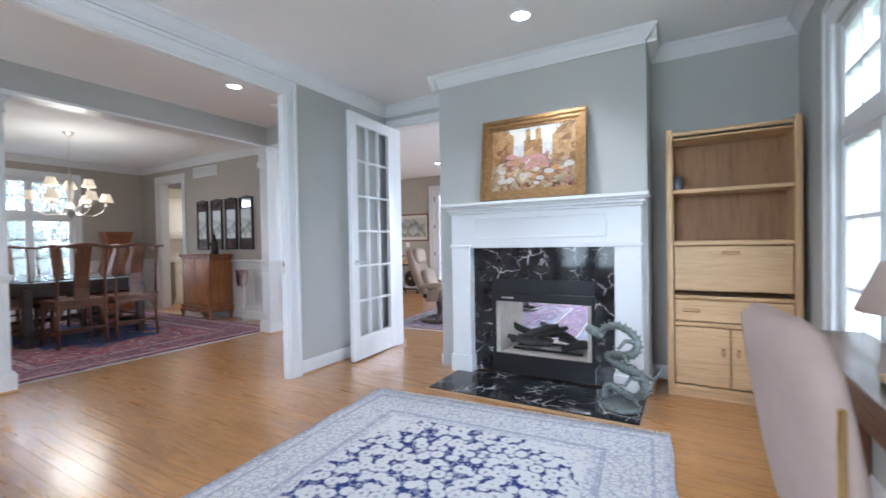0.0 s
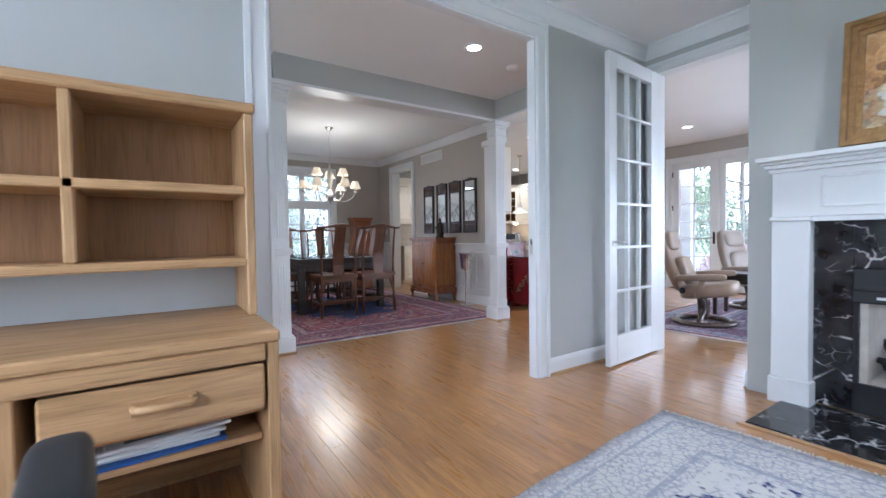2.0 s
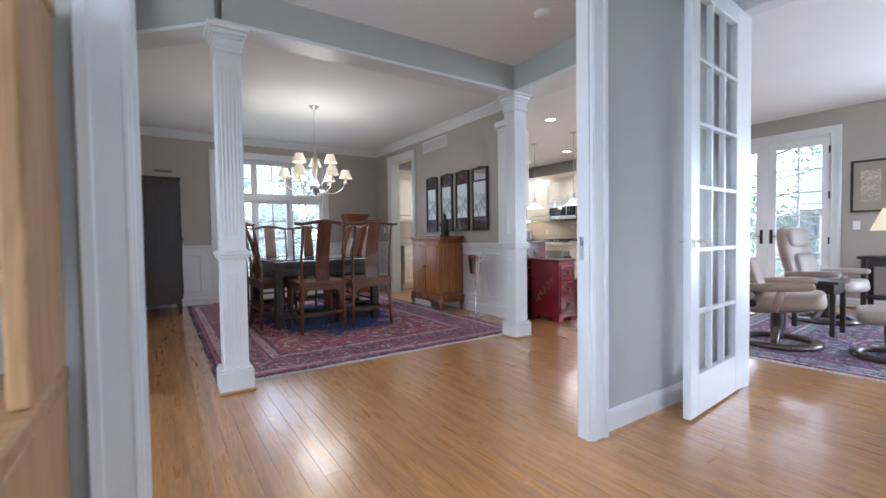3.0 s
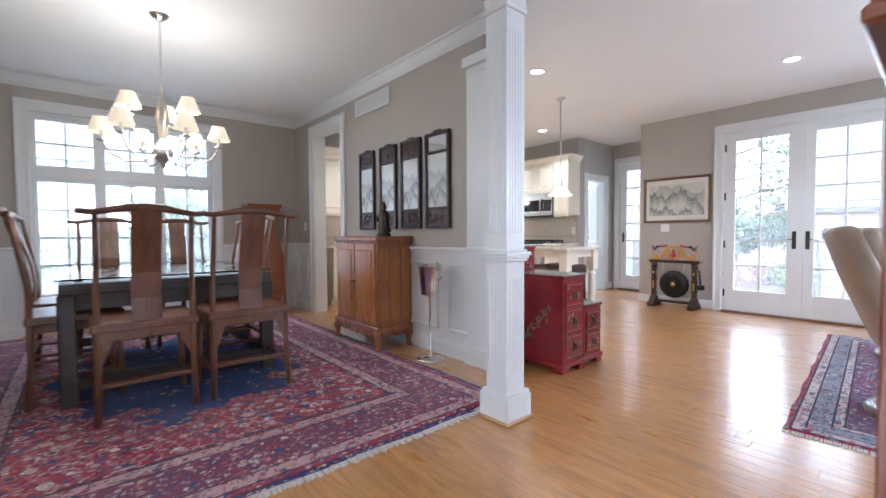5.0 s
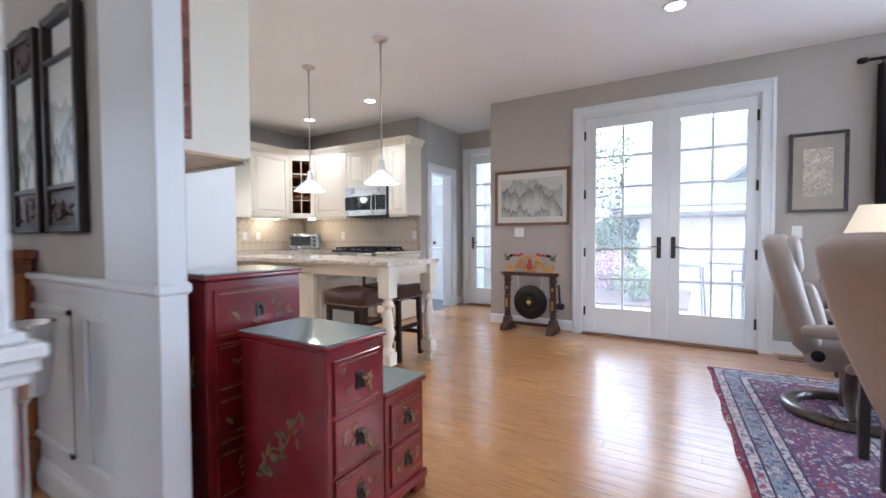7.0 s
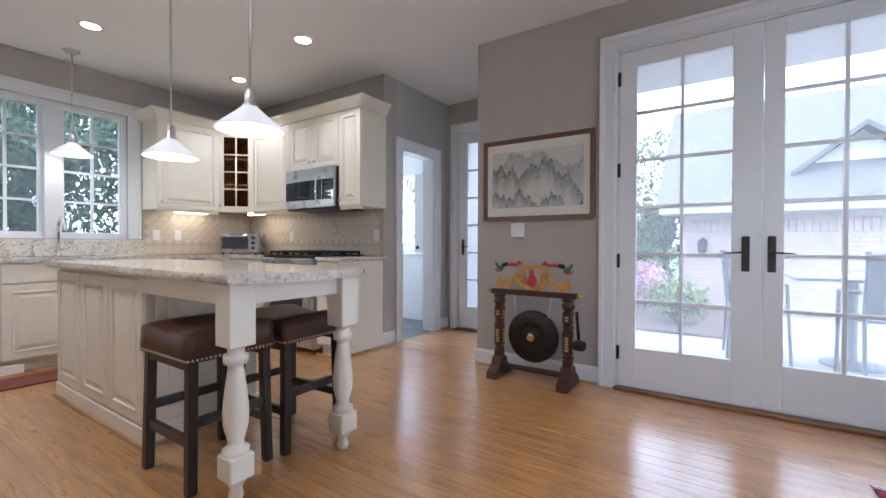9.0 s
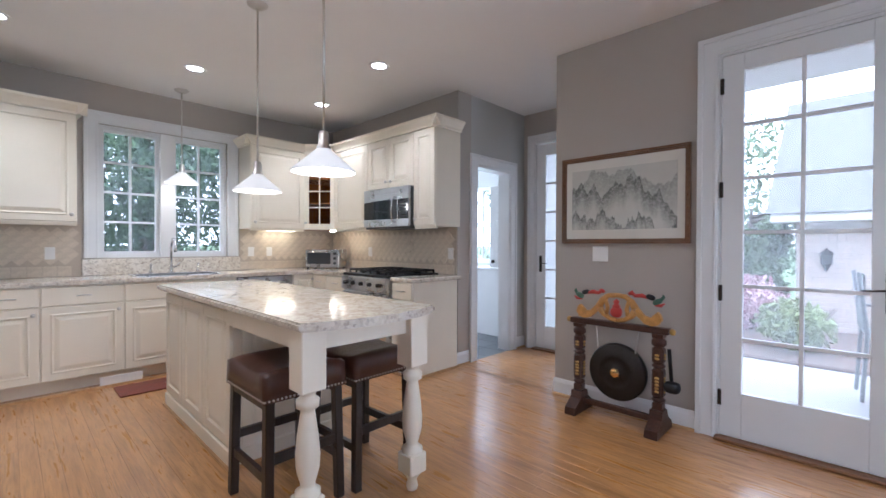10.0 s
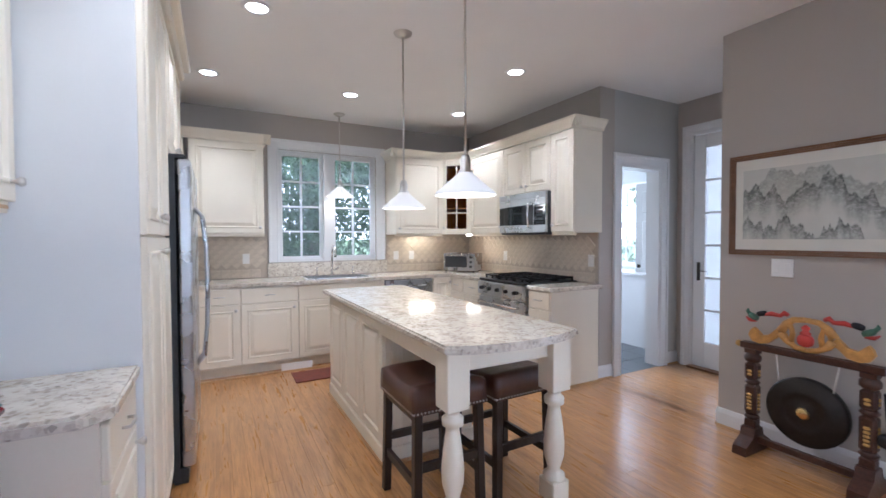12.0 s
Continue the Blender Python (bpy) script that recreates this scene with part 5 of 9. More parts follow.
def chair_shell(bm, w_at, path, thick):
    """A padded back: cross sections along a path of (y, z), with a width for each."""
    rings = []
    for k, ((y, z), w) in enumerate(zip(path, w_at)):
        a = path[max(0, k - 1)]
        b = path[min(len(path) - 1, k + 1)]
        d = Vector((0, b[0] - a[0], b[1] - a[1])).normalized()
        n = Vector((1, 0, 0)).cross(d)
        t = thick * (0.5 if k in (0, len(path) - 1) else 1.0)
        ring = []
        for i in range(20):
            c, s = math.cos(2 * math.pi * i / 20), math.sin(2 * math.pi * i / 20)
            ring.append(bm.verts.new(Vector((0, y, z)) + Vector((1, 0, 0)) * math.copysign(abs(c) ** 0.5, c) * w / 2 + n * math.copysign(abs(s) ** 0.7, s) * t / 2 + n * (-0.10 * (c * c) * w * 0.35)))
        rings.append(ring)
    for a, b in zip(rings, rings[1:]):
        for i in range(20):
            bm.faces.new((a[i], a[(i + 1) % 20], b[(i + 1) % 20], b[i])).smooth = True
    bm.faces.new(rings[0][::-1])
    bm.faces.new(rings[-1])


bm = bmesh.new()
chair_shell(bm, [0.40, 0.47, 0.50, 0.52, 0.53, 0.53, 0.51, 0.47, 0.38, 0.22], [(-0.20, 0.44), (-0.245, 0.52), (-0.26, 0.62), (-0.27, 0.75), (-0.285, 0.88), (-0.31, 1.0), (-0.335, 1.1), (-0.355, 1.17), (-0.365, 1.215), (-0.368, 1.235)], 0.11)
part("backrest", bm, M_leather_b, oc)
bm = bmesh.new()
soft_pad(bm, pose(0, 0.04, 0.48), 0.54, 0.54, 0.13, 0.4)
part("seat", bm, M_leather_b, oc)
for s in (-1, 1):
    bm = bmesh.new()
    tube(bm, [(s * 0.24, -0.1, 0.44), (s * 0.30, -0.1, 0.44), (s * 0.315, -0.08, 0.55), (s * 0.315, 0.0, 0.66), (s * 0.315, 0.02, 0.70)], [0.018, 0.02, 0.022, 0.02, 0.018], 10)
    arm = part("arm_post", bm, M_plastic, oc)
    bm = bmesh.new()
    soft_pad(bm, pose(s * 0.315, -0.02, 0.72), 0.09, 0.30, 0.06, 0.5)
    part("arm_pad", bm, M_plastic, oc, "padded arm rest")
bm = bmesh.new()
lathe(bm, [(0.03, 0.10), (0.03, 0.26), (0.022, 0.26), (0.022, 0.42), (0.09, 0.42), (0.09, 0.435)], n=16)
part("gas_lift", bm, M_plastic, oc)
for k in range(5):
    a = 2 * math.pi * k / 5 + 0.2
    bm = bmesh.new()
    tube(bm, [(0.03 * math.cos(a), 0.03 * math.sin(a), 0.11), (0.17 * math.cos(a), 0.17 * math.sin(a), 0.10), (0.30 * math.cos(a), 0.30 * math.sin(a), 0.068)], [0.028, 0.024, 0.018], 8)
    leg = part("leg", bm, M_plastic, oc)
    bm = bmesh.new()
    lathe(bm, [(0, -0.018), (0.027, -0.018), (0.030, -0.012), (0.030, 0.012), (0.027, 0.018), (0, 0.018)], n=14, m=pose(0.30 * math.cos(a), 0.30 * math.sin(a), 0.030, 90, 0, math.degrees(a)))
    part("castor", bm, M_plastic, leg)

# chair and dark desk at the study window
pc = thing("upholstered_chair", pose(0.845, 1.60, 0, 0, 0, -80), "dusty pink upholstered chair with brass back bracket", "chair")
bm = bmesh.new()
chair_shell(bm, [0.34, 0.40, 0.43, 0.44, 0.44, 0.42, 0.36, 0.24], [(-0.17, 0.50), (-0.20, 0.58), (-0.22, 0.68), (-0.235, 0.78), (-0.25, 0.87), (-0.262, 0.95), (-0.27, 1.005), (-0.273, 1.03)], 0.06)
part("backrest", bm, M_suede, pc)
bm = bmesh.new()
soft_pad(bm, pose(0, 0.03, 0.47), 0.46, 0.44, 0.1, 0.35)
part("seat", bm, M_suede, pc)
bm = bmesh.new()
box(bm, 0.210, -0.250, 0.60, 0.221, -0.238, 0.90, bevel=0.003)
bar(bm, (0.215, -0.24, 0.64), (0.215, -0.19, 0.43), 0.018, 0.01)
box(bm, 0.1, -0.2, 0.42, 0.225, -0.17, 0.44, bevel=0.004)
part("side_bracket", bm, M_brass, pc, "brass bracket on the back's edge")
for x, y in ((-0.18, -0.16), (0.18, -0.16), (-0.18, 0.2), (0.18, 0.2)):
    bm = bmesh.new()
    bar(bm, (x * 1.1, y * 1.1, 0.0), (x, y, 0.44), 0.034, 0.034, 0.004)
    part("leg", bm, M_elm, pc)
wd = thing("writing_desk", pose(0.88, 2.30, 0), "dark wooden writing desk with glass top at the window", "desk")
part("desktop", B((-0.03, -0.85, 0.70, 0.24, 0.75, 0.74), bevel=0.005), M_elm_x, wd)
part("apron", B((0.0, -0.8, 0.60, 0.02, 0.7, 0.70)), M_elm_x, wd)
for x, y in ((0.0, -0.8), (0.19, -0.8), (0.0, 0.7), (0.19, 0.7)):
    part("leg", B((x, y - 0.03, 0, x + 0.045, y + 0.02, 0.70), bevel=0.004), M_elm, wd)
part("glass_top", B((-0.025, -0.845, 0.741, 0.235, 0.745, 0.749), bevel=0.002), M_glass_top, wd, "clear glass sheet")
dl = thing("table_lamp", pose(0.99, 2.15, 0.75), "small table lamp with wooden base and brown shade", "lamp")
bm = bmesh.new()
lathe(bm, [(0, 0), (0.075, 0), (0.08, 0.012), (0.03, 0.03), (0.018, 0.06), (0.032, 0.10), (0.018, 0.14), (0.055, 0.165), (0.06, 0.18), (0.012, 0.185), (0.012, 0.27), (0, 0.27)], n=24)
part("base", bm, M_maple, dl)
bm = bmesh.new()
lathe(bm, [(0.13, 0.21), (0.132, 0.215), (0.075, 0.36), (0.073, 0.36), (0.129, 0.211)], n=28)
part("shade", bm, M_suede, dl, "brown fabric shade")

# dragon sculpture on the hearth
dg = bmesh.new()
coil = [(-0.13, 0.05), (-0.12, 0.16), (-0.03, 0.125), (0.10, 0.105), (0.19, 0.19), (0.155, 0.295), (0.01, 0.325), (-0.11, 0.385), (-0.05, 0.415), (0.075, 0.44), (0.14, 0.52), (0.105, 0.605), (-0.02, 0.655), (-0.13, 0.63), (-0.16, 0.58)]
pts, rad = [], []
for k in range(90):
    u = k / 89 * (len(coil) - 1)
    i = min(int(u), len(coil) - 2)
    f = u - i
    q = [coil[min(max(i + o, 0), len(coil) - 1)] for o in (-1, 0, 1, 2)]
    x, z = (0.5 * (2 * q[1][c] + (q[2][c] - q[0][c]) * f + (2 * q[0][c] - 5 * q[1][c] + 4 * q[2][c] - q[3][c]) * f * f + (3 * q[1][c] - q[0][c] - 3 * q[2][c] + q[3][c]) * f ** 3) for c in (0, 1))
    pts.append((x, 0.05 * math.sin(u * 1.1), z))
    rad.append(0.034 * (0.4 + 0.6 * math.sin(math.pi * min(0.8, 0.1 + u / 16))) + 0.004 * (k % 3))
tube(dg, pts, rad, 9)
tube(dg, [(0.17, 0.03, 0.27), (0.24, 0.04, 0.26), (0.28, 0.03, 0.31), (0.30, 0.02, 0.36)], [0.02, 0.016, 0.012, 0.003], 7)
head = Vector(pts[-1])
soft_pad(dg, pose(head.x - 0.05, head.y, head.z + 0.015, 0, 20, 0), 0.16, 0.07, 0.075, 0.7, 12, 8)
for s in (-1, 1):
    tube(dg, [head + Vector((0, s * 0.02, 0.02)), head + Vector((0.06, s * 0.045, 0.07)), head + Vector((0.11, s * 0.04, 0.075))], [0.012, 0.009, 0.003], 6)
rr = random.Random(4)
for k in range(4, 86, 2):
    p = Vector(pts[k])
    along = (Vector(pts[k + 1]) - Vector(pts[k - 1])).normalized()
    d = along.cross(Vector((0, -1, 0))).normalized()
    tube(dg, [p + d * rad[k] * 0.6, p + d * (rad[k] + 0.016) + Vector((0, 0, 0.006))], [0.012, 0.002], 5)
for k, s in ((16, 1), (30, -1), (52, 1), (66, -1)):
    p = Vector(pts[k])
    tube(dg, [p, p + Vector((0.07 * s, -0.07, 0.02)), p + Vector((0.11 * s, -0.10, -0.04)), p + Vector((0.15 * s, -0.11, -0.03))], [0.022, 0.017, 0.012, 0.004], 7)
lathe(dg, [(0, 0), (0.15, 0), (0.15, 0.02), (0.12, 0.04), (0, 0.04)], n=18)
tagged(part("dragon_sculpture", dg, M_iron), "grey-green metal dragon sculpture standing on the hearth", "sculpture").matrix_world = pose(0.0, 3.57, 0.0165, 0, 0, -8) @ Matrix.Scale(0.86, 4)


# ---- hall: long-case clock
gc = thing("grandfather_clock", pose(-2.735, 3.575, 0, 0, 0, -90), "mahogany long-case clock with glass door and brass weights", "clock")
W2, D = 0.225, 0.22
part("plinth", B((-W2 - 0.02, -D - 0.02, 0, W2 + 0.02, -0.002, 0.42), (-W2 - 0.035, -D - 0.035, 0.0, W2 + 0.035, -0.002, 0.08), bevel=0.006), M_mahogany, gc)
for x in (-W2, W2 - 0.045):
    part("front_post", B((x, -D, 0.42, x + 0.045, -D + 0.045, 1.43), bevel=0.004), M_mahogany, gc)
    part("back_post", B((x, -0.05, 0.42, x + 0.045, -0.004, 1.43), bevel=0.004), M_mahogany, gc)
part("back_board", B((-W2, -0.02, 0.42, W2, -0.003, 1.52)), M_mahogany, gc)
part("hood", B((-W2 - 0.02, -D - 0.02, 1.43, W2 + 0.02, -0.002, 2.05), (-W2 - 0.04, -D - 0.04, 2.05, W2 + 0.04, -0.002, 2.11), (-W2 - 0.03, -D - 0.03, 1.41, W2 + 0.03, -0.002, 1.44), bevel=0.006), M_mahogany, gc)
bm = bmesh.new()
lathe(bm, [(0, 0.004), (0.18, 0.004), (0.18, 0)], n=40, m=pose(0, -D - 0.022, 1.78, 90, 0, 0))
part("dial", bm, M_brass, gc, "brass dial")
clear_pane(part("side_glass", B((-W2 + 0.012, -D + 0.045, 0.43, -W2 + 0.016, -0.05, 1.41)), M_glass, gc))
clear_pane(part("side_glass", B((W2 - 0.016, -D + 0.045, 0.43, W2 - 0.012, -0.05, 1.41)), M_glass, gc))
clear_pane(part("front_glass", B((-W2 + 0.045, -D + 0.012, 0.43, W2 - 0.045, -D + 0.016, 1.41)), M_glass, gc))
for x in (-0.10, 0.0, 0.10):
    bm = bmesh.new()
    lathe(bm, [(0, 0), (0.02, 0.002), (0.021, 0.015), (0.021, 0.26), (0.017, 0.272), (0.006, 0.285), (0.004, 0.44)], at=(x, -0.15, 0.98), n=18)
    part("weight", bm, M_brass, gc, "polished brass weight")
    bm = bmesh.new()
    tube(bm, [(x + 0.012, -0.15, 0.5), (x + 0.012, -0.15, 1.5)], 0.004, 6)
    part("chain", bm, M_brass, gc)
bm = bmesh.new()
tube(bm, [(0, -0.08, 0.75), (0, -0.08, 1.5)], 0.006, 6)
lathe(bm, [(0, 0.012), (0.075, 0.006), (0.08, 0), (0.075, -0.006), (0, -0.012)], n=28, m=pose(0, -0.08, 0.68, 90, 0, 0))
part("pendulum", bm, M_brass, gc)


# ---- the dining room
rug("area_rug", pose(-6.87, 2.98, 0), 2.16, 1.5, M_rug_dine, "large red and navy oriental rug under the dining table", "x")


def yoke_chair(m):
    """A Chinese yoke-back chair: the back at y = 0, the seat towards +y."""
    t = thing("dining_chair", m, "reddish elm yoke-back dining chair with curved splat on the rug", "chair", "chairs round the dining table")
    w, d, sz = 0.235, 0.44, 0.57
    part("seat", B((-w - 0.03, -0.025, sz - 0.05, w + 0.03, d + 0.03, sz), bevel=0.008), M_elm_x, t)
    for x in (-w, w):
        bm = bmesh.new()
        tube(bm, [(x * 1.04, -0.02, 0.0), (x, 0.0, 0.3), (x, 0.0, sz), (x, -0.005, 0.75), (x * 0.98, -0.035, 0.95), (x * 0.98, -0.075, 1.19)], [0.019, 0.018, 0.018, 0.015, 0.014, 0.013], 10)
        part("back_post", bm, M_elm, t)
        bm = bmesh.new()
        tube(bm, [(x * 1.04, d + 0.01, 0.0), (x, d, 0.3), (x, d, sz - 0.05)], 0.019, 10)
        part("leg", bm, M_elm, t)
        part("side_stretcher", B((x - 0.012, 0.0, 0.17, x + 0.012, d, 0.195), bevel=0.004), M_elm_x, t)
        part("side_apron", B((x - 0.008, 0.02, sz - 0.105, x + 0.008, d - 0.02, sz - 0.05)), M_elm_x, t)
    bm = bmesh.new()
    rings = [(-0.31, 1.205, 0.014), (-0.24, 1.197, 0.017), (-0.16, 1.212, 0.018), (-0.08, 1.226, 0.022), (0, 1.23, 0.024), (0.08, 1.226, 0.022), (0.16, 1.212, 0.018), (0.24, 1.197, 0.017), (0.31, 1.205, 0.014)]
    tube(bm, [(x, -0.08 - 0.03 * (1 - (x / 0.31) ** 2), z) for x, z, _ in rings], [r for _, _, r in rings], 10)
    part("yoke_rail", bm, M_elm_x, t)
    bm = bmesh.new()
    side = [(0.0, sz), (0.012, 0.70), (-0.005, 0.85), (-0.045, 1.0), (-0.085, 1.12), (-0.105, 1.21)]
    for k, ((y0, z0), (y1, z1)) in enumerate(zip(side, side[1:])):
        vs = [bm.verts.new((x, y + o, z)) for y, z in ((y0, z0), (y1, z1)) for x in (-0.075, 0.075) for o in (-0.006, 0.006)]
        for q in ((0, 1, 3, 2), (4, 5, 7, 6), (0, 1, 5, 4), (2, 3, 7, 6), (0, 2, 6, 4), (1, 3, 7, 5)):
            bm.faces.new([vs[i] for i in q])
    bmesh.ops.remove_doubles(bm, verts=bm.verts, dist=0.0005)
    part("splat", bm, M_elm, t, "wide curved wooden splat")
    part("front_stretcher", B((-w, d - 0.015, 0.10, w, d + 0.02, 0.125), bevel=0.004), M_elm_x, t)
    part("back_stretcher", B((-w, -0.012, 0.20, w, 0.012, 0.225), bevel=0.004), M_elm_x, t)
    for side, y in (("back_apron", 0.0), ("front_apron", d)):
        bm = bmesh.new()
        box(bm, -w, y - 0.008, sz - 0.10, w, y + 0.008, sz - 0.05)
        for s in (-1, 1):
            prism(bm, [(s * (w - 0.01), sz - 0.25), (s * (w - 0.035), sz - 0.20), (s * (w - 0.07), sz - 0.10), (s * (w - 0.01), sz - 0.10)][::s], -0.007, 0.007, Matrix(((1, 0, 0, 0), (0, 0, -1, y), (0, 1, 0, 0), (0, 0, 0, 1))))
        part(side, bm, M_elm_x, t)
    return t


dc = yoke_chair(pose(-5.95, 2.655, 0.012, 0, 0, 90))
for m in (pose(-5.95, 3.24, 0.012, 0, 0, 90), pose(-8.20, 2.58, 0.012, 0, 0, -90), pose(-8.20, 3.16, 0.012, 0, 0, -90),
          pose(-6.72, 2.10, 0.012, 0, 0, 3), pose(-7.42, 2.08, 0.012, 0, 0, -2), pose(-6.9, 3.555, 0.012, 0, 0, 182), pose(-7.5, 3.56, 0.012, 0, 0, 179)):
    copy_thing(dc, m)

tb = thing("dining_table", pose(-7.115, 2.885, 0.012), "dark square dining table with inlaid top under glass", "table")
M_table = timber("blackened_elm", (0.012, 0.008, 0.006), (0.045, 0.025, 0.016), "y", 0.45, 0.0)
M_inlay = plain("pale_blue_grey_top", (0.34, 0.40, 0.44), 0.25, vary=0.25, scale=18)
part("tabletop", B((-0.735, -0.635, 0.70, 0.735, 0.635, 0.77), bevel=0.006), M_table, tb)
part("inlay", B((-0.66, -0.56, 0.770, 0.66, 0.56, 0.774)), M_inlay, tb, "pale inlaid panel")
rr = random.Random(2)
for k in range(46):
    u, v = rr.uniform(-0.5, 0.5), rr.choice((-0.48, 0.48, -0.38, 0.38)) + rr.uniform(-0.06, 0.06)
    if k % 2:
        u, v = v, u
    bm = bmesh.new()
    lathe(bm, [(0, 0.014), (0.014, 0.012), (0.02, 0.004), (0.02, 0)], at=(u, v, 0.774), n=8)
    part("stud", bm, M_table, tb)
part("glass_top", B((-0.75, -0.65, 0.790, 0.75, 0.65, 0.80), bevel=0.002), M_glass_top, tb, "clear glass sheet")
for sx in (-1, 1):
    for sy in (-1, 1):
        part("leg", B((sx * 0.70 - 0.045, sy * 0.60 - 0.045, 0.0, sx * 0.70 + 0.045, sy * 0.60 + 0.045, 0.70), bevel=0.006), M_table, tb)
        part("glass_rest", B((sx * 0.62 - 0.02, sy * 0.54 - 0.02, 0.774, sx * 0.62 + 0.02, sy * 0.54 + 0.02, 0.790)), M_black, tb)
for s in (-1, 1):
    part("apron", B((-0.66, s * 0.60 - 0.015, 0.60, 0.66, s * 0.60 + 0.015, 0.70)), M_table, tb)
    part("apron", B((s * 0.70 - 0.015, -0.555, 0.60, s * 0.70 + 0.015, 0.555, 0.70)), M_table, tb)
    part("stretcher", B((-0.66, s * 0.60 - 0.03, 0.10, 0.66, s * 0.60 + 0.03, 0.17), bevel=0.004), M_table, tb)
    part("stretcher", B((s * 0.70 - 0.03, -0.555, 0.10, s * 0.70 + 0.03, 0.555, 0.17), bevel=0.004), M_table, tb)

# chandelier: six low and three high arms with pleated shades
ch = thing("chandelier", pose(-6.83, 2.87, H), "lit brass chandelier with nine cream fabric shades", "chandelier")
bm = bmesh.new()
lathe(bm, [(0, -0.045), (0.02, -0.042), (0.05, -0.02), (0.065, 0.0)], n=24)
part("canopy", bm, M_nickel, ch)
bm = bmesh.new()
for k in range(26):
    z = -0.045 - 0.019 * k
    tube(bm, [(0.008 * math.cos(a) * (k % 2), 0.008 * math.cos(a) * (1 - k % 2), z - 0.011 + 0.012 * math.sin(a)) for a in [2 * math.pi * i / 8 for i in range(8)]], 0.0022, 5, True)
part("chain", bm, M_nickel, ch)
bm = bmesh.new()
lathe(bm, [(0, -0.54), (0.012, -0.55), (0.018, -0.62), (0.035, -0.70), (0.05, -0.80), (0.03, -0.88), (0.022, -0.96), (0.06, -1.02), (0.075, -1.06), (0.05, -1.10), (0.02, -1.13), (0.012, -1.16), (0, -1.17)], n=20)
part("stem", bm, M_nickel, ch)
shade_profile = [(0.045, 0.11), (0.083, 0.0), (0.081, 0.0), (0.043, 0.11)]
for k in range(9):
    low = k < 6
    a = 2 * math.pi * k / 6 + 0.25 if low else 2 * math.pi * k / 3 + 0.75
    r, z = (0.385, -0.98) if low else (0.22, -0.80)
    c, s = math.cos(a), math.sin(a)
    bm = bmesh.new()
    path = [(0.04, -1.04), (0.12, -1.12 if low else -0.98), (0.24 if low else 0.14, -1.13 if low else -0.96), (r * 0.88, -1.07 if low else -0.90), (r, z)]
    tube(bm, [(q * c, q * s, p) for q, p in path], 0.007, 8)
    lathe(bm, [(0, 0), (0.034, 0.004), (0.02, -0.012), (0.008, -0.018)], at=(r * c, r * s, z + 0.005), n=14)
    lathe(bm, [(0.011, 0.0), (0.011, 0.07), (0, 0.07)], at=(r * c, r * s, z + 0.005), n=10)
    arm = part("arm", bm, M_nickel, ch)
    bm = bmesh.new()
    lathe(bm, shade_profile, at=(r * c, r * s, z + 0.055), n=30)
    part("shade", bm, M_shade, arm, "glowing cream fabric shade")
lamp("chandelier_glow", "POINT", pose(-6.83, 2.87, 1.86), 21, (1.0, 0.88, 0.70), radius=0.3)

# sideboard cabinet of honey rosewood on a carved stand
sb = thing("sideboard_cabinet", pose(-6.66, 4.59, 0.0), "honey rosewood two-door cabinet on carved feet against the wainscot", "cabinet")
part("body", B((-0.40, -0.155, 0.215, 0.40, 0.235, 1.02), bevel=0.004), M_cherry_d, sb)
part("top", B((-0.43, -0.185, 1.02, 0.43, 0.236, 1.062), (-0.415, -0.17, 1.0, 0.415, 0.23, 1.02), bevel=0.006), M_cherry_d, sb)
for x0, x1, kx in ((-0.375, -0.005, -0.02), (0.005, 0.375, 0.02)):
    d = part("door", B((x0, -0.170, 0.24, x1, -0.154, 0.99), bevel=0.004), M_cherry, sb)
    part("door_panel", B((x0 + 0.05, -0.177, 0.30, x1 - 0.05, -0.166, 0.93), bevel=0.006), M_cherry, d)
    bm = bmesh.new()
    lathe(bm, [(0, 0.03), (0.008, 0.028), (0.006, 0.012), (0.004, 0)], n=10, m=pose(kx, -0.17, 0.62, 90, 0, 0))
    part("knob", bm, M_bronze, d)
for k in range(3):
    y0 = -0.13 + 0.118 * k
    part("side_panel", B((0.398, y0, 0.27, 0.408, y0 + 0.102, 0.96), bevel=0.003), M_cherry, sb)
part("stand", B((-0.425, -0.18, 0.165, 0.425, 0.236, 0.215), bevel=0.008), M_cherry_d, sb)
bm = bmesh.new()
for k in range(23):
    x = -0.38 + 0.0345 * k
    soft_pad(bm, pose(x, -0.172, 0.15 - 0.02 * abs(math.sin(k * 0.9)), 0, 30 * math.sin(k * 1.7), 0), 0.045, 0.025, 0.038, 0.8, 8, 6)
for k in range(9):
    soft_pad(bm, pose(0.417, -0.14 + 0.044 * k, 0.15 - 0.015 * abs(math.sin(k)), 25 * math.sin(k * 1.7), 0, 0), 0.022, 0.045, 0.036, 0.8, 8, 6)
box(bm, -0.40, -0.165, 0.12, 0.40, -0.15, 0.166)
box(bm, 0.395, -0.15, 0.12, 0.41, 0.23, 0.166)
part("carved_apron", bm, M_cherry_d, sb, "carved wooden apron")
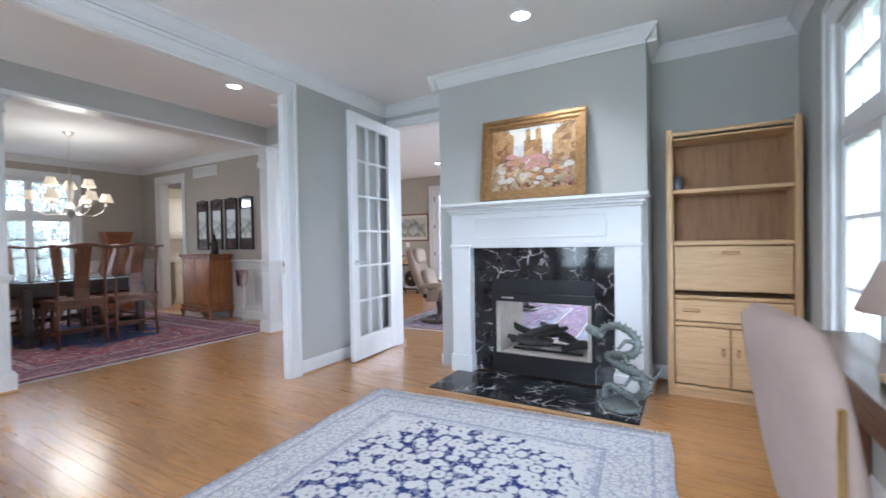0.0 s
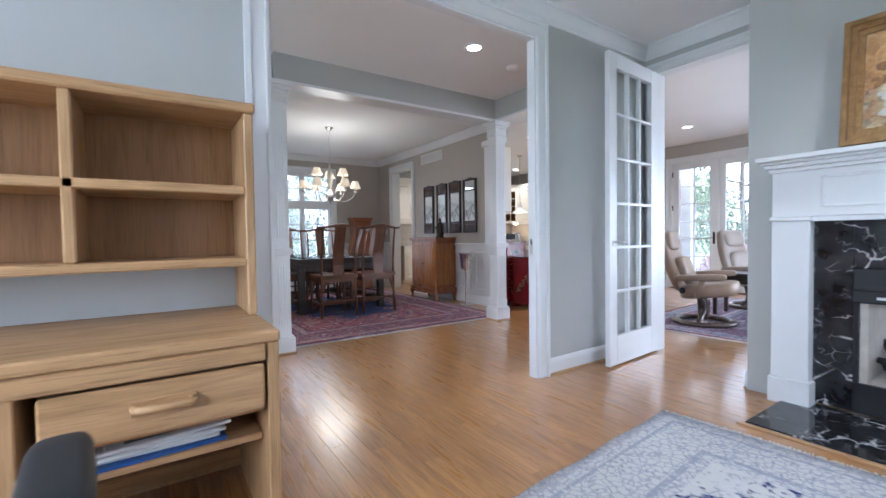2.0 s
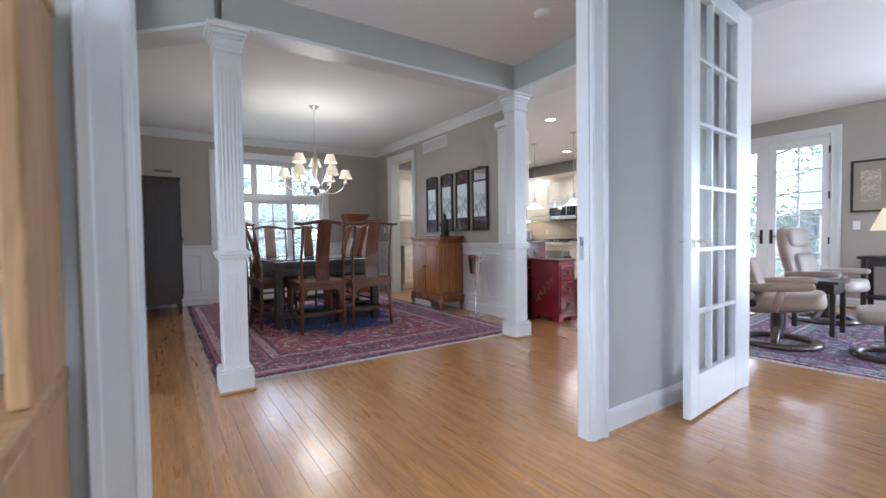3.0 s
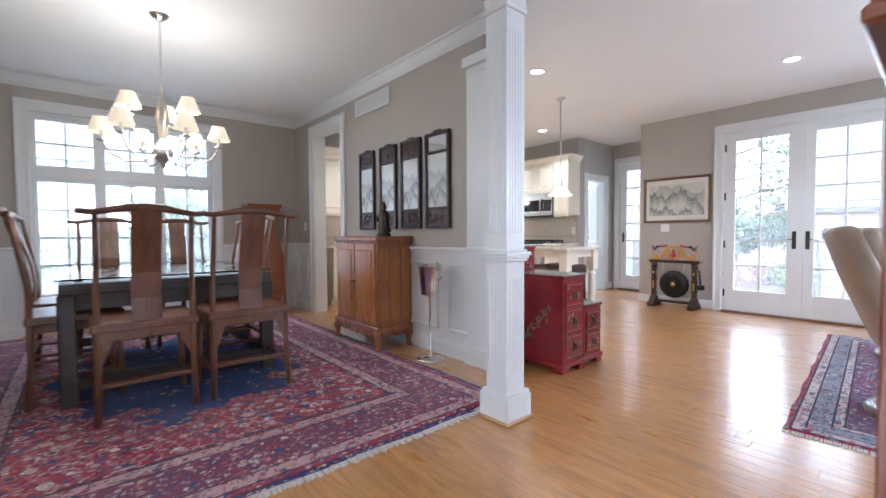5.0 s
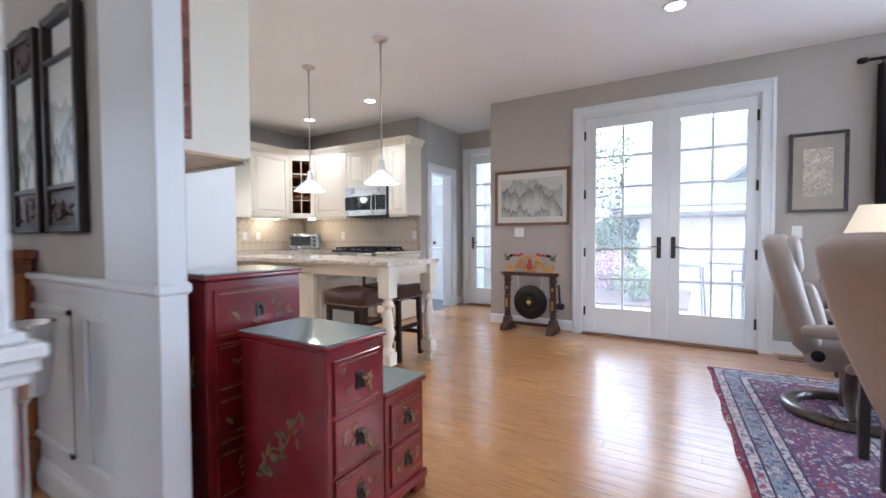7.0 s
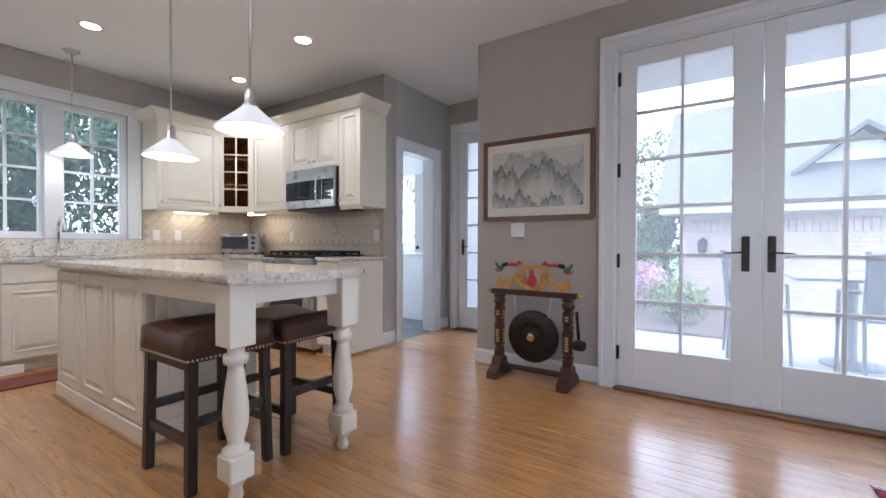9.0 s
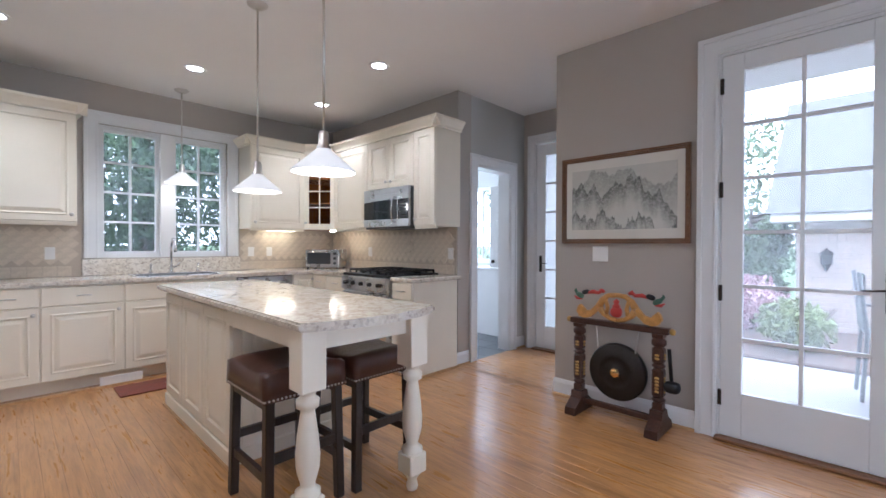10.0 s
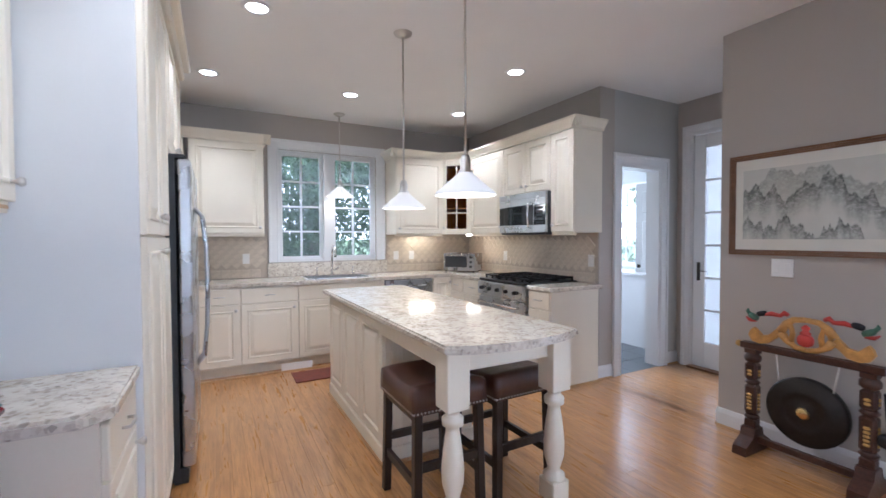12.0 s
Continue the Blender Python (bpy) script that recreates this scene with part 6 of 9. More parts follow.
for x, y in ((-0.39, -0.15), (0.39, -0.15), (-0.39, 0.195), (0.39, 0.195)):
    bm = bmesh.new()
    sx, sy = math.copysign(1, x), -1 if y < 0 else 0
    tube(bm, [(x, y, 0.17), (x + 0.015 * sx, y + 0.015 * sy, 0.12), (x + 0.005 * sx, y + 0.005 * sy, 0.06), (x + 0.012 * sx, y + 0.012 * sy, 0.025), (x + 0.02 * sx, y + 0.02 * sy, 0.0)], [0.04, 0.038, 0.024, 0.024, 0.026], 10)
    part("foot", bm, M_cherry_d, sb)
st = bmesh.new()
lathe(st, [(0, 0), (0.07, 0), (0.072, 0.02), (0.055, 0.03), (0.06, 0.09), (0.05, 0.16), (0.055, 0.2), (0.04, 0.235), (0.018, 0.25), (0.026, 0.275), (0.024, 0.30), (0.01, 0.325), (0, 0.34)], n=14)
tube(st, [(0.03, 0, 0.22), (0.07, -0.02, 0.17), (0.085, -0.03, 0.12), (0.09, 0, 0.04)], [0.022, 0.018, 0.02, 0.026], 8)
tube(st, [(-0.03, 0, 0.22), (-0.06, -0.03, 0.18), (-0.02, -0.06, 0.15)], [0.02, 0.016, 0.012], 8)
tagged(part("figurine", st, M_bronze), "small dark bronze figurine on the rosewood cabinet", "figurine").matrix_world = pose(-6.43, 4.62, 1.063)

cs = thing("wine_cooler_stand", pose(-5.75, 4.65, 0.0), "polished steel wine cooler bucket on a tall stand", "wine cooler")
bm = bmesh.new()
lathe(bm, [(0, 0), (0.125, 0.0), (0.128, 0.006), (0.09, 0.014), (0.03, 0.022), (0.014, 0.04), (0.012, 0.52), (0.03, 0.55), (0.05, 0.56)], n=28)
part("stand", bm, M_chrome, cs)
bm = bmesh.new()
lathe(bm, [(0, 0.56), (0.075, 0.56), (0.078, 0.57), (0.085, 0.64), (0.086, 0.645), (0.098, 0.80), (0.103, 0.806), (0.103, 0.814), (0.095, 0.812), (0.074, 0.575), (0, 0.575)], n=32)
bk = part("bucket", bm, M_chrome, cs)
for s in (-1, 1):
    bm = bmesh.new()
    tube(bm, [(s * (0.115 + 0.034 * math.cos(a)), 0, 0.735 + 0.042 * math.sin(a)) for a in [2 * math.pi * i / 16 for i in range(16)]], 0.007, 8, True)
    part("ring_handle", bm, M_chrome, bk)

M_silk = ink_landscape("ink_scroll", (0.62, 0.63, 0.6), (0.07, 0.075, 0.07), True, 0.5)
M_mirror = plain("silvered_mirror", (0.85, 0.86, 0.87), 0.03, 1.0, vary=0.01, bump=0.0)
M_fret_red = plain("dark_red_carving", (0.05, 0.018, 0.01), 0.4, vary=0.5, scale=60, bump=0.8, grain=90)
for x0, x1, top in ((-7.235, -6.92, 0), (-6.81, -6.50, 0), (-6.415, -6.095, 0), (-6.02, -5.68, 1)):
    w = x1 - x0
    t = thing("scroll_panel", pose((x0 + x1) / 2, 4.834, 1.565), "ink landscape panel in a carved black lacquer frame" if not top else "ink blossom panel with mirror top in a black lacquer frame", "wall panel", "four wall panels")
    bm = B((-w / 2, -0.032, -0.43, -w / 2 + 0.03, 0, 0.43), (w / 2 - 0.03, -0.032, -0.43, w / 2, 0, 0.43), (-w / 2 + 0.03, -0.032, 0.40, w / 2 - 0.03, 0, 0.43), (-w / 2 + 0.03, -0.032, -0.43, w / 2 - 0.03, 0, -0.40),
           (-w / 2 + 0.03, -0.03, 0.24, w / 2 - 0.03, -0.002, 0.262), (-w / 2 + 0.03, -0.03, -0.262, w / 2 - 0.03, -0.002, -0.24), bevel=0.004)
    soft_pad(bm, pose(0, -0.015, 0.435), 0.13, 0.03, 0.03, 0.7, 10, 6)
    part("panel_frame", bm, M_espresso, t)
    part("silk", B((-w / 2 + 0.03, -0.014, -0.24, w / 2 - 0.03, -0.004, 0.24)), M_silk, t, "pale silk with ink landscape")
    part("lower_fret", B((-w / 2 + 0.03, -0.018, -0.40, w / 2 - 0.03, -0.003, -0.262)), M_fret_red, t)
    if top:
        part("mirror", B((-w / 2 + 0.03, -0.014, 0.262, w / 2 - 0.03, -0.003, 0.40)), M_mirror, t)
    else:
        part("upper_fret", B((-w / 2 + 0.03, -0.018, 0.262, w / 2 - 0.03, -0.003, 0.40)), M_fret_red, t)
    bm = bmesh.new()
    rr = random.Random(int(x0 * 100))
    for zc in (-0.33,) if top else (-0.33, 0.33):
        for k in range(12):
            soft_pad(bm, pose(rr.uniform(-w / 2 + 0.05, w / 2 - 0.05), -0.02, zc + rr.uniform(-0.045, 0.045), 0, rr.uniform(0, 180), 0), 0.06, 0.012, 0.02, 0.8, 8, 4)
    tagged(part("carving", bm, M_fret_red, t), kind="stuff")

# tall bombe chest of drawers in the corner
bc = thing("chest_of_drawers", pose(-9.15, 4.28, 0.0), "tall reddish bombe chest of seven drawers in the corner", "chest of drawers")
prof = [(0.0, 0.205), (0.03, 0.21), (0.06, 0.195), (0.2, 0.205), (0.4, 0.238), (0.52, 0.252), (0.63, 0.255), (0.76, 0.242), (0.9, 0.21), (1.02, 0.18), (1.14, 0.168), (1.28, 0.174), (1.40, 0.195), (1.44, 0.205), (1.47, 0.225), (1.50, 0.225)]
M_tansu = timber("red_brown_pearwood", (0.18, 0.055, 0.02), (0.31, 0.105, 0.04), "y", 0.35, 0.2)
bm = bmesh.new()
rings = [[bm.verts.new(p) for p in ((0.0, -h, z), (0.22 + h * 0.35, -h, z), (0.22 + h * 0.35, h, z), (0.0, h, z))] for z, h in prof]
for a, b in zip(rings, rings[1:]):
    for i in range(4):
        bm.faces.new((a[i], a[(i + 1) % 4], b[(i + 1) % 4], b[i]))
bm.faces.new(rings[0][::-1])
bm.faces.new(rings[-1])
part("body", bm, M_tansu, bc)


def bomb(z):
    for (z0, a), (z1, b) in zip(prof, prof[1:]):
        if z0 <= z <= z1:
            return a + (b - a) * (z - z0) / (z1 - z0)
    return 0.2


for k in range(8):
    z0, z1 = 0.08 + 0.17 * k, 0.08 + 0.17 * (k + 1) - 0.012
    bm = bmesh.new()
    a, b = bomb(z0), bomb(z1)
    q = [bm.verts.new((0.22 + h * 0.35 + o, y, z)) for h, z in ((a, z0), (b, z1)) for o in (-0.02, 0.012) for y in (-h + 0.025, h - 0.025)]
    for i in ((0, 1, 3, 2), (4, 5, 7, 6), (0, 1, 5, 4), (2, 3, 7, 6), (0, 2, 6, 4), (1, 3, 7, 5)):
        bm.faces.new([q[j] for j in i])
    d = part("drawer", bm, M_tansu, bc)
    bm = bmesh.new()
    lathe(bm, [(0, 0.028), (0.011, 0.024), (0.012, 0.016), (0.005, 0.008), (0.006, 0)], n=10, m=pose(0.232 + (a + b) / 2 * 0.35, 0, (z0 + z1) / 2, 0, 90, 0))
    part("knob", bm, M_bronze, d)

# dark armoire by the window, with a glass box on it
ar = thing("armoire", pose(-8.66, 1.15, 0.012), "black lacquer armoire with carved glossy front on the rug edge", "armoire")
part("body", B((-0.42, -0.26, 0.16, 0.42, 0.24, 1.88), bevel=0.006), M_espresso, ar)
part("cornice", B((-0.45, -0.27, 1.88, 0.45, 0.27, 1.915), bevel=0.006), M_espresso, ar)
for x0, x1 in ((-0.39, -0.005), (0.005, 0.39)):
    d = part("door", B((x0, 0.24, 0.22, x1, 0.262, 1.84), bevel=0.004), M_espresso, ar)
    bm = bmesh.new()
    rr = random.Random(int(x0 * 50) + 9)
    for k in range(40):
        soft_pad(bm, pose(rr.uniform(x0 + 0.05, x1 - 0.05), 0.263, rr.uniform(0.3, 1.78), 0, rr.uniform(0, 180), 0), 0.11, 0.016, 0.03, 0.8, 8, 4)
    tagged(part("carving", bm, M_fret_red, d, "glossy carved relief"), kind="stuff")
    bm = bmesh.new()
    tube(bm, [(x1 - 0.03 if x0 < 0 else x0 + 0.03, 0.27 + 0.02 * math.sin(math.pi * i / 6), 0.98 + 0.02 * i) for i in range(7)], 0.006, 6)
    part("handle", bm, M_bronze, d)
for x in (-0.40, 0.36):
    for y in (-0.25, 0.20):
        part("leg", B((x, y, 0.0, x + 0.045, y + 0.045, 0.17), bevel=0.004), M_espresso, ar)
gb = thing("glass_box", pose(-8.48, 1.22, 1.928), "small clear glass box on top of the armoire", "box")
part("box", B((-0.1, -0.1, 0.0, 0.1, 0.1, 0.1), bevel=0.006), M_glass, gb)
part("lid", B((-0.12, -0.12, 0.101, 0.12, 0.12, 0.112), bevel=0.003), M_glass, gb)

# red lacquer chests by the kitchen
M_red_top = plain("grey_green_glass_cover", (0.20, 0.25, 0.24), 0.06, vary=0.05, bump=0.0)


def lacquer_chest(x0, x1, y0, y1, h, drawers, label):
    """A red lacquer chest, drawers on its +x face, flowers painted on its -y side."""
    t = thing("lacquer_chest", pose((x0 + x1) / 2, (y0 + y1) / 2, 0), label, "chest", "red lacquer chests")
    a, b = (x1 - x0) / 2, (y1 - y0) / 2
    part("body", B((-a, -b, 0.07, a, b, h - 0.02), bevel=0.005), M_red, t)
    bm = B((-a - 0.012, -b - 0.012, 0.045, a + 0.016, b + 0.012, 0.085), bevel=0.006)
    for sx in (-1, 1):
        for sy in (-1, 1):
            obox(bm, pose(sx * (a - 0.04), sy * (b - 0.035), 0.026), 0.10, 0.085, 0.052, 0.008)
    part("bracket_base", bm, M_red, t)
    part("top", B((-a - 0.01, -b - 0.01, h - 0.02, a + 0.014, b + 0.01, h), bevel=0.006), M_red, t)
    part("glass_cover", B((-a - 0.006, -b - 0.006, h, a + 0.01, b + 0.006, h + 0.007), bevel=0.002), M_red_top, t, "glass cover sheet")
    n = drawers
    for k in range(n):
        z0, z1 = 0.11 + (h - 0.15) * k / n, 0.11 + (h - 0.15) * (k + 1) / n - 0.015
        d = part("drawer", B((a - 0.004, -b + 0.03, z0, a + 0.010, b - 0.03, z1), bevel=0.003), M_red, t)
        for zl in (z0 + 0.017, z1 - 0.017):
            part("gilt_line", B((a + 0.009, -b + 0.045, zl - 0.002, a + 0.0115, b - 0.045, zl + 0.002)), M_gilt_dull, d)
        bm = B((a + 0.010, -0.018, (z0 + z1) / 2 - 0.03, a + 0.014, 0.018, (z0 + z1) / 2 + 0.03), bevel=0.001)
        tube(bm, [(a + 0.014, 0, (z0 + z1) / 2 + 0.012), (a + 0.03, 0, (z0 + z1) / 2 + 0.005), (a + 0.032, 0, (z0 + z1) / 2 - 0.02)], 0.005, 6)
        part("pull", bm, M_bronze, d, "dark metal drop pull")
        bm = bmesh.new()
        rr = random.Random(k + int(h * 100))
        for q in range(8):
            soft_pad(bm, pose(a + 0.010, rr.uniform(-b + 0.06, b - 0.06), rr.uniform(z0 + 0.04, z1 - 0.04), rr.uniform(0, 180), 0, 0), 0.005, 0.04, 0.014, 0.9, 8, 4)
        tagged(part("painted_blossom", bm, M_gilt_dull, d), kind="stuff")
    rr = random.Random(int(h * 77))
    bm, bm2 = bmesh.new(), bmesh.new()
    tube(bm, [(-a * 0.5 + a * 0.16 * i, -b - 0.0005, h * 0.35 + h * 0.05 * i + 0.03 * math.sin(i * 1.3)) for i in range(7)], 0.004, 5)
    for q in range(26):
        i = rr.uniform(0, 6)
        soft_pad(bm if q % 2 else bm2, pose(-a * 0.5 + a * 0.16 * i + rr.uniform(-0.04, 0.04), -b, h * 0.35 + h * 0.05 * i + rr.uniform(-0.05, 0.05), 0, rr.uniform(0, 180), 0), 0.045, 0.004, 0.016, 0.9, 8, 4)
    part("painted_branch", bm, M_gilt_dull, t, "gilt painted branch")
    tagged(part("painted_foliage", bm2, M_olive_paint, t, "green painted leaves"), kind="stuff")
    return t


lacquer_chest(-5.20, -4.745, 5.125, 5.42, 0.755, 3, "red lacquer chest of drawers with gilt painted flowers")
lacquer_chest(-5.15, -4.755, 5.435, 5.70, 0.50, 2, "low red lacquer chest with two drawers and gilt flowers")
lacquer_chest(-5.58, -5.26, 5.03, 5.46, 0.97, 4, "tall dark red lacquer chest beside the kitchen cabinets")


# ---- the living room
rug("area_rug", pose(-2.1, 6.90, 0, 0, 0, 4), 1.45, 1.54, M_rug_living, "red and navy oriental rug under the recliners", "y")
M_base_wood = timber("walnut_bentwood", (0.03, 0.018, 0.012), (0.08, 0.045, 0.028), "z", 0.3, 0.8)


def recliner(m, leather, label, lean=1.0):
    """A swivel recliner facing +y: ring base, bent posts, padded seat, back with head cushion, padded arms."""
    t = thing("recliner", m, label, "armchair", "recliners on the rug")
    bm = bmesh.new()
    lathe(bm, [(0.25, 0.002), (0.245, 0.02), (0.255, 0.046), (0.285, 0.052), (0.325, 0.044), (0.338, 0.022), (0.33, 0.002), (0.25, 0.002)], n=48)
    part("ring_base", bm, M_base_wood, t)
    bm = bmesh.new()
    for s in (-1, 1):
        tube(bm, [(s * 0.29, 0.0, 0.045), (s * 0.17, 0, 0.07), (s * 0.10, 0, 0.15), (s * 0.12, 0, 0.25), (s * 0.20, 0, 0.33)], [0.022, 0.032, 0.045, 0.045, 0.03], 10)
    lathe(bm, [(0.05, 0.05), (0.05, 0.32)], n=14)
    part("pedestal", bm, M_base_wood, t)
    bm = bmesh.new()
    soft_pad(bm, pose(0, 0.06, 0.40, 8, 0, 0), 0.54, 0.58, 0.17, 0.42)
    part("seat", bm, leather, t)
    bm = bmesh.new()
    back = [(-0.17, 0.36), (-0.23, 0.44), (-0.28, 0.55), (-0.33, 0.66), (-0.38, 0.77), (-0.42, 0.87), (-0.45, 0.95), (-0.475, 1.02), (-0.49, 1.07), (-0.495, 1.10)]
    chair_shell(bm, [0.40, 0.50, 0.56, 0.58, 0.58, 0.55, 0.50, 0.46, 0.40, 0.28], [(-0.17 + (y + 0.17) * lean, z) for y, z in back], 0.15)
    part("backrest", bm, leather, t)
    bm = bmesh.new()
    soft_pad(bm, pose(0, -0.17 - 0.21 * lean, 0.97, 12 * lean, 0, 0), 0.44, 0.14, 0.24, 0.5)
    part("head_cushion", bm, leather, t)
    bm = bmesh.new()
    soft_pad(bm, pose(0, -0.19, 0.62, 22 * lean, 0, 0), 0.42, 0.13, 0.34, 0.5)
    part("lumbar_cushion", bm, leather, t)
    for s in (-1, 1):
        bm = bmesh.new()
        soft_pad(bm, pose(s * 0.335, 0.02, 0.56, 4, 0, 0), 0.11, 0.52, 0.075, 0.45)
        part("arm_pad", bm, leather, t)
        bm = bmesh.new()
        tube(bm, [(s * 0.25, -0.02, 0.34), (s * 0.33, 0.0, 0.36), (s * 0.345, 0.03, 0.44), (s * 0.335, 0.05, 0.53)], [0.03, 0.035, 0.032, 0.03], 8)
        part("arm_support", bm, leather, t)
        bm = bmesh.new()
        lathe(bm, [(0, 0.02), (0.03, 0.02), (0.034, 0.012), (0.034, 0)], n=14, m=pose(s * 0.30, -0.16, 0.40, 0, 90 * s, 0))
        part("tilt_knob", bm, M_black, t)
    return t


def footstool(m, leather):
    t = thing("footstool", m, "taupe leather footstool on a bentwood ring base", "footstool", "footstools")
    bm = bmesh.new()
    lathe(bm, [(0.185, 0.002), (0.18, 0.016), (0.19, 0.038), (0.215, 0.043), (0.24, 0.036), (0.25, 0.018), (0.245, 0.002), (0.185, 0.002)], n=40)
    part("ring_base", bm, M_base_wood, t)
    bm = bmesh.new()
    for s in (-1, 1):
        tube(bm, [(s * 0.21, 0, 0.035), (s * 0.12, 0, 0.06), (s * 0.07, 0, 0.14), (s * 0.09, 0, 0.22), (s * 0.15, 0, 0.30)], [0.018, 0.026, 0.036, 0.036, 0.024], 8)
    part("pedestal", bm, M_base_wood, t)
    bm = bmesh.new()
    soft_pad(bm, pose(0, 0, 0.36, 6, 0, 0), 0.50, 0.42, 0.13, 0.45)
    part("cushion", bm, leather, t)


recliner(pose(-2.85, 5.98, 0.012, 0, 0, -76), M_leather_c, "camel leather swivel recliner on a ring base, on the rug", 0.9)
recliner(pose(-2.93, 7.62, 0.012, 0, 0, -98), M_leather_t, "taupe leather swivel recliner by the garden doors", 0.62)
footstool(pose(-2.12, 6.10, 0.012, 0, 0, -76), M_leather_t)
footstool(pose(-2.05, 7.45, 0.012, 0, 0, -95), M_leather_t)
t = thing("side_table", pose(-2.82, 6.82, 0.012), "small dark square side table between the recliners", "table")
part("tabletop", B((-0.25, -0.2, 0.52, 0.25, 0.2, 0.55), bevel=0.005), M_espresso, t)
part("drawer_box", B((-0.21, -0.17, 0.42, 0.21, 0.17, 0.52)), M_espresso, t)
for x in (-0.2, 0.2):
    for y in (-0.16, 0.16):
        part("leg", B((x - 0.02, y - 0.02, 0, x + 0.02, y + 0.02, 0.44), bevel=0.003), M_espresso, t)
t = thing("console_table", pose(-2.35, 8.72, 0), "black wooden side table against the wall", "table")
part("tabletop", B((-0.5, -0.22, 0.70, 0.5, 0.22, 0.735), bevel=0.005), M_espresso, t)
part("apron", B((-0.46, -0.19, 0.61, 0.46, 0.19, 0.70)), M_espresso, t)
part("shelf", B((-0.45, -0.18, 0.2, 0.45, 0.18, 0.22)), M_espresso, t)
for x in (-0.44, 0.44):
    for y in (-0.17, 0.17):
        part("leg", B((x - 0.025, y - 0.025, 0, x + 0.025, y + 0.025, 0.70), bevel=0.003), M_espresso, t)
t = thing("table_lamp", pose(-2.56, 8.70, 0.736), "lit table lamp with cream cone shade on the black table", "lamp")
bm = bmesh.new()
lathe(bm, [(0, 0), (0.07, 0), (0.075, 0.012), (0.02, 0.03), (0.03, 0.10), (0.055, 0.17), (0.03, 0.25), (0.012, 0.28), (0.01, 0.36), (0, 0.36)], n=24)
part("base", bm, M_bronze, t)
bm = bmesh.new()
lathe(bm, [(0.21, 0.32), (0.211, 0.323), (0.10, 0.60), (0.098, 0.60), (0.208, 0.321)], n=32)
part("shade", bm, M_shade, t, "glowing cream fabric shade")
bm = bmesh.new()
n = 60
lo = [bm.verts.new((-2.50 + 0.42 * i / n, 9.0 + 0.03 * math.sin(i * 0.95), 0.02)) for i in range(n)]
hi = [bm.verts.new((-2.50 + 0.42 * i / n, 9.0 + 0.03 * math.sin(i * 0.95), 2.50)) for i in range(n)]
for i in range(n - 1):
    bm.faces.new((lo[i], lo[i + 1], hi[i + 1], hi[i])).smooth = True
r = bmesh.ops.solidify(bm, geom=bm.faces[:], thickness=0.004)
cu = thing("curtain", pose(0, 0, 0), "dark grey pleated curtain hanging from a black rod", "curtain")
part("cloth", bm, M_curtain, cu)
bm = bmesh.new()
tube(bm, [(-2.55, 9.0, 2.54), (0.9, 9.0, 2.54)], 0.013, 10)
soft_pad(bm, pose(-2.59, 9.0, 2.54), 0.08, 0.05, 0.05, 0.8, 10, 6)
tube(bm, [(-2.45, 9.0, 2.54), (-2.45, 9.088, 2.54)], 0.009, 8)
part("rod", bm, M_black, cu, "black iron curtain rod")

M_print = ink_landscape("ink_landscape", (0.58, 0.58, 0.54), (0.03, 0.042, 0.038), False, 1.1)
M_mount = plain("ivory_mount", (0.66, 0.64, 0.58), 0.4, vary=0.03)
M_frame_brown = timber("brown_burl_frame", (0.10, 0.045, 0.02), (0.22, 0.11, 0.055), "x", 0.3, fine=3)
picture("framed_print", pose(-5.468, 9.088, 1.568), 0.925, 0.668, 0.035, 0.025, M_frame_brown, M_mount, M_print, "framed ink landscape of misty mountains on the wall", 0.76, 0.46)
M_map = blotchy("faded_embroidery", [(0.2, (0.25, 0.22, 0.16)), (0.45, (0.5, 0.46, 0.36)), (0.6, (0.42, 0.30, 0.24)), (0.8, (0.60, 0.56, 0.46))], 45)
M_mount_t = plain("tan_mount", (0.34, 0.29, 0.23), 0.5, vary=0.04)
picture("framed_print", pose(-2.845, 9.088, 1.655), 0.40, 0.70, 0.028, 0.022, M_espresso, M_mount_t, M_map, "black-framed faded textile print beside the garden doors", 0.20, 0.42)

t = thing("floor_register", pose(-2.95, 8.97, 0), "brown wooden slotted floor register by the garden doors", "vent")
part("register_frame", B((-0.16, -0.06, 0.0005, 0.16, -0.045, 0.008), (-0.16, 0.045, 0.0005, 0.16, 0.06, 0.008), (-0.16, -0.045, 0.0005, -0.145, 0.045, 0.008), (0.145, -0.045, 0.0005, 0.16, 0.045, 0.008)), M_mahogany, t)
for k in range(13):
    part("slat", B((-0.138 + 0.0225 * k, -0.045, 0.0005, -0.128 + 0.0225 * k, 0.045, 0.006)), M_mahogany, t)

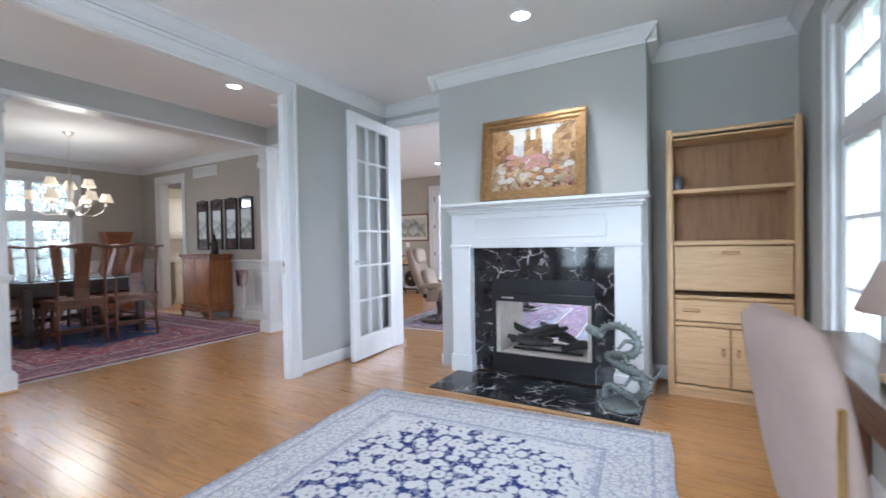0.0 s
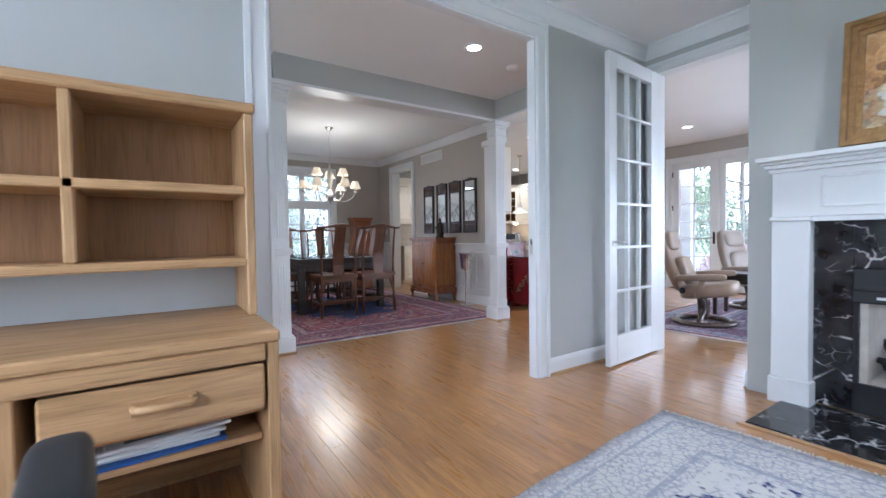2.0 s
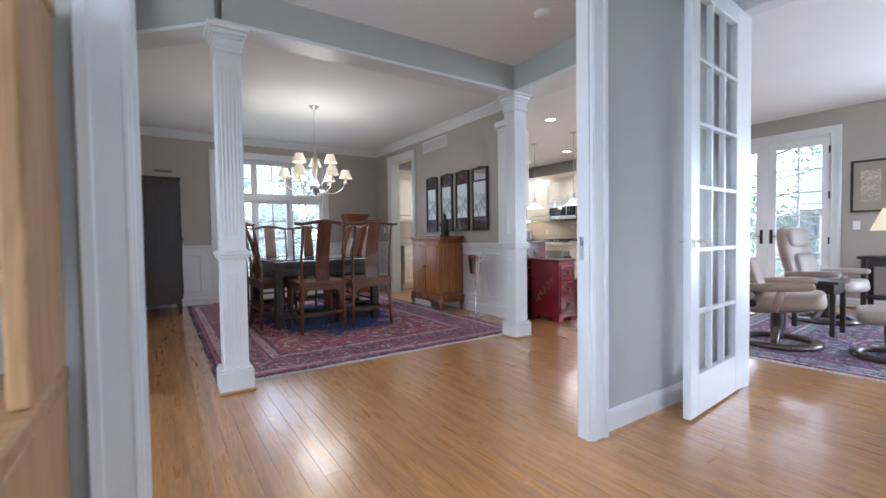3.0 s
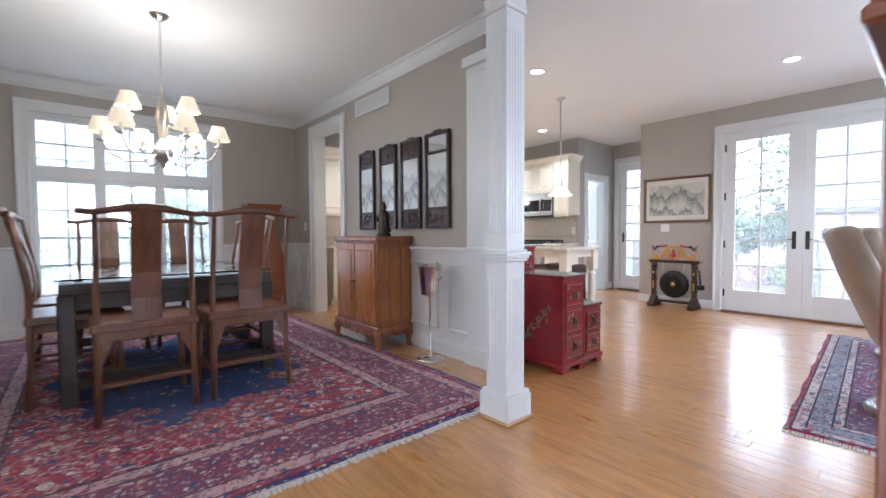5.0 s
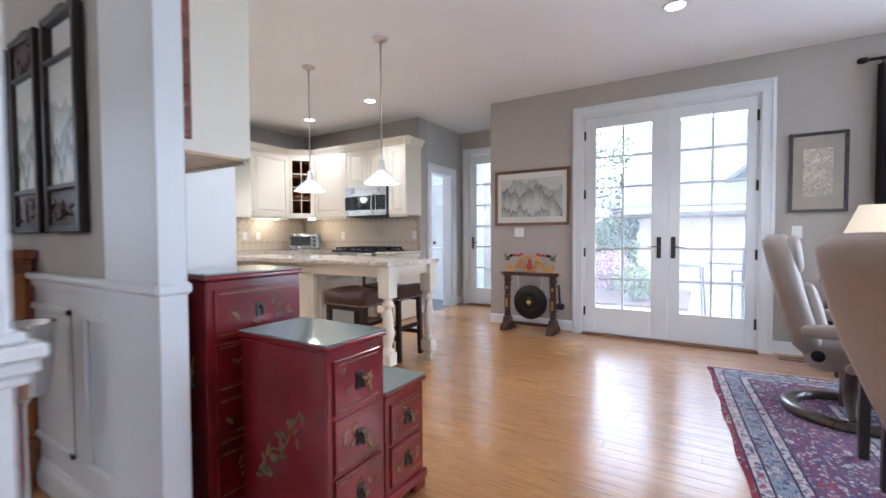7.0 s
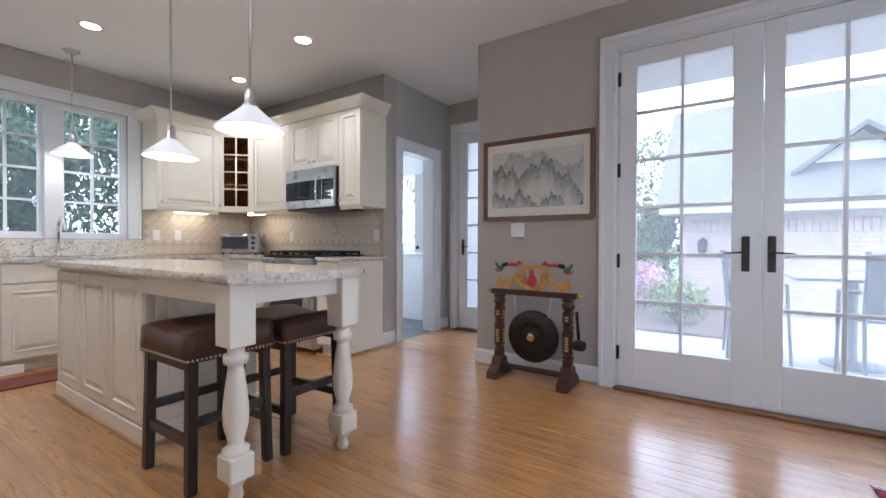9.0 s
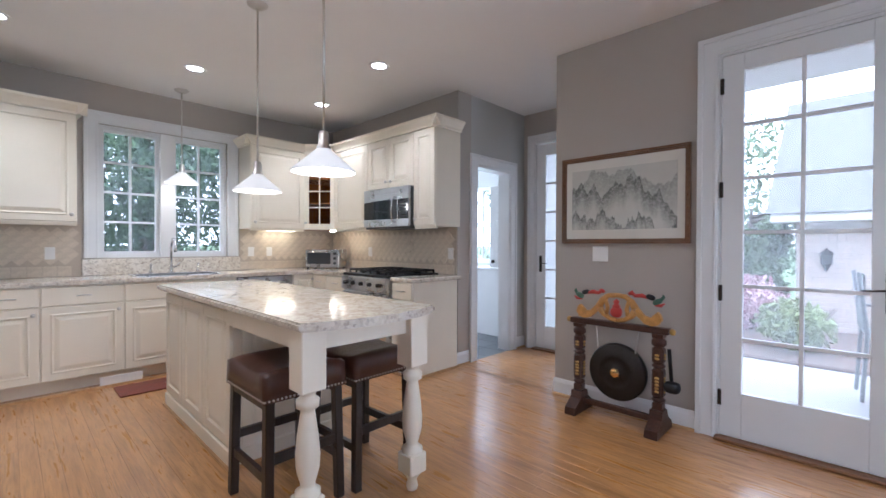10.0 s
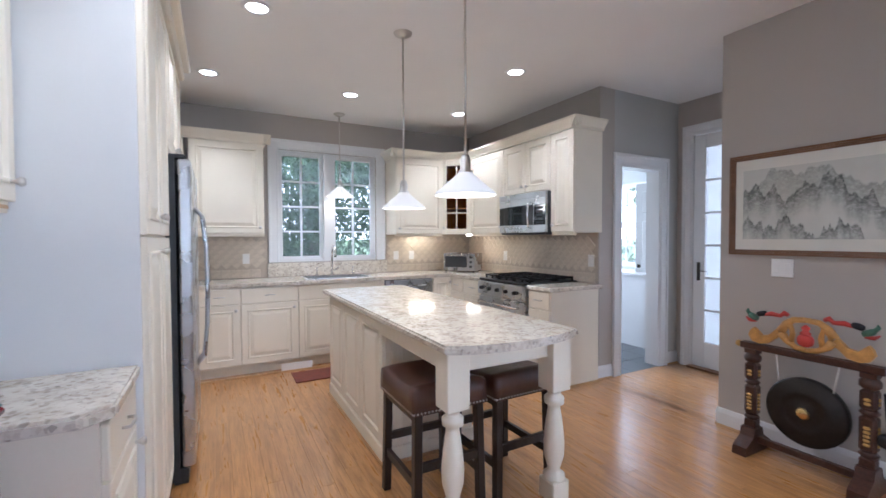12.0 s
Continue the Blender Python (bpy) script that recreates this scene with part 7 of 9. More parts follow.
# gong on a painted stand
gs = thing("gong_stand", pose(-5.415, 8.90, 0), "bronze gong in a carved painted stand with a mallet", "gong")
for s in (-1, 1):
    bm = bmesh.new()
    x = s * 0.275
    prism(bm, [(-0.15, 0.0), (0.15, 0.0), (0.14, 0.05), (0.06, 0.10), (0.045, 0.15), (-0.045, 0.15), (-0.06, 0.10), (-0.14, 0.05)], x - 0.04, x + 0.04, Matrix(((0, 0, 1, 0), (1, 0, 0, 0), (0, 1, 0, 0), (0, 0, 0, 1))))
    box(bm, x - 0.032, -0.032, 0.15, x + 0.032, 0.032, 0.20, bevel=0.006)
    lathe(bm, [(0.03, 0.20), (0.044, 0.215), (0.03, 0.23)], at=(x, 0, 0), n=14)
    box(bm, x - 0.036, -0.036, 0.23, x + 0.036, 0.036, 0.42, bevel=0.014)
    lathe(bm, [(0.03, 0.42), (0.044, 0.435), (0.03, 0.45)], at=(x, 0, 0), n=14)
    box(bm, x - 0.036, -0.036, 0.45, x + 0.036, 0.036, 0.56, bevel=0.014)
    lathe(bm, [(0.03, 0.56), (0.046, 0.575), (0.046, 0.60), (0.03, 0.62)], at=(x, 0, 0), n=14)
    box(bm, x - 0.034, -0.034, 0.62, x + 0.034, 0.034, 0.645)
    post = part("post", bm, M_fret_red, gs, "dark carved post")
    bm = bmesh.new()
    for z, h in ((0.26, 0.13), (0.475, 0.06)):
        for k in range(int(h / 0.022)):
            soft_pad(bm, pose(x, -0.038, z + 0.012 + 0.022 * k), 0.03, 0.01, 0.018, 0.7, 8, 4)
            soft_pad(bm, pose(x + 0.038, 0, z + 0.012 + 0.022 * k), 0.01, 0.03, 0.018, 0.7, 8, 4)
    part("gilt_carving", bm, M_gold_paint, post)
part("crossbeam", B((-0.34, -0.03, 0.645, 0.34, 0.03, 0.685), bevel=0.006), M_fret_red, gs)
for s in (-1, 1):
    bm = bmesh.new()
    lathe(bm, [(0.012, 0), (0.022, 0.012), (0.018, 0.03), (0, 0.036)], n=12, m=pose(s * 0.34, 0, 0.665, 0, 90 * s, 0))
    part("finial", bm, M_gold_paint, gs)
part("lower_rail", B((-0.25, -0.015, 0.06, 0.25, 0.015, 0.10), bevel=0.004), M_fret_red, gs)
bm = bmesh.new()
flat = Matrix(((1, 0, 0, 0), (0, 0, -1, 0.016), (0, 1, 0, 0), (0, 0, 0, 1)))
for s in (-1, 1):
    # the wave of each side: up from the curled end to the ring in the middle
    top = [(0.285, 0.765), (0.268, 0.785), (0.25, 0.768), (0.225, 0.742), (0.185, 0.752), (0.14, 0.80)]
    low = [(0.295, 0.735), (0.275, 0.70), (0.235, 0.688), (0.185, 0.70), (0.15, 0.735), (0.118, 0.762)]
    for a, b, c, d in zip(top, top[1:], low, low[1:]):
        prism(bm, [(s * x, z) for x, z in (a, b, d, c)], 0, 0.032, flat)
    tube(bm, [(s * 0.125, 0, 0.79), (s * 0.10, 0, 0.835), (s * 0.06, 0, 0.866), (0, 0, 0.872)], [0.026, 0.022, 0.018, 0.016], 10)
    tube(bm, [(s * 0.125, 0, 0.775), (s * 0.095, 0, 0.735), (s * 0.05, 0, 0.705), (0, 0, 0.698)], [0.026, 0.02, 0.016, 0.015], 10)
    tube(bm, [(s * 0.11, 0, 0.81), (s * 0.078, 0, 0.83), (s * 0.066, 0, 0.78), (s * 0.075, 0, 0.735)], [0.02, 0.016, 0.015, 0.016], 8)
crest = part("crest", bm, M_yellow_wood, gs, "ochre carved dragon crest")
bm = bmesh.new()
soft_pad(bm, pose(0, -0.012, 0.756), 0.082, 0.05, 0.075, 0.85, 14, 10)
lathe(bm, [(0.024, 0.79), (0.028, 0.80), (0.014, 0.81), (0.022, 0.83), (0, 0.85)], at=(0, -0.012, 0), n=12)
part("red_fruit", bm, M_red_paint, crest, "red carved fruit in the ring")
for s in (-1, 1):
    bm = bmesh.new()
    tube(bm, [(s * 0.085, -0.012, 0.888), (s * 0.105, -0.012, 0.90), (s * 0.125, -0.012, 0.88), (s * 0.17, -0.012, 0.885), (s * 0.215, -0.012, 0.872)], [0.012, 0.016, 0.012, 0.015, 0.008], 8)
    part("red_spine", bm, M_red_paint, crest, "red painted spine")
    bm = bmesh.new()
    soft_pad(bm, pose(s * 0.225, -0.008, 0.878, 0, 18 * s, 0), 0.06, 0.045, 0.034, 0.75, 10, 6)
    part("black_mane", bm, M_black, crest, "black painted mane")
    bm = bmesh.new()
    soft_pad(bm, pose(s * 0.268, -0.01, 0.852, 0, -30 * s, 0), 0.062, 0.042, 0.036, 0.7, 10, 6)
    tube(bm, [(s * 0.285, -0.01, 0.862), (s * 0.305, -0.01, 0.885), (s * 0.30, -0.01, 0.90)], [0.012, 0.011, 0.004], 7)
    part("green_head", bm, M_green_paint, crest, "green dragon head")
    bm = bmesh.new()
    tube(bm, [(s * 0.255, -0.012, 0.832), (s * 0.29, -0.012, 0.828), (s * 0.312, -0.012, 0.845)], [0.012, 0.011, 0.004], 7)
    part("red_jaw", bm, M_red_paint, crest, "red dragon jaw")
bm = bmesh.new()
lathe(bm, [(0, 0.045), (0.03, 0.04), (0.045, 0.022), (0.10, 0.02), (0.11, 0.026), (0.125, 0.018), (0.185, 0.012), (0.198, 0.0), (0.198, -0.03), (0.19, -0.03), (0.18, 0.0), (0, 0.0)], n=40, m=pose(0, -0.0, 0.335, 90, 0, 0))
part("gong", bm, plain("dark_gong_bronze", (0.035, 0.03, 0.027), 0.45, 0.8, vary=0.3, scale=12, bump=0.3, grain=60), gs, "dark hammered bronze disc")
bm = bmesh.new()
lathe(bm, [(0, 0.05), (0.022, 0.046), (0.034, 0.036)], n=20, m=pose(0, -0.0, 0.335, 90, 0, 0))
part("boss", bm, M_brass, gs, "bright brass boss")
for s in (-1, 1):
    bm = bmesh.new()
    tube(bm, [(s * 0.13, -0.01, 0.49), (s * 0.15, 0, 0.65)], 0.005, 6)
    part("cord", bm, M_fringe, gs)
bm = bmesh.new()
tube(bm, [(0.345, -0.03, 0.56), (0.36, -0.03, 0.36)], 0.012, 8)
soft_pad(bm, pose(0.365, -0.03, 0.32), 0.10, 0.075, 0.075, 0.7, 12, 8)
part("mallet", bm, M_black, gs, "padded mallet")


# ---- the kitchen
def raised(bm, w, h, t=0.02):
    """A raised-panel door front in the x-z plane, face towards -y, from its lower left corner."""
    steps = [(0.0, 0.0), (0.0, -t + 0.003), (0.003, -t)]
    if w > 0.16 and h > 0.2:
        steps += [(0.055, -t), (0.058, -t - 0.005), (0.065, -t - 0.006), (0.070, -t + 0.006), (0.078, -t + 0.007), (0.105, -t - 0.004), (0.110, -t - 0.005)]
    rings = [[bm.verts.new((x, y, z)) for x, z in ((o, o), (w - o, o), (w - o, h - o), (o, h - o))] for o, y in steps]
    bm.faces.new(rings[0])
    for a, b in zip(rings, rings[1:]):
        for i in range(4):
            bm.faces.new((a[i], a[(i + 1) % 4], b[(i + 1) % 4], b[i]))
    bm.faces.new(rings[-1])


def knob(parent, x, z, y=-0.02):
    bm = bmesh.new()
    lathe(bm, [(0, 0.034), (0.012, 0.032), (0.016, 0.024), (0.010, 0.014), (0.005, 0.008), (0.007, 0)], n=12, m=pose(x, y, z, 90, 0, 0))
    part("knob", bm, M_nickel, parent, "satin nickel knob")


def bow(parent, x, z, y=-0.02, w=0.09):
    bm = bmesh.new()
    tube(bm, [(x - w / 2, y, z), (x - w / 2, y - 0.02, z), (x, y - 0.028, z + 0.004), (x + w / 2, y - 0.02, z), (x + w / 2, y, z)], 0.005, 8)
    part("pull", bm, M_nickel, parent, "satin nickel bow pull")


def base_unit(m, w, d=0.58, fronts="drawer+door", doors=1, label="cream raised-panel base cabinet under the granite worktop"):
    """A base cabinet: front at y = 0 facing -y, from x = 0 to w."""
    t = thing("base_cabinet", m, label, "cabinet", "kitchen base cabinets")
    part("body", B((0, 0.0, 0.10, w, d, 0.875)), M_cream, t)
    part("plinth", B((0, 0.06, 0, w, d, 0.10)), M_cream, t)
    g = 0.006
    if fronts == "drawer+door":
        bm = bmesh.new()
        box(bm, g, -0.02, 0.715, w - g, 0, 0.865, bevel=0.004)
        d1 = part("drawer", bm, M_cream, t)
        bow(d1, w / 2, 0.79)
        z1 = 0.705
    elif fronts == "drawers":
        for z0, zz in ((0.715, 0.865), (0.42, 0.705), (0.115, 0.41)):
            d1 = part("drawer", B((g, -0.02, z0, w - g, 0, zz), bevel=0.004), M_cream, t)
            bow(d1, w / 2, (z0 + zz) / 2)
        return t
    else:
        z1 = 0.865
    dw = (w - g * (doors + 1)) / doors
    for k in range(doors):
        bm = bmesh.new()
        raised(bm, dw, z1 - 0.115)
        d1 = part("door", bm, M_cream, t)
        d1.location = (g + k * (dw + g), 0, 0.115)
        knob(d1, dw - 0.035 if k % 2 == 0 else 0.035, z1 - 0.115 - 0.05)
    return t


def wall_unit(m, w, h, d=0.34, doors=1, label="cream raised-panel wall cabinet", bottom=M_cream, side=1):
    t = thing("wall_cabinet", m, label, "cabinet", "kitchen wall cabinets")
    part("body", B((0, 0, 0.0, w, d, h)), M_cream, t)
    part("light_rail", B((0.0, 0.002, -0.025, w, 0.02, 0.0)), M_cream, t)
    g = 0.005
    dw = (w - g * (doors + 1)) / doors
    for k in range(doors):
        bm = bmesh.new()
        raised(bm, dw, h - 0.02)
        d1 = part("door", bm, M_cream, t)
        d1.location = (g + k * (dw + g), 0, 0.01)
        knob(d1, 0.035 if (k % 2 or (doors == 1 and side < 0)) else dw - 0.035, 0.06)
    return t


CW = -8.85
FACE_E, FACE_S, FACE_N = 90, 0, 180
# along the window wall, fronts facing +x (local x runs along +y)
for y0, y1, kind, n in ((5.25, 5.745, "drawer+door", 1), (5.745, 6.11, "drawer+door", 1), (6.11, 6.65, "drawer+door", 1), (6.65, 7.60, "drawer+door", 2)):
    base_unit(pose(CW, y0, 0, 0, 0, FACE_E), y1 - y0, fronts=kind, doors=n)
t = thing("dishwasher", pose(CW, 7.605, 0, 0, 0, FACE_E), "stainless steel dishwasher under the worktop", "dishwasher")
part("body", B((0, 0.0, 0.1, 0.60, 0.57, 0.872)), M_plastic, t)
part("door", B((0.004, -0.025, 0.11, 0.596, 0.0, 0.865), bevel=0.004), M_steel, t, "brushed steel door")
bm = bmesh.new()
tube(bm, [(0.06, -0.025, 0.80), (0.06, -0.06, 0.80), (0.3, -0.068, 0.80), (0.54, -0.06, 0.80), (0.54, -0.025, 0.80)], 0.010, 8)
part("handle", bm, M_steel, t)
part("plinth", B((0, 0.06, 0, 0.60, 0.5, 0.1)), M_plastic, t)
base_unit(pose(CW, 8.21, 0, 0, 0, FACE_E), 0.27, fronts="door")
# along the range wall, fronts facing -y
base_unit(pose(-8.84, 8.48, 0, 0, 0, FACE_S), 0.30, fronts="drawers")
base_unit(pose(-8.54, 8.48, 0, 0, 0, FACE_S), 0.41, fronts="drawer+door")
base_unit(pose(-7.36, 8.48, 0, 0, 0, FACE_S), 0.29, fronts="drawers", label="cream drawer unit with side panel beside the range")
setting("trim_kitchen_shoe", B((-8.775, 5.3, 0, -8.76, 8.5, 0.02), (-7.36, 8.465, 0, -7.055, 8.48, 0.02), (-7.065, 8.48, 0, -7.05, 9.07, 0.02)), M_oak, "oak quarter-round along the cabinets", "trim")
t = thing("floor_vent", pose(-8.772, 6.62, 0.05), "white slotted vent grille in the cabinet plinth", "vent")
part("grille", B((0.0, -0.15, -0.04, 0.006, 0.15, 0.04), bevel=0.002), M_switch, t)

# worktops
bm = bmesh.new()
prism(bm, [(-9.448, 5.0), (-8.815, 5.0), (-8.815, 8.445), (-8.13, 8.445), (-8.13, 9.098), (-9.448, 9.098)], 0.876, 0.914)
bmesh.ops.bevel(bm, geom=bm.edges[:], offset=0.008, segments=2, affect="EDGES")
tagged(part("worktop", bm, M_granite), "speckled cream granite worktop on the base cabinets", "worktop")
tagged(part("worktop", B((-7.365, 8.445, 0.876, -7.045, 9.098, 0.914), bevel=0.008, seg=2), M_granite), "speckled granite worktop end beside the range", "worktop")
setting("trim_splash_ledge", B((-9.45, 6.42, 0.915, -9.425, 7.85, 1.07), bevel=0.003), M_granite, "granite upstand under the kitchen window", "trim")
t = thing("kitchen_sink", pose(-9.12, 7.12, 0.9145), "steel sink set in the granite worktop under the window", "sink")
part("rim", B((-0.20, -0.36, 0, 0.19, -0.34, 0.004), (-0.20, 0.34, 0, 0.19, 0.36, 0.004), (-0.20, -0.34, 0, -0.18, 0.34, 0.004), (0.17, -0.34, 0, 0.19, 0.34, 0.004)), M_steel, t)
part("basin", B((-0.18, -0.34, 0.0005, 0.17, 0.34, 0.002)), M_plastic, t, "dark basin")
t = thing("kitchen_faucet", pose(-9.36, 7.13, 0.915), "tall arched chrome faucet behind the sink", "faucet")
bm = bmesh.new()
lathe(bm, [(0, 0), (0.03, 0), (0.03, 0.01), (0.018, 0.02), (0.016, 0.08), (0.012, 0.1)], n=16)
tube(bm, [(0, 0, 0.08), (0, 0, 0.26), (0.02, 0, 0.32), (0.07, 0, 0.355), (0.13, 0, 0.335), (0.155, 0, 0.27), (0.16, 0, 0.22)], [0.012, 0.012, 0.012, 0.012, 0.012, 0.014, 0.017], 10)
part("spout", bm, M_chrome, t)
bm = bmesh.new()
tube(bm, [(0, 0.02, 0.06), (0.0, 0.05, 0.07), (0.01, 0.08, 0.11)], [0.01, 0.008, 0.006], 8)
part("lever", bm, M_chrome, t)
for y in (6.95, 7.38):
    t = thing("soap_dispenser", pose(-9.36, y, 0.915), "small chrome soap pump beside the faucet", "soap dispenser", "sink pumps")
    bm = bmesh.new()
    lathe(bm, [(0, 0), (0.02, 0), (0.018, 0.02), (0.008, 0.04), (0.008, 0.10), (0, 0.10)], n=12)
    tube(bm, [(0, 0, 0.095), (0.05, 0, 0.10)], 0.006, 6)
    part("pump", bm, M_chrome, t)

# wall cabinets
TOPZ, BOT = 2.34, 1.40
wall_unit(pose(-9.10, 5.02, BOT, 0, 0, FACE_E), 0.62, TOPZ - BOT, side=-1)
wall_unit(pose(-9.10, 5.68, BOT, 0, 0, FACE_E), 0.68, TOPZ - BOT)
wall_unit(pose(-9.10, 7.84, BOT, 0, 0, FACE_E), 0.65, TOPZ - BOT, side=-1)
t = thing("corner_cabinet", pose(-9.10, 8.49, BOT), "cream corner wall cabinet with a glazed door", "cabinet", "kitchen wall cabinets")
bm = bmesh.new()
prism(bm, [(-0.348, 0.0), (0.0, 0.0), (0.27, 0.27), (0.27, 0.608), (-0.348, 0.608)], 0.0, 0.02)
prism(bm, [(-0.348, 0.0), (0.0, 0.0), (0.27, 0.27), (0.27, 0.608), (-0.348, 0.608)], TOPZ - BOT - 0.02, TOPZ - BOT)
for z in (0.32, 0.62):
    prism(bm, [(-0.33, 0.03), (-0.01, 0.03), (0.25, 0.29), (0.25, 0.59), (-0.33, 0.59)], z, z + 0.015)
box(bm, -0.348, 0.0, 0.02, -0.335, 0.608, TOPZ - BOT - 0.02)
box(bm, -0.335, 0.595, 0.02, 0.27, 0.608, TOPZ - BOT - 0.02)
part("body", bm, M_cherry, t, "wooden cabinet interior")
gd = new("glass_door")
gd.parent = t
gd.matrix_local = pose(0, 0, 0, 0, 0, 45)
L = 0.27 * math.sqrt(2)
hh = TOPZ - BOT
part("door_frame", B((0, -0.02, 0, 0.06, 0, hh), (L - 0.06, -0.02, 0, L, 0, hh), (0.06, -0.02, 0, L - 0.06, 0, 0.07), (0.06, -0.02, hh - 0.07, L - 0.06, 0, hh), bevel=0.003), M_cream, gd)
part("muntin", B((L / 2 - 0.008, -0.016, 0.07, L / 2 + 0.008, -0.004, hh - 0.07)), M_cream, gd)
for k in (1, 2, 3):
    z = 0.07 + (hh - 0.14) * k / 4
    part("muntin", B((0.06, -0.015, z - 0.008, L - 0.06, -0.005, z + 0.008)), M_cream, gd)
clear_pane(part("pane", B((0.06, -0.011, 0.07, L - 0.06, -0.008, hh - 0.07)), M_glass, gd))
knob(gd, 0.03, 0.08)
for k, (x, y, z) in enumerate(((-0.1, 0.25, 0.02), (0.02, 0.2, 0.02), (0.1, 0.3, 0.335), (-0.02, 0.2, 0.335), (0.05, 0.25, 0.635), (-0.12, 0.25, 0.635))):
    g = thing("drinking_glass", pose(-9.10 + x, 8.49 + y, BOT + z + 0.0005), "stemmed drinking glass on a cabinet shelf", "glass", "glasses in the corner cabinet")
    bm = bmesh.new()
    lathe(bm, [(0, 0), (0.03, 0.0), (0.028, 0.004), (0.004, 0.01), (0.004, 0.07), (0.03, 0.09), (0.036, 0.15), (0.034, 0.15), (0.028, 0.092), (0, 0.075)], n=14)
    part("bowl", bm, M_glass, g)
wall_unit(pose(-8.83, 8.76, BOT, 0, 0, FACE_S), 0.70, TOPZ - BOT)
wall_unit(pose(-8.13, 8.76, 1.81, 0, 0, FACE_S), 0.76, TOPZ - 1.81, doors=2, label="short cream wall cabinet above the microwave")
wall_unit(pose(-7.37, 8.76, BOT, 0, 0, FACE_S), 0.30, TOPZ - BOT, side=-1)
CC = [(0, 0), (0.022, 0), (0.026, 0.02), (0.05, 0.055), (0.066, 0.075), (0.07, 0.095), (0, 0.095)]
bm = bmesh.new()
for a, b, o in (((-9.10, 5.0), (-9.10, 6.43), (1, 0)), ((-9.10, 7.77), (-9.10, 8.52), (1, 0)), ((-9.45, 7.84), (-9.03, 7.84), (0, -1)), ((-9.45, 6.36), (-9.03, 6.36), (0, 1)),
                ((-9.09, 8.50), (-8.82, 8.77), (0.707, -0.707)), ((-8.86, 8.76), (-7.0, 8.76), (0, -1)), ((-7.07, 8.69), (-7.07, 9.1), (1, 0))):
    moulding(bm, CC, (*a, TOPZ), (*b, TOPZ), (*o, 0))
tagged(part("cabinet_crown", bm, M_cream), "cream crown moulding on the wall cabinets", "trim", kind="structure")
# strips of light under the wall cabinets
for x0, y0, x1, y1 in ((-9.02, 8.80, -8.72, 8.84), (-9.3, 8.1, -9.27, 8.45)):
    t = thing("under_cabinet_light", pose((x0 + x1) / 2, (y0 + y1) / 2, BOT), "lit strip lamp under the wall cabinet", "light", "under-cabinet lights")
    part("strip", B((-(x1 - x0) / 2, -(y1 - y0) / 2, -0.022, (x1 - x0) / 2, (y1 - y0) / 2, -0.001), bevel=0.003), M_underlight, t)

# microwave and range
t = thing("microwave_oven", pose(-7.75, 8.70, 1.385), "stainless over-range microwave with black glass door", "microwave")
part("body", B((-0.375, 0.012, 0, 0.375, 0.39, 0.42), bevel=0.004), M_plastic, t)
d = part("door", B((-0.375, -0.015, 0.02, 0.20, 0.012, 0.36), bevel=0.006), M_steel, t, "brushed steel door frame")
M_black_glass = plain("black_glass", (0.01, 0.01, 0.012), 0.06, vary=0.05, bump=0)
bm = bmesh.new()
arch = [(-0.365 + 0.56 * k / 12, 0.275 + 0.022 * math.sin(math.pi * (0.15 + 0.5 * k / 12))) for k in range(13)]
prism(bm, [(-0.365, 0.10), (0.195, 0.095)] + arch[::-1], 0, 0.004, Matrix(((1, 0, 0, 0), (0, 0, -1, -0.014), (0, 1, 0, 0), (0, 0, 0, 1))))
part("window", bm, M_black_glass, d, "black glass window")
part("top_grille", B((-0.375, -0.015, 0.36, 0.375, 0.012, 0.42), bevel=0.004), M_steel, t)
part("control_panel", B((0.203, -0.015, 0.02, 0.375, 0.012, 0.36), bevel=0.004), M_steel, t)
part("key_field", B((0.206, -0.018, 0.095, 0.372, -0.014, 0.295), bevel=0.002), M_black_glass, t, "black glass key field")
bm = bmesh.new()
tube(bm, [(0.165, -0.015, 0.06), (0.165, -0.055, 0.08), (0.165, -0.065, 0.19), (0.165, -0.055, 0.30), (0.165, -0.015, 0.32)], 0.011, 10)
part("handle", bm, M_chrome, d)
for k in range(5):
    part("button", B((0.24, -0.020, 0.105 + 0.036 * k, 0.34, -0.017, 0.128 + 0.036 * k)), M_plastic, t)
rg = thing("gas_range", pose(-7.745, 8.44, 0), "stainless steel gas range with black cast grates", "range")
part("body", B((-0.375, 0.0, 0.05, 0.375, 0.65, 0.90)), M_steel, rg)
part("cooktop", B((-0.38, -0.02, 0.90, 0.38, 0.655, 0.925), bevel=0.005), M_black, rg, "black enamel cooktop")
od = part("oven_door", B((-0.37, -0.03, 0.22, 0.37, 0.0, 0.74), bevel=0.005), M_steel, rg)
part("oven_window", B((-0.25, -0.033, 0.34, 0.25, -0.029, 0.60)), M_plastic, od, "dark glass oven window")
bm = bmesh.new()
tube(bm, [(-0.31, -0.03, 0.69), (-0.31, -0.075, 0.69), (0.31, -0.075, 0.69), (0.31, -0.03, 0.69)], 0.012, 10)
part("handle", bm, M_chrome, od)
part("control_panel", B((-0.375, -0.045, 0.76, 0.375, 0.0, 0.895), bevel=0.008), M_steel, rg)
part("warming_drawer", B((-0.37, -0.025, 0.07, 0.37, 0.0, 0.205), bevel=0.004), M_steel, rg)
for k in range(5):
    bm = bmesh.new()
    lathe(bm, [(0, 0.035), (0.017, 0.033), (0.02, 0.0)], n=14, m=pose(-0.28 + 0.14 * k, -0.045, 0.83, 90, 0, 0))
    part("knob", bm, M_black, rg, "black control knob")
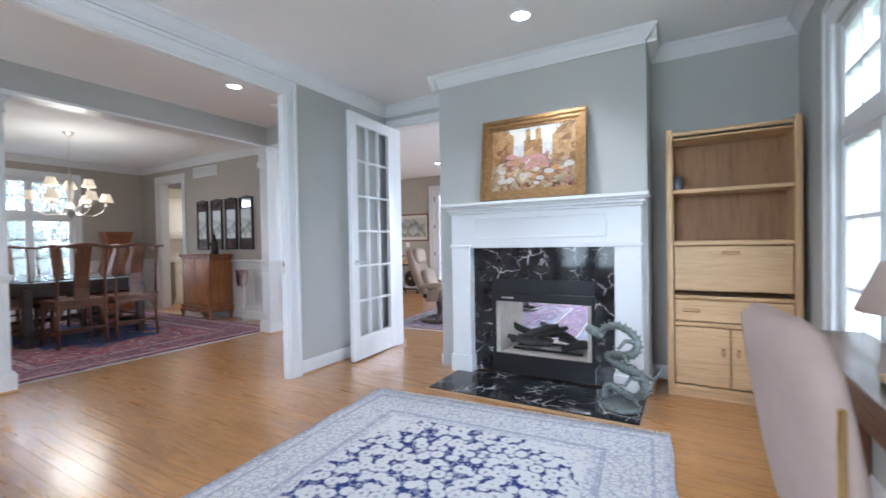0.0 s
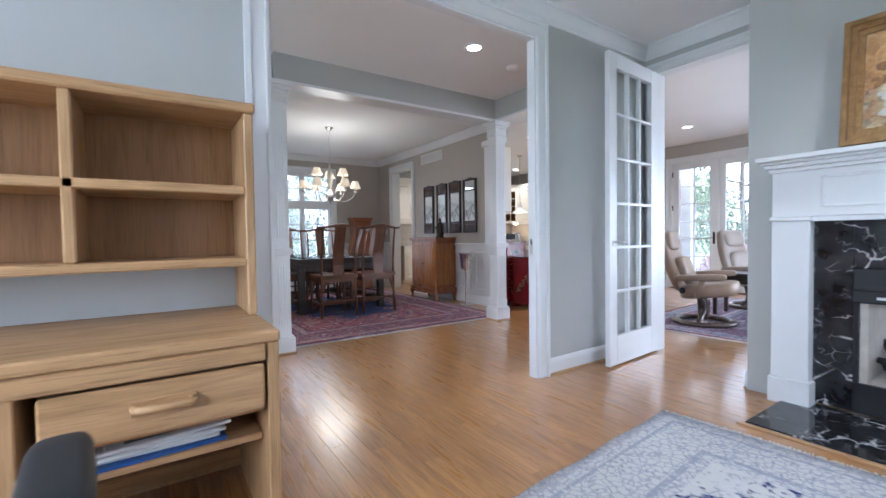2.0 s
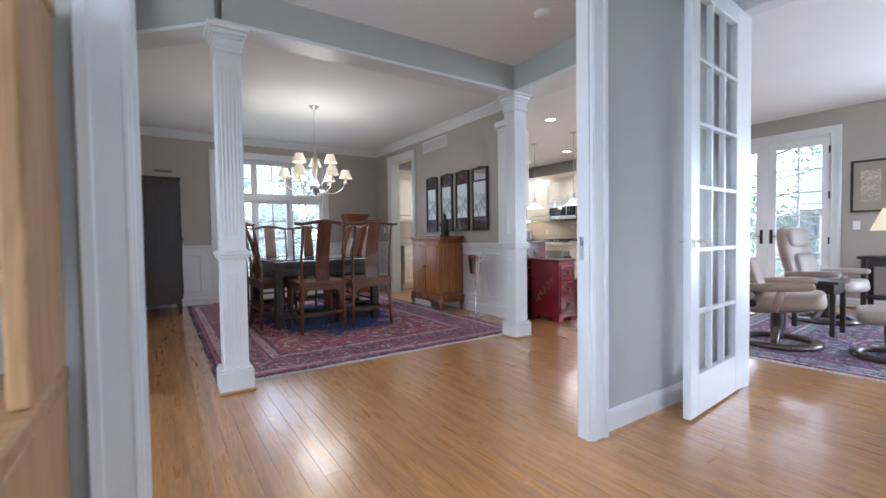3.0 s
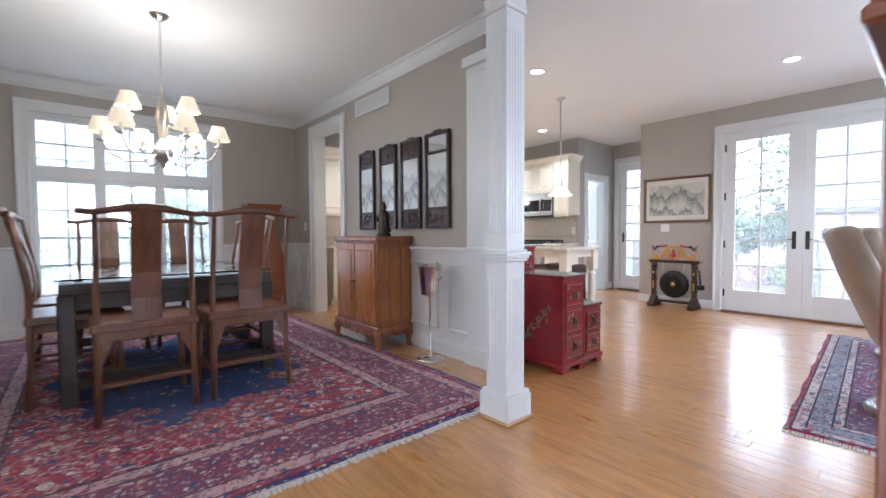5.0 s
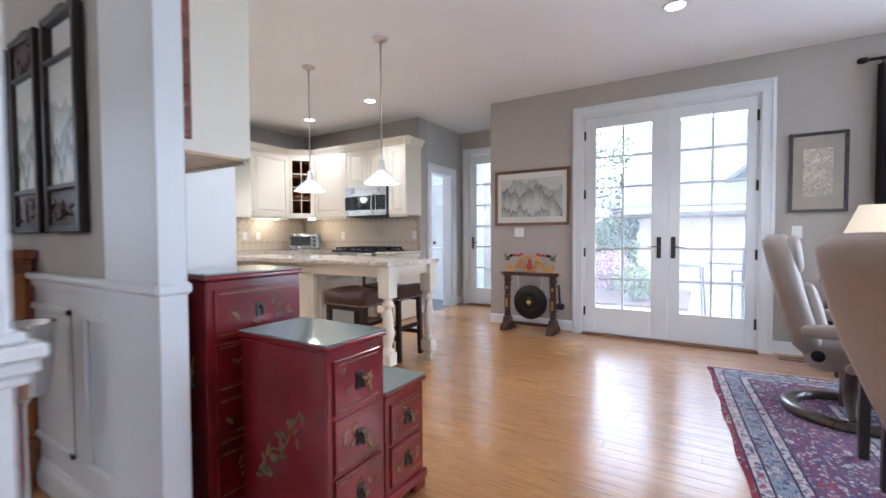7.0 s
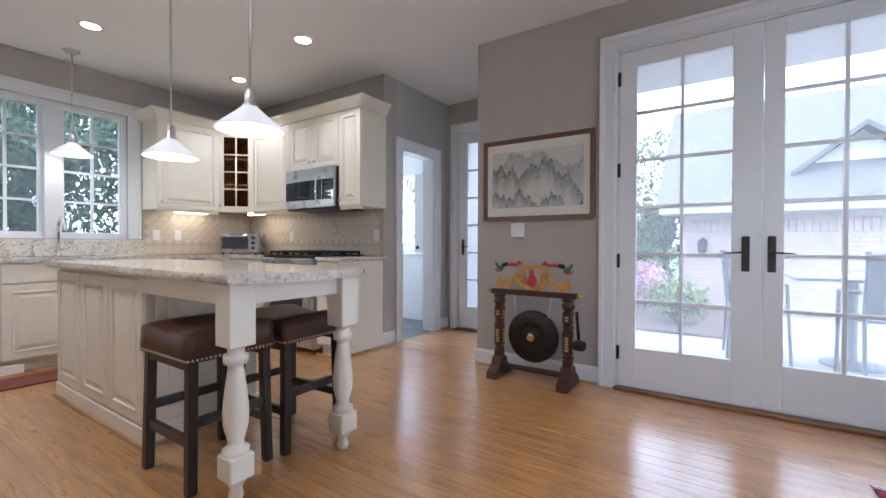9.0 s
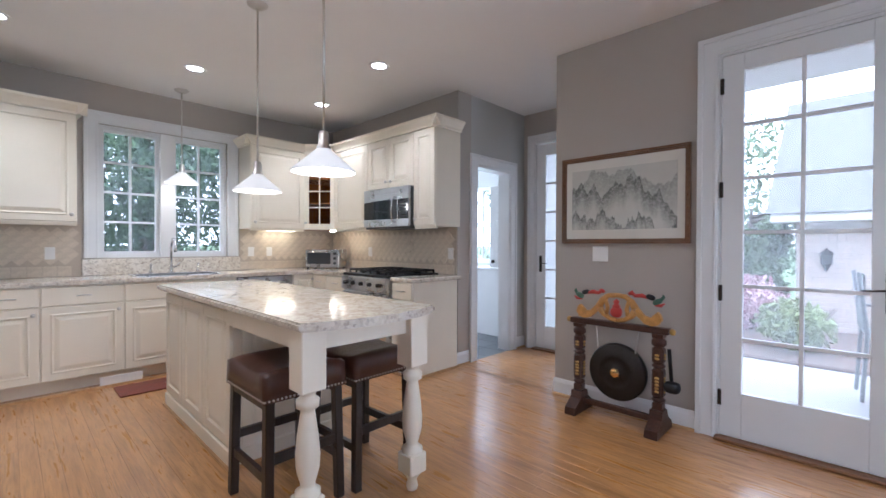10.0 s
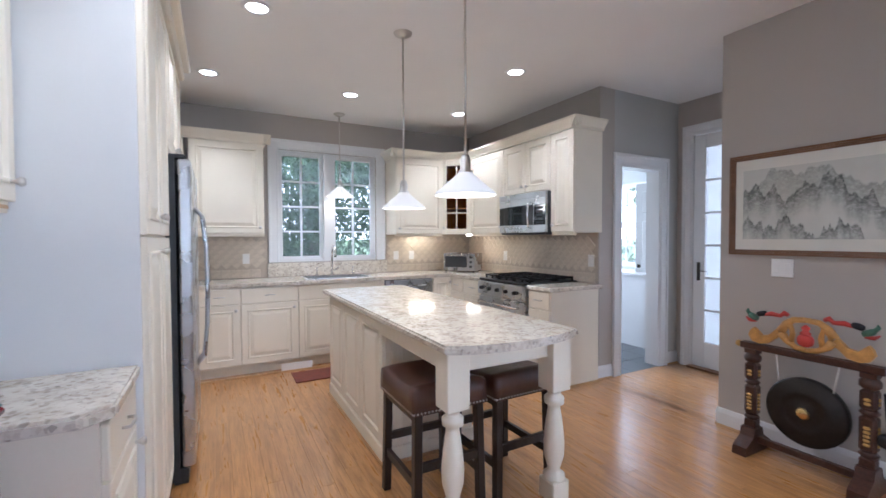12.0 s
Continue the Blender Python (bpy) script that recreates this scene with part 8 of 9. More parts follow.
for cx in (-0.25, 0.0, 0.25):
    bm = bmesh.new()
    for y in (0.06, 0.2, 0.34, 0.48, 0.6):
        box(bm, cx - 0.115, y - 0.007, 0.945, cx + 0.115, y + 0.007, 0.965, bevel=0.003)
    for x in (-0.11, 0.0, 0.11):
        box(bm, cx + x - 0.007, 0.05, 0.945, cx + x + 0.007, 0.61, 0.965, bevel=0.003)
        for y in (0.06, 0.6):
            box(bm, cx + x - 0.007, y - 0.007, 0.925, cx + x + 0.007, y + 0.007, 0.95)
    part("grate", bm, M_black, rg, "black cast iron grate")
for cx, cy in ((-0.25, 0.15), (-0.25, 0.47), (0.25, 0.15), (0.25, 0.47), (0.0, 0.32)):
    bm = bmesh.new()
    lathe(bm, [(0, 0.016), (0.035, 0.014), (0.045, 0.0)], at=(cx, cy, 0.925), n=16)
    part("burner", bm, M_black, rg)
to = thing("toaster_oven", pose(-9.08, 8.78, 0.915, 0, 0, 38), "stainless toaster oven in the worktop corner", "toaster oven")
part("body", B((-0.22, -0.14, 0.015, 0.22, 0.15, 0.24), bevel=0.012, seg=2), M_steel, to)
part("door_window", B((-0.19, -0.148, 0.06, 0.11, -0.139, 0.20), bevel=0.003), M_plastic, to, "dark glass door")
bm = bmesh.new()
tube(bm, [(-0.16, -0.145, 0.212), (-0.16, -0.172, 0.212), (0.08, -0.172, 0.212), (0.08, -0.145, 0.212)], 0.007, 8)
part("handle", bm, M_chrome, to)
for k in range(3):
    bm = bmesh.new()
    lathe(bm, [(0, 0.02), (0.016, 0.018), (0.018, 0)], n=12, m=pose(0.165, -0.14, 0.07 + 0.06 * k, 90, 0, 0))
    part("dial", bm, M_plastic, to)
for x in (-0.19, 0.19):
    for y in (-0.11, 0.12):
        part("foot", B((x - 0.012, y - 0.012, 0, x + 0.012, y + 0.012, 0.018)), M_plastic, to)

# island: panelled box, turned legs, bowed granite top
isl = thing("kitchen_island", pose(-6.86, 7.085, 0), "cream kitchen island with turned legs and bowed granite top", "kitchen island")
part("body", B((-1.09, -0.30, 0.0, 0.235, 0.30, 0.875)), M_cream, isl)
for k in range(3):
    bm = bmesh.new()
    raised(bm, 0.425, 0.74)
    d = part("side_panel", bm, M_cream, isl)
    d.location = (-1.075 + 0.438 * k, -0.30, 0.11)
part("plinth_board", B((-1.10, -0.325, 0, 0.245, 0.325, 0.10), bevel=0.006), M_cream, isl)
bm = bmesh.new()
raised(bm, 0.52, 0.70, 0.012)
d = part("end_panel", bm, M_cream, isl)
d.matrix_local = pose(0.236, -0.26, 0.12, 0, 0, 90)
part("apron", B((0.235, -0.335, 0.79, 1.07, -0.31, 0.875), (0.235, 0.30, 0.79, 1.09, 0.325, 0.875), (1.05, -0.31, 0.79, 1.075, 0.30, 0.875)), M_cream, isl)
part("shoe", B((-1.11, -0.338, 0, 0.255, -0.325, 0.018), (0.245, -0.325, 0, 0.258, 0.325, 0.018)), M_oak, isl, "oak quarter-round")
leg_prof = [(0.0, 0.0), (0.024, 0.0), (0.03, 0.02), (0.022, 0.05), (0.036, 0.075), (0.05, 0.09)]
top_prof = [(0.05, 0.19), (0.052, 0.21), (0.032, 0.225), (0.03, 0.24), (0.047, 0.30), (0.05, 0.36), (0.043, 0.44), (0.03, 0.53), (0.028, 0.545), (0.046, 0.555), (0.048, 0.585), (0.03, 0.60), (0.034, 0.615), (0.05, 0.625)]
for x, y in ((1.035, -0.295), (1.06, 0.255)):
    bm = bmesh.new()
    lathe(bm, leg_prof, at=(x, y, 0), n=24)
    box(bm, x - 0.052, y - 0.052, 0.09, x + 0.052, y + 0.052, 0.19, bevel=0.006)
    lathe(bm, top_prof, at=(x, y, 0), n=24)
    box(bm, x - 0.055, y - 0.055, 0.625, x + 0.055, y + 0.055, 0.875, bevel=0.004)
    part("turned_leg", bm, M_cream, isl)
bm = bmesh.new()
end = [(1.105 + 0.075 * (1 - (2 * k / 12 - 1) ** 2), -0.37 + 0.735 * k / 12) for k in range(13)]
prism(bm, [(-1.12, 0.365), (-1.12, -0.37)] + end, 0.876, 0.914)
bmesh.ops.bevel(bm, geom=[e for e in bm.edges if abs(e.verts[0].co.z - e.verts[1].co.z) < 1e-5], offset=0.010, segments=2, affect="EDGES")
part("granite_top", bm, M_granite, isl, "speckled cream granite top with eased edge")


def bar_stool(m):
    t = thing("bar_stool", m, "dark brown leather saddle stool with nailheads at the island", "stool", "stools at the island")
    bm = bmesh.new()
    n = 14
    rows = []
    for i in range(n + 1):
        u = -1 + 2 * i / n
        rows.append([bm.verts.new((0.215 * u, 0.195 * w, 0.655 + 0.030 * u * u - 0.012 * abs(w) ** 4 - (0.018 if abs(u) > 0.97 else 0))) for w in [-1 + 2 * j / n for j in range(n + 1)]])
    for i in range(n):
        for j in range(n):
            bm.faces.new((rows[i][j], rows[i + 1][j], rows[i + 1][j + 1], rows[i][j + 1])).smooth = True
    r = bmesh.ops.extrude_edge_only(bm, edges=[e for e in bm.edges if e.is_boundary])
    vs = [v for v in r["geom"] if isinstance(v, bmesh.types.BMVert)]
    for v in vs:
        v.co.z = 0.545
        v.co.x *= 1.015
        v.co.y *= 1.015
    bmesh.ops.contextual_create(bm, geom=[e for e in r["geom"] if isinstance(e, bmesh.types.BMEdge) and e.is_boundary])
    part("seat", bm, M_leather_d, t)
    for k in range(22):
        for s in (-1, 1):
            for along in (0, 1):
                a = -0.21 + 0.42 * k / 21
                p = (a, s * 0.199, 0.556) if along else (s * 0.219, a * 0.93, 0.556)
                studs.append((t, p))
    for x in (-0.185, 0.185):
        for y in (-0.165, 0.165):
            bm = bmesh.new()
            bar(bm, (x * 1.06, y * 1.06, 0), (x, y, 0.55), 0.04, 0.04, 0.003)
            part("leg", bm, M_espresso, t)
    for s in (-1, 1):
        part("stretcher", B((-0.175, s * 0.17 - 0.011, 0.19, 0.175, s * 0.17 + 0.011, 0.23)), M_espresso, t)
        part("stretcher", B((s * 0.19 - 0.011, -0.16, 0.27, s * 0.19 + 0.011, 0.16, 0.31)), M_espresso, t)
        part("seat_rail", B((-0.18, s * 0.17 - 0.012, 0.51, 0.18, s * 0.17 + 0.012, 0.546)), M_espresso, t)
    return t


studs = []
stool = bar_stool(pose(-6.20, 6.875, 0))
bm = bmesh.new()
lathe(bm, [(0, 0.004), (0.004, 0.003), (0.006, 0.0)], n=6)
stud_mesh = mesh_of(bm, "nailhead", M_nickel)
for t, (x, y, z) in studs:
    o = new("nailhead", stud_mesh)
    o.parent = t
    rz = math.degrees(math.atan2(y, x)) if abs(x) > 0.215 else (90 if y > 0 else -90)
    o.matrix_local = pose(x, y, z) @ pose(0, 0, 0, 0, 0, (0 if x > 0 else 180) if abs(x) > 0.215 else rz) @ pose(0, 0, 0, 0, 90, 0)
copy_thing(stool, pose(-6.18, 7.30, 0, 0, 0, 2))

# pendants
for x, y, z in ((-6.03, 6.98, 1.56), (-7.01, 7.07, 1.56), (-9.12, 7.17, 1.83)):
    t = thing("pendant_lamp", pose(x, y, H), "lit opal glass pendant lamp on a steel rod", "pendant lamp", "kitchen pendants")
    bm = bmesh.new()
    lathe(bm, [(0, -0.03), (0.03, -0.028), (0.062, -0.008), (0.065, 0.0)], n=24)
    part("canopy", bm, M_nickel, t)
    bm = bmesh.new()
    tube(bm, [(0, 0, -0.02), (0, 0, z + 0.19 - H)], 0.0065, 8)
    part("rod", bm, M_nickel, t)
    b = z - H
    bm = bmesh.new()
    lathe(bm, [(0.0, b + 0.20), (0.018, b + 0.195), (0.026, b + 0.17), (0.026, b + 0.125), (0.034, b + 0.12), (0.034, b + 0.10)], n=20)
    part("cap", bm, M_nickel, t, "satin nickel cap")
    bm = bmesh.new()
    lathe(bm, [(0.032, b + 0.112), (0.06, b + 0.085), (0.145, b + 0.012), (0.150, b), (0.146, b), (0.141, b + 0.010), (0.056, b + 0.08), (0.03, b + 0.105)], n=36)
    part("shade", bm, M_opal, t, "glowing ribbed opal glass shade")
    bm = bmesh.new()
    lathe(bm, [(0, b + 0.02), (0.03, b + 0.03), (0.035, b + 0.05), (0.015, b + 0.09), (0, b + 0.09)], n=14)
    part("bulb", bm, M_bulb, t)
    lamp("pendant_glow", "POINT", pose(x, y, z - 0.03), 2.5, (1.0, 0.88, 0.72), radius=0.06)

# refrigerator in tall cabinets; counter with cabinets before it
fr = thing("refrigerator", pose(-7.42, 5.665, 0), "side-by-side stainless refrigerator with long curved handles", "refrigerator")
part("body", B((-0.46, -0.66, 0.02, 0.46, 0.05, 1.80)), M_plastic, fr, "black case")
for x0, x1, hx in ((-0.455, -0.005, -0.05), (0.005, 0.455, 0.05)):
    d = part("door", B((x0, 0.06, 0.09, x1, 0.125, 1.79), bevel=0.014, seg=2), M_steel, fr, "brushed steel door")
    bm = bmesh.new()
    tube(bm, [(hx, 0.12, 0.55), (hx, 0.165, 0.60), (hx, 0.185, 0.80), (hx, 0.19, 1.05), (hx, 0.185, 1.30), (hx, 0.165, 1.50), (hx, 0.12, 1.55)], 0.013, 10)
    part("handle", bm, M_steel, d)
part("kick_grille", B((-0.45, 0.02, 0.0, 0.45, 0.09, 0.085), bevel=0.004), M_plastic, fr)
part("hinge_cap", B((0.33, -0.02, 1.79, 0.45, 0.10, 1.815), bevel=0.006), M_plastic, fr)
pt = thing("pantry_cabinet", pose(-6.08, 5.67, 0, 0, 0, FACE_N), "tall cream pantry cabinet with panelled doors beside the refrigerator", "cabinet")
part("body", B((0, 0.0, 0.10, 0.84, 0.66, 2.50)), M_cream, pt)
part("side_panel", B((-0.012, 0.0, 0.0, 0.0, 0.66, 2.50)), M_trim, pt, "flat white side panel")
part("plinth", B((0, 0.06, 0, 0.84, 0.66, 0.10)), M_cream, pt)
part("crown", B((-0.03, -0.05, 2.50, 0.86, 0.66, 2.56), (-0.06, -0.09, 2.56, 0.88, 0.66, 2.60), bevel=0.01), M_cream, pt)
for k in range(2):
    for z0, z1, kz in ((0.11, 1.36, 1.19), (1.37, 2.48, 0.08)):
        bm = bmesh.new()
        raised(bm, 0.41, z1 - z0)
        d = part("door", bm, M_cream, pt)
        d.location = (0.006 + 0.417 * k, 0, z0)
        knob(d, 0.375 if k == 0 else 0.035, kz)
ov = thing("wall_cabinet", pose(-6.935, 5.67, 1.83, 0, 0, FACE_N), "cream cabinet above the refrigerator", "cabinet", "kitchen wall cabinets")
part("body", B((0, 0, 0, 0.97, 0.66, 0.67)), M_cream, ov)
for k in range(2):
    bm = bmesh.new()
    raised(bm, 0.475, 0.64)
    d = part("door", bm, M_cream, ov)
    d.location = (0.006 + 0.482 * k, 0, 0.015)
    knob(d, 0.44 if k == 0 else 0.035, 0.06)
part("crown", B((0, -0.05, 0.67, 0.97, 0.66, 0.73), (0, -0.09, 0.73, 0.97, 0.66, 0.77), bevel=0.01), M_cream, ov)
tagged(part("end_panel", B((-7.93, 5.0, 0, -7.905, 5.67, 2.50)), M_cream), "tall cream end panel beside the refrigerator", "cabinet panel")
bu = base_unit(pose(-5.64, 5.63, 0, 0, 0, FACE_N), 0.43, d=0.63, label="white base cabinet under the granite end counter")
bm = bmesh.new()
prism(bm, [(-6.065, 5.0), (-5.60, 5.0), (-5.60, 5.60), (-5.66, 5.665), (-6.065, 5.665)], 0.876, 0.914)
bmesh.ops.bevel(bm, geom=bm.edges[:], offset=0.008, segments=2, affect="EDGES")
tagged(part("worktop", bm, M_granite), "speckled granite worktop on the end cabinet", "worktop")
un = wall_unit(pose(-5.45, 5.34, 1.46, 0, 0, FACE_N), 0.60, 1.02, label="white wall cabinet over the end counter")
part("under_panel", B((0.0, 0.0, -0.012, 0.60, 0.34, 0.0)), M_maple, un, "pale wood underside")
t = thing("wooden_plaque", pose(-5.448, 5.06, 1.78), "narrow carved red-brown wooden plaque on the cabinet side", "plaque")
part("board", B((0, -0.03, -0.28, 0.02, 0.03, 0.28), bevel=0.006), M_mahogany, t)
for k in range(6):
    bm = bmesh.new()
    soft_pad(bm, pose(0.02, 0, -0.23 + 0.09 * k), 0.014, 0.045, 0.06, 0.8, 10, 6)
    part("carving", bm, M_mahogany, t)

t = thing("floor_mat", pose(-8.55, 6.95, 0), "small red-brown floor mat before the sink", "mat")
part("mat", B((-0.14, -0.4, 0.0, 0.18, 0.4, 0.012), bevel=0.004), M_redmat, t)
t = thing("wall_medallion", pose(-7.80, 9.085, 1.2), "small carved stone medallion on the backsplash", "medallion")
bm = bmesh.new()
lathe(bm, [(0, 0.014), (0.03, 0.014), (0.036, 0.01), (0.05, 0.01), (0.055, 0.0)], n=16, m=pose(0, 0, 0, 90, 0, 0))
for k in range(8):
    a = math.pi * k / 4
    soft_pad(bm, pose(0.058 * math.cos(a), -0.006, 0.058 * math.sin(a), 0, -math.degrees(a), 0), 0.036, 0.012, 0.02, 0.8, 8, 5)
part("relief", bm, M_tile, t)
for x, y, z, f in ((-7.18, 9.084, 1.13, "s"), (-8.55, 9.084, 1.13, "s"), (-9.436, 8.2, 1.13, "e"), (-9.436, 6.2, 1.13, "e"), (-9.436, 7.98, 1.13, "e")):
    switch_plate(x, y, z, f, 0.075, 1)
# mud room cabinet seen through its door
t = thing("base_cabinet", pose(-9.1, 10.99, 0, 0, 0, 0), "white mud room cabinet under the window", "cabinet")
part("body", B((0, -0.5, 0, 1.55, 0, 0.88)), M_trim, t)
part("top", B((-0.01, -0.52, 0.88, 1.57, 0, 0.91), bevel=0.004), M_trim, t)


# ---- outdoors
def soft_ground(name, z, x0, y0, x1, y1, material, label):
    return setting(name, B((x0, y0, z - 0.06, x1, y1, z)), material, label, "ground")


setting("ground", B((-400, -400, -0.5, 400, 400, -0.30)), M_lawn, "short green lawn round the house", "ground")
soft_ground("pavement_patio", -0.16, -6.5, 9.24, 8, 19, M_paving, "pale stone patio outside the garden doors")
soft_ground("pavement_drive", -0.22, -30, -2, -10.6, 5.0, M_paving, "pale driveway beside the house")


def leaf_cloud(bm, centre, radii, n, size, rr):
    """Small leaf blades scattered through an uneven cloud."""
    for _ in range(n):
        while True:
            p = Vector((rr.uniform(-1, 1), rr.uniform(-1, 1), rr.uniform(-1, 1)))
            if 0.15 < p.length < 1 and noise.noise(p * 2.2 + Vector(centre)) > -0.22:
                break
        c = Vector(centre) + Vector((p.x * radii[0], p.y * radii[1], p.z * radii[2]))
        s = size * rr.uniform(0.6, 1.4)
        e = Euler((rr.uniform(0, 6), rr.uniform(0, 6), rr.uniform(0, 6))).to_matrix()
        vs = [bm.verts.new(c + e @ Vector(q) * s) for q in ((-1, 0, 0), (0, -0.45, 0.1), (1, 0, 0), (0, 0.45, 0.1))]
        bm.faces.new(vs)


def shrub(name, x, y, z, r, h, material, label, seed, n=1500, size=0.05):
    t = thing(name, pose(x, y, z), label, "shrub")
    rr = random.Random(seed)
    bm = bmesh.new()
    for k in range(7):
        a = rr.uniform(0, 6.28)
        tube(bm, [(0, 0, 0), (0.3 * r * math.cos(a), 0.3 * r * math.sin(a), 0.4 * h), (0.7 * r * math.cos(a), 0.7 * r * math.sin(a), 0.8 * h)], [0.025, 0.018, 0.006], 5)
    part("stem", bm, M_bark, t)
    bm = bmesh.new()
    for k in range(6):
        a = rr.uniform(0, 6.28)
        d = rr.uniform(0, 0.45) * r
        leaf_cloud(bm, (d * math.cos(a), d * math.sin(a), h * rr.uniform(0.35, 0.68)), (r * 0.7, r * 0.7, h * 0.34), n // 6, size, rr)
    part("crown", bm, material, t)
    return t


def tree(x, y, z, h, r, material, label, seed, n=5000, size=0.09, low=0.2):
    t = thing("tree", pose(x, y, z), label, "tree")
    rr = random.Random(seed)
    bm = bmesh.new()
    tube(bm, [(0, 0, 0), (0.05, 0.03, h * 0.25), (-0.04, 0.05, h * 0.5), (0.02, 0.0, h * 0.85)], [0.16, 0.12, 0.08, 0.02], 9)
    tips = []
    for k in range(16):
        a, u = rr.uniform(0, 6.28), rr.uniform(low, 0.85)
        l = r * (1.1 - 0.6 * u)
        tip = Vector((l * math.cos(a), l * math.sin(a), h * u + 0.25 * l))
        tube(bm, [(0, 0, h * u), tip * 0.5 + Vector((0, 0, h * u * 0.5)), tip], [0.05, 0.03, 0.008], 6)
        tips.append(tip)
    part("trunk", bm, M_bark, t)
    bm = bmesh.new()
    for tip in tips:
        leaf_cloud(bm, tip * 0.85 + Vector((0, 0, 0.0)), (r * 0.45, r * 0.45, h * 0.11), n // 16, size, rr)
    part("crown", bm, material, t)
    return t


for k, (x, y, h, r) in enumerate(((-12.6, 5.9, 6.5, 2.0), (-13.2, 7.6, 7.0, 2.2), (-12.4, 9.2, 6.0, 1.9), (-15.5, 6.8, 8.0, 2.6))):
    tree(x, y, -0.3, h, r, M_leaf_dark, "dark evergreen tree outside the kitchen window", 20 + k, 13000, 0.05, 0.08)
for k, (x, y, h, r) in enumerate(((-14.5, 3.9, 3.0, 1.0), (-5.75, 16.2, 2.65, 0.65), (-8.6, 15.5, 5.5, 2.2), (-10.5, 17.5, 6.5, 2.6), (-7.6, 19.5, 6.5, 2.4))):
    tree(x, y, -0.3, h, r, M_leaf, "young green leafy tree in the garden", 40 + k, 5000, 0.08, 0.1)
shrub("shrub", -5.45, 14.3, -0.16, 0.55, 0.95, M_leaf_pink, "pink flowering azalea beyond the patio", 1)
shrub("shrub", -5.9, 13.4, -0.16, 0.45, 0.75, M_leaf_pink, "pink flowering azalea beyond the patio", 2)
shrub("shrub", -4.75, 13.0, -0.16, 0.5, 0.75, M_leaf_yellow, "yellow-green shrub at the patio edge", 3)
shrub("shrub", -14.0, 2.2, -0.3, 0.7, 1.4, M_leaf, "green shrub outside the dining window", 5)
setting("ground_bed", B((-6.4, 12.3, -0.18, -3.9, 15.0, -0.12), bevel=0.02), M_mulch, "brown mulch bed with pebbles", "ground")


def brick_wall(parent, axis, at, a0, a1, z0, z1, out, limit, material=M_brick_p):
    """Bricks proud of a mortar face; those up to limit are single pieces, the rest are joined."""
    bl, bh, j = 0.215, 0.066, 0.011
    me = mesh_of(B((-bl / 2, -0.008, -bh / 2, bl / 2, 0.008, bh / 2), bevel=0.003), "brick", material)
    rr = random.Random(int(abs(at) * 10))
    count, verts, faces = 0, [], []
    rows = int((z1 - z0) / (bh + j))
    for r in range(rows):
        z = z0 + (r + 0.5) * (bh + j)
        p = a0 + (0.5 if r % 2 else 1.0) * (bl + j) * 0.5 + bl / 4
        while p + bl / 2 < a1:
            d = rr.uniform(-0.002, 0.002)
            pos = (at + out * (0.005 + d), p, z) if axis == "x" else (p, at + out * (0.005 + d), z)
            rot = pose(*pos, 0, 0, 90 if axis == "x" else 0)
            if count < limit:
                ob = new("brick", me)
                ob.parent = parent
                ob.matrix_world = rot
                count += 1
            else:
                k = len(verts)
                verts.extend(tuple(rot @ v.co) for v in me.vertices)
                faces.extend(tuple(i + k for i in f.vertices) for f in me.polygons)
            p += bl + j
    if verts:
        m2 = bpy.data.meshes.new("bricks")
        m2.from_pydata(verts, [], faces)
        m2.materials.append(material)
        ob = new("bricks", m2)
        ob.parent = parent
        tagged(ob, kind="stuff")


# the brick garage across the patio, with a dormer
gar = thing("garage_building", pose(0, 0, 0), "whitewashed brick garage with grey shingle roof and dormer", "building")
gw = part("wall", B((-4.95, 15.0, -0.3, 6.0, 20.0, 1.6)), M_mortar, gar, "whitewashed brick wall")
part("eave", B((-5.25, 14.6, 1.6, 6.3, 15.1, 1.74), bevel=0.01), M_siding, gar)
for k in range(44):
    part("soldier_brick", B((-4.94 + 0.1 * k, 14.98, 1.27, -4.85 + 0.1 * k, 15.0, 1.49), bevel=0.004), M_brick_p, gar)
bm = bmesh.new()
prism(bm, [(14.55, 1.74), (17.5, 4.2), (20.5, 1.74)], -5.3, 6.3, Matrix(((0, 0, 1, 0), (1, 0, 0, 0), (0, 1, 0, 0), (0, 0, 0, 1))))
part("roof", bm, M_roof, gar, "grey shingle roof")
dm = part("dormer", B((-3.1, 15.3, 1.9, -1.66, 17.0, 2.35)), M_siding, gar, "white dormer")
bm = bmesh.new()
prism(bm, [(-3.1, 2.35), (-1.66, 2.35), (-2.38, 2.93)], 15.4, 17.0, Matrix(((1, 0, 0, 0), (0, 0, -1, 32.4), (0, 1, 0, 0), (0, 0, 0, 1))))
part("gable", bm, M_siding, dm)
bm = bmesh.new()
prism(bm, [(-3.3, 2.2), (-2.38, 2.95), (-1.46, 2.2), (-1.46, 2.29), (-2.38, 3.04), (-3.3, 2.29)], 15.1, 17.3, Matrix(((1, 0, 0, 0), (0, 0, -1, 32.4), (0, 1, 0, 0), (0, 0, 0, 1))))
part("dormer_roof", bm, M_roof, dm, "grey shingle dormer roof")
for k in range(3):
    part("dormer_window", B((-2.76 + 0.27 * k, 15.27, 1.98, -2.53 + 0.27 * k, 15.31, 2.32), bevel=0.004), M_ink, dm)
lan = bmesh.new()
box(lan, -4.64, 14.84, 0.92, -4.50, 14.97, 1.10, bevel=0.02)
lathe(lan, [(0.1, 1.09), (0.04, 1.15), (0.012, 1.17), (0, 1.2)], at=(-4.57, 14.905, 0), n=12)
